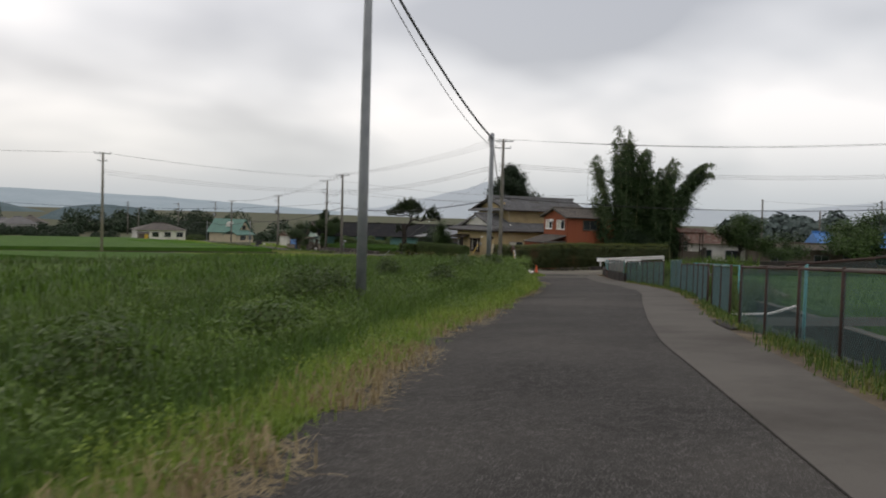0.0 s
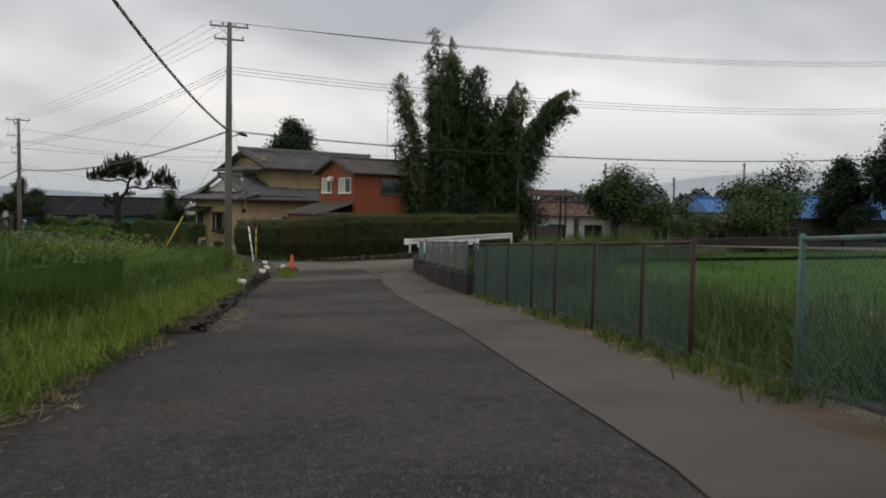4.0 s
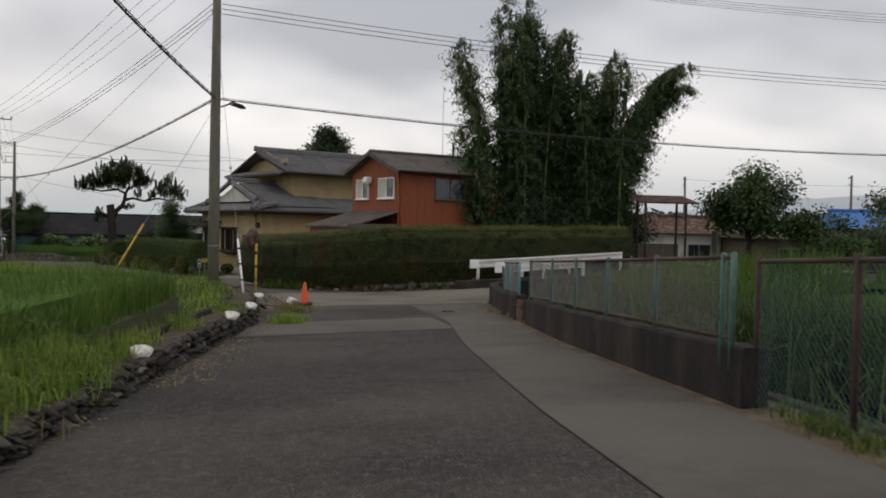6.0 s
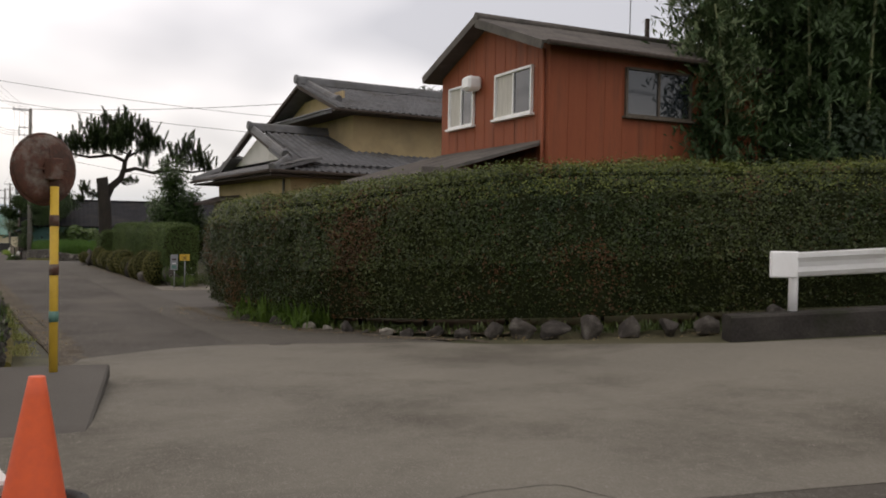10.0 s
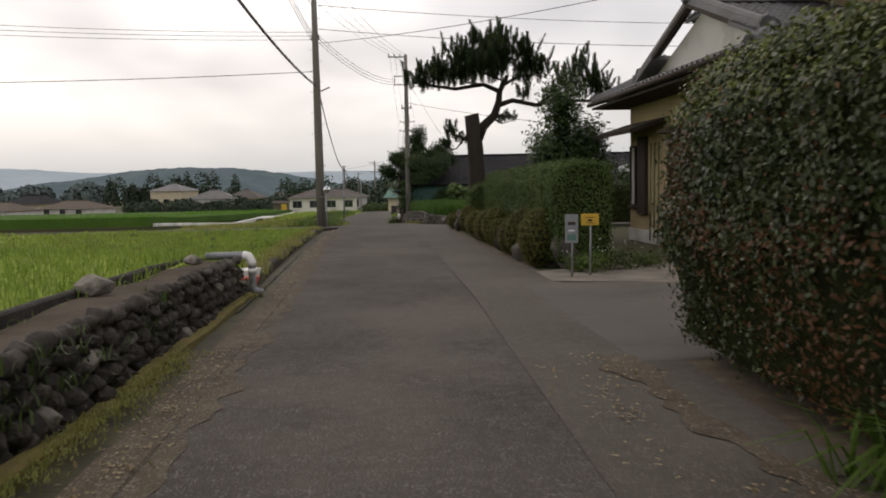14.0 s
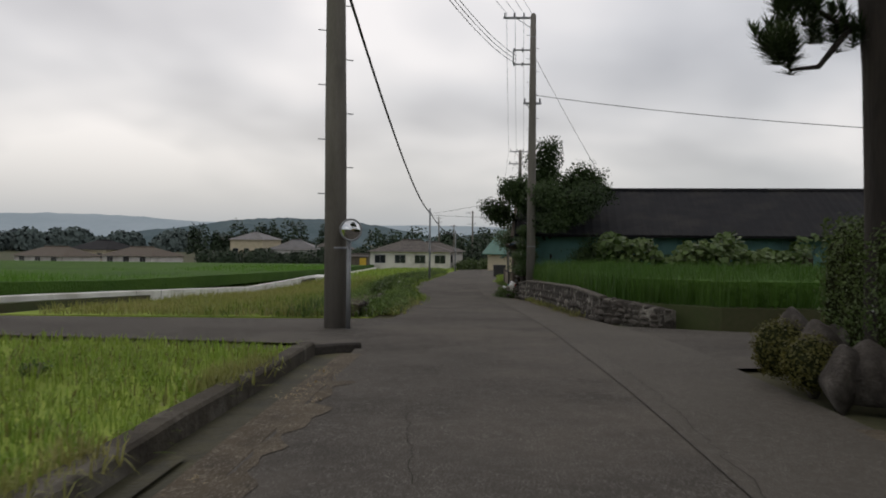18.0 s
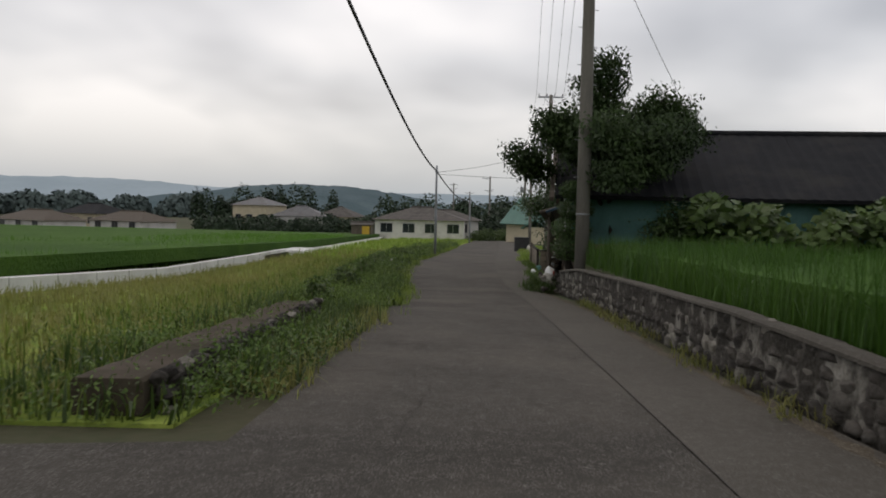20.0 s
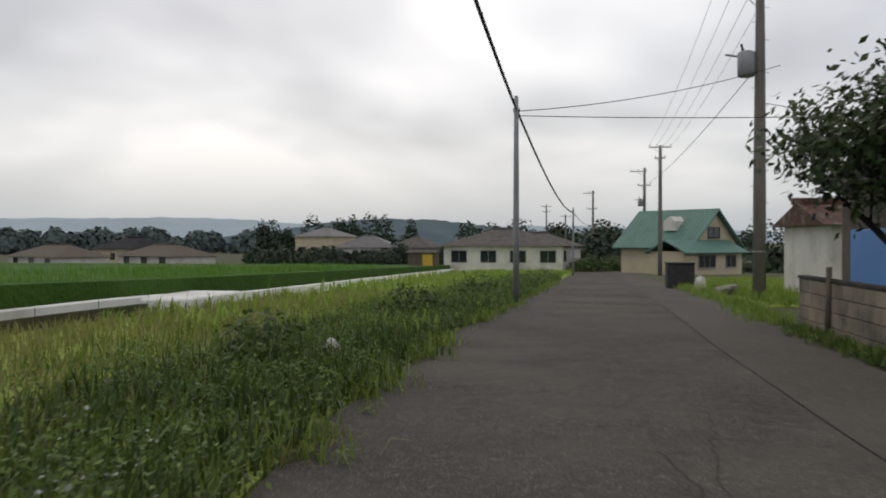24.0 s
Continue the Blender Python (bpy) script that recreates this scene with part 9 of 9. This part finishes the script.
# low shed behind the pine and farms farther west
far_house(60, 112, gz(112) - .3, 8, 6, 2.8, 1.2, 10, OLD_WOOD, STEEL_POLE, "low grey-roofed shed behind the pine", True, 2)
for x, y, w, d, hh, rh, rz, wm, rm, lab in ((6, 276, 10, 8, 3.0, 2.0, 0, PLASTER_WHITE, TILE, "white house beyond the rice fields"),):
    far_house(x, y, -8.0, w, d, hh, rh, rz, wm, rm, lab, True, 3)
# sheds and houses beyond the eastern rice
for x, y, w, d, hh, rh, rz, wm, rm, lab in ((86, 64.5, 8, 6, 2.6, 1.4, -35, OLD_WOOD, BLUE_ROOF, "timber barn with a bright blue sheet roof"),
                                            (93, 60, 8, 6, 2.6, 1.6, -40, OLD_WOOD, BLUE_ROOF, "timber house under blue roofing sheets"), (101, 53, 9, 7, 2.8, 2.2, -45, CREAM, SLATE_SHEET, "house with a brown tiled roof"),
                                            (108, 46, 9, 7, 3.0, 2.4, -50, STUCCO, BLUE_ROOF, "house with a blue sheet roof"), (78, 66, 9, 5, 2.2, .5, -35, OLD_WOOD, OLD_WOOD, "long open timber rack with a low roof"), (74, 74, 6, 5, 2.4, 1.0, -30, PLASTER_WHITE, RUST, "small white shed with a red roof"),
                                            (112, 38, 9, 7, 3.0, 2.0, -55, CREAM, SLATE_SHEET, "house at the field edge")):
    far_house(x, y, -4.0, w, d, hh + .5, rh, rz, wm, rm, lab, False, 2)


def shelter(x, y, z, rz, w, d, h):
    e = thing("open_shelter", x, y, z, rz, "open timber shelter with a rusty sloping sheet roof", "shelter")
    for a in (-w / 2 + .15, w / 2 - .15):
        for b in (-d / 2 + .15, d / 2 - .15):
            part("post", tube([(a, b, -.3), (a, b, h + (.2 if b > 0 else 0))], .06, 8), DARK_WOOD, e)
    for b in (-d / 2 + .15, d / 2 - .15):
        part("beam", box(-w / 2, w / 2, b - .05, b + .05, h - .05 + (.2 if b > 0 else 0), h + .08 + (.2 if b > 0 else 0)), DARK_WOOD, e)
    roof_plane("roof", (-w / 2 - .3, -d / 2 - .3, h), (w + .6, 0, 0), (0, d + .6, .38), RUST, e, .06, .2, .03)
    part("rear_board", box(-w / 2, w / 2, d / 2 - .1, d / 2 - .06, .1, 1.1), OLD_WOOD, e)


shelter(60.6, 63.4, -2.75, -32, 2.2, 1.5, 3.0)


def tree_belt(name, pts, label, mat_=CEDAR, leaf=.9, dens=1.0):
    """A belt of far trees: many ragged crowns of leaf clumps in one mesh."""
    C, N = [], []
    for x, y, z, r, h in pts:
        n = int(420 * dens)
        d = RNG.normal(0, 1, (n, 3))
        d /= np.linalg.norm(d, axis=1)[:, None]
        d[:, 2] = np.abs(d[:, 2]) - .15
        k = .75 + .35 * RNG.random((n, 1))
        C.append(np.array([x, y, z + h * .2]) + d * np.array([r, r, h * .8]) * k)
        N.append(d)
    ob = leaves(name, np.concatenate(C), np.concatenate(N), leaf * .6, mat_, aspect=.8, jitter=.4)
    return tagged(ob, label, "trees", kind="stuff")


def belt(x0, y0, x1, y1, n, z, r, h, jit=3.0):
    t = RNG.random(n)
    return [(x0 + (x1 - x0) * k + RNG.normal(0, jit), y0 + (y1 - y0) * k + RNG.normal(0, jit), z, r * RNG.uniform(.6, 1.3), h * RNG.uniform(.6, 1.25)) for k in t]


tree_belt("tree_belt", belt(8, 236, 26, 240, 16, -7.6, 1.6, 2.2, 1.5), "dark shrubs beside the white house", leaf=.6)
tree_belt("tree_belt", belt(-8, 262, 22, 282, 26, -8.2, 3.0, 3.6, 2.5), "dark grove between the far farmhouses", leaf=1.0)
tree_belt("tree_belt", belt(-30, 330, 0, 345, 22, -8.2, 3.0, 10.0, 2.5), "tall dark cedar grove at the foot of the hill", leaf=1.2)
tree_belt("tree_belt", belt(-110, 250, -60, 245, 26, -8.2, 3.5, 5.0), "trees among the far farms", leaf=1.2)
tree_belt("tree_belt", belt(42, 232, 58, 250, 26, -8.0, 3.0, 5.0, 2.0), "dark trees closing the end of the lane", leaf=.8)
tree_belt("tree_belt", belt(41.5, 214, 47, 222, 14, -7.6, 1.5, 2.2, 1.0), "low shrubs at the bend of the lane", WEED, leaf=.4)
tree_belt("tree_belt", belt(60, 215, 130, 250, 36, -8.0, 4.0, 6.0, 4.0), "trees behind the green-roofed house", leaf=1.2)
tree_belt("tree_belt", belt(20, 300, 80, 330, 40, -8.2, 5.0, 8.0, 4.0), "woodland behind the houses", leaf=1.3)
tree_belt("tree_belt", belt(90, 78, 140, 40, 46, -4.2, 3.0, 4.2, 3.0), "garden trees round the eastern sheds", leaf=.7)
tree_belt("tree_belt", belt(60, 118, 110, 112, 26, -4.5, 2.6, 3.8, 2.0), "garden trees east of the lane", leaf=.6)
tree_belt("tree_belt", belt(66, 84, 90, 92, 18, -4.2, 2.6, 4.5, 2.0), "garden trees behind the houses", leaf=.6)
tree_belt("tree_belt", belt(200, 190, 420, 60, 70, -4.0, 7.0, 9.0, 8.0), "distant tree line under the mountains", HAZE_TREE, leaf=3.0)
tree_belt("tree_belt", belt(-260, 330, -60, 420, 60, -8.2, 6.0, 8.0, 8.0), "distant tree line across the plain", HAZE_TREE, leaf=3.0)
tree_belt("tree_belt", belt(47, 112 + 20, 62, 137, 12, -5.0, 1.6, 2.6, 1.0), "bushes behind the barn", leaf=.3)


def hill(name, x0, y0, x1, y1, base, prof, depth, material, label, rough=.06, n=70):
    """A long ridge: heights prof along the line from (x0, y0) to (x1, y1), sloping down on both sides, with a wooded surface."""
    a, b = np.array([x0, y0], float), np.array([x1, y1], float)
    d = (b - a) / np.linalg.norm(b - a)
    q = np.array([-d[1], d[0]])
    v = []
    rows = [(-1.0, 0), (-.7, .35), (-.45, .68), (-.2, .93), (0, 1.0), (.4, .7), (1.0, 0)]
    for i in range(n + 1):
        t = i / n
        h = float(np.interp(t, np.linspace(0, 1, len(prof)), prof))
        for s, k in rows:
            p = a + (b - a) * t - q * s * depth * -1
            r = rough * h * (noise.noise(Vector((p[0] * .012, p[1] * .012, 2))) + .6 * noise.noise(Vector((p[0] * .05, p[1] * .05, 4))) + .35 * noise.noise(Vector((p[0] * .17, p[1] * .17, 6))))
            v.append((p[0], p[1], base + h * k + r * k))
    w = len(rows)
    f = [(i * w + j, i * w + j + 1, (i + 1) * w + j + 1, (i + 1) * w + j) for i in range(n) for j in range(w - 1)]
    ob = arrays(name, v, f, material, smooth=True)
    tagged(ob, label, "hill", kind="structure")


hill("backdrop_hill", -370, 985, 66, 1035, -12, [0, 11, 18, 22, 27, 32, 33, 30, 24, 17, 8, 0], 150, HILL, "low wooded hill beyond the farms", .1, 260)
hill("backdrop_hill_left", -1500, 1350, -150, 1650, -12, [10, 34, 44, 40, 46, 50, 44, 32, 10], 260, HILL_FAR, "wooded ridge across the plain, haze in its colour")
hill("backdrop_ridge", -1900, 1800, 1200, 2600, -14, [40, 60, 66, 54, 46, 50, 40, 20, 0], 400, HILL_FAR, "far ridge on the skyline, haze in its colour")
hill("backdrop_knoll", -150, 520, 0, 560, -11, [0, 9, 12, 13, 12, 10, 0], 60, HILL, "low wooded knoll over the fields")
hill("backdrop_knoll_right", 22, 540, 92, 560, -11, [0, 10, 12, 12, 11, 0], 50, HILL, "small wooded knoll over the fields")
hill("backdrop_mountain", 1500, 2300, 2600, 900, -12, [12, 55, 78, 46, 58, 80, 110, 120, 120, 104], 600, MOUNTAIN, "mountain side to the east, mist painted into its colour")
hill("backdrop_mountain_far", 900, 2500, 1700, 2250, -12, [10, 30, 70, 120, 70, 30], 500, MOUNTAIN, "mountain shoulder on the skyline, mist painted into its colour")
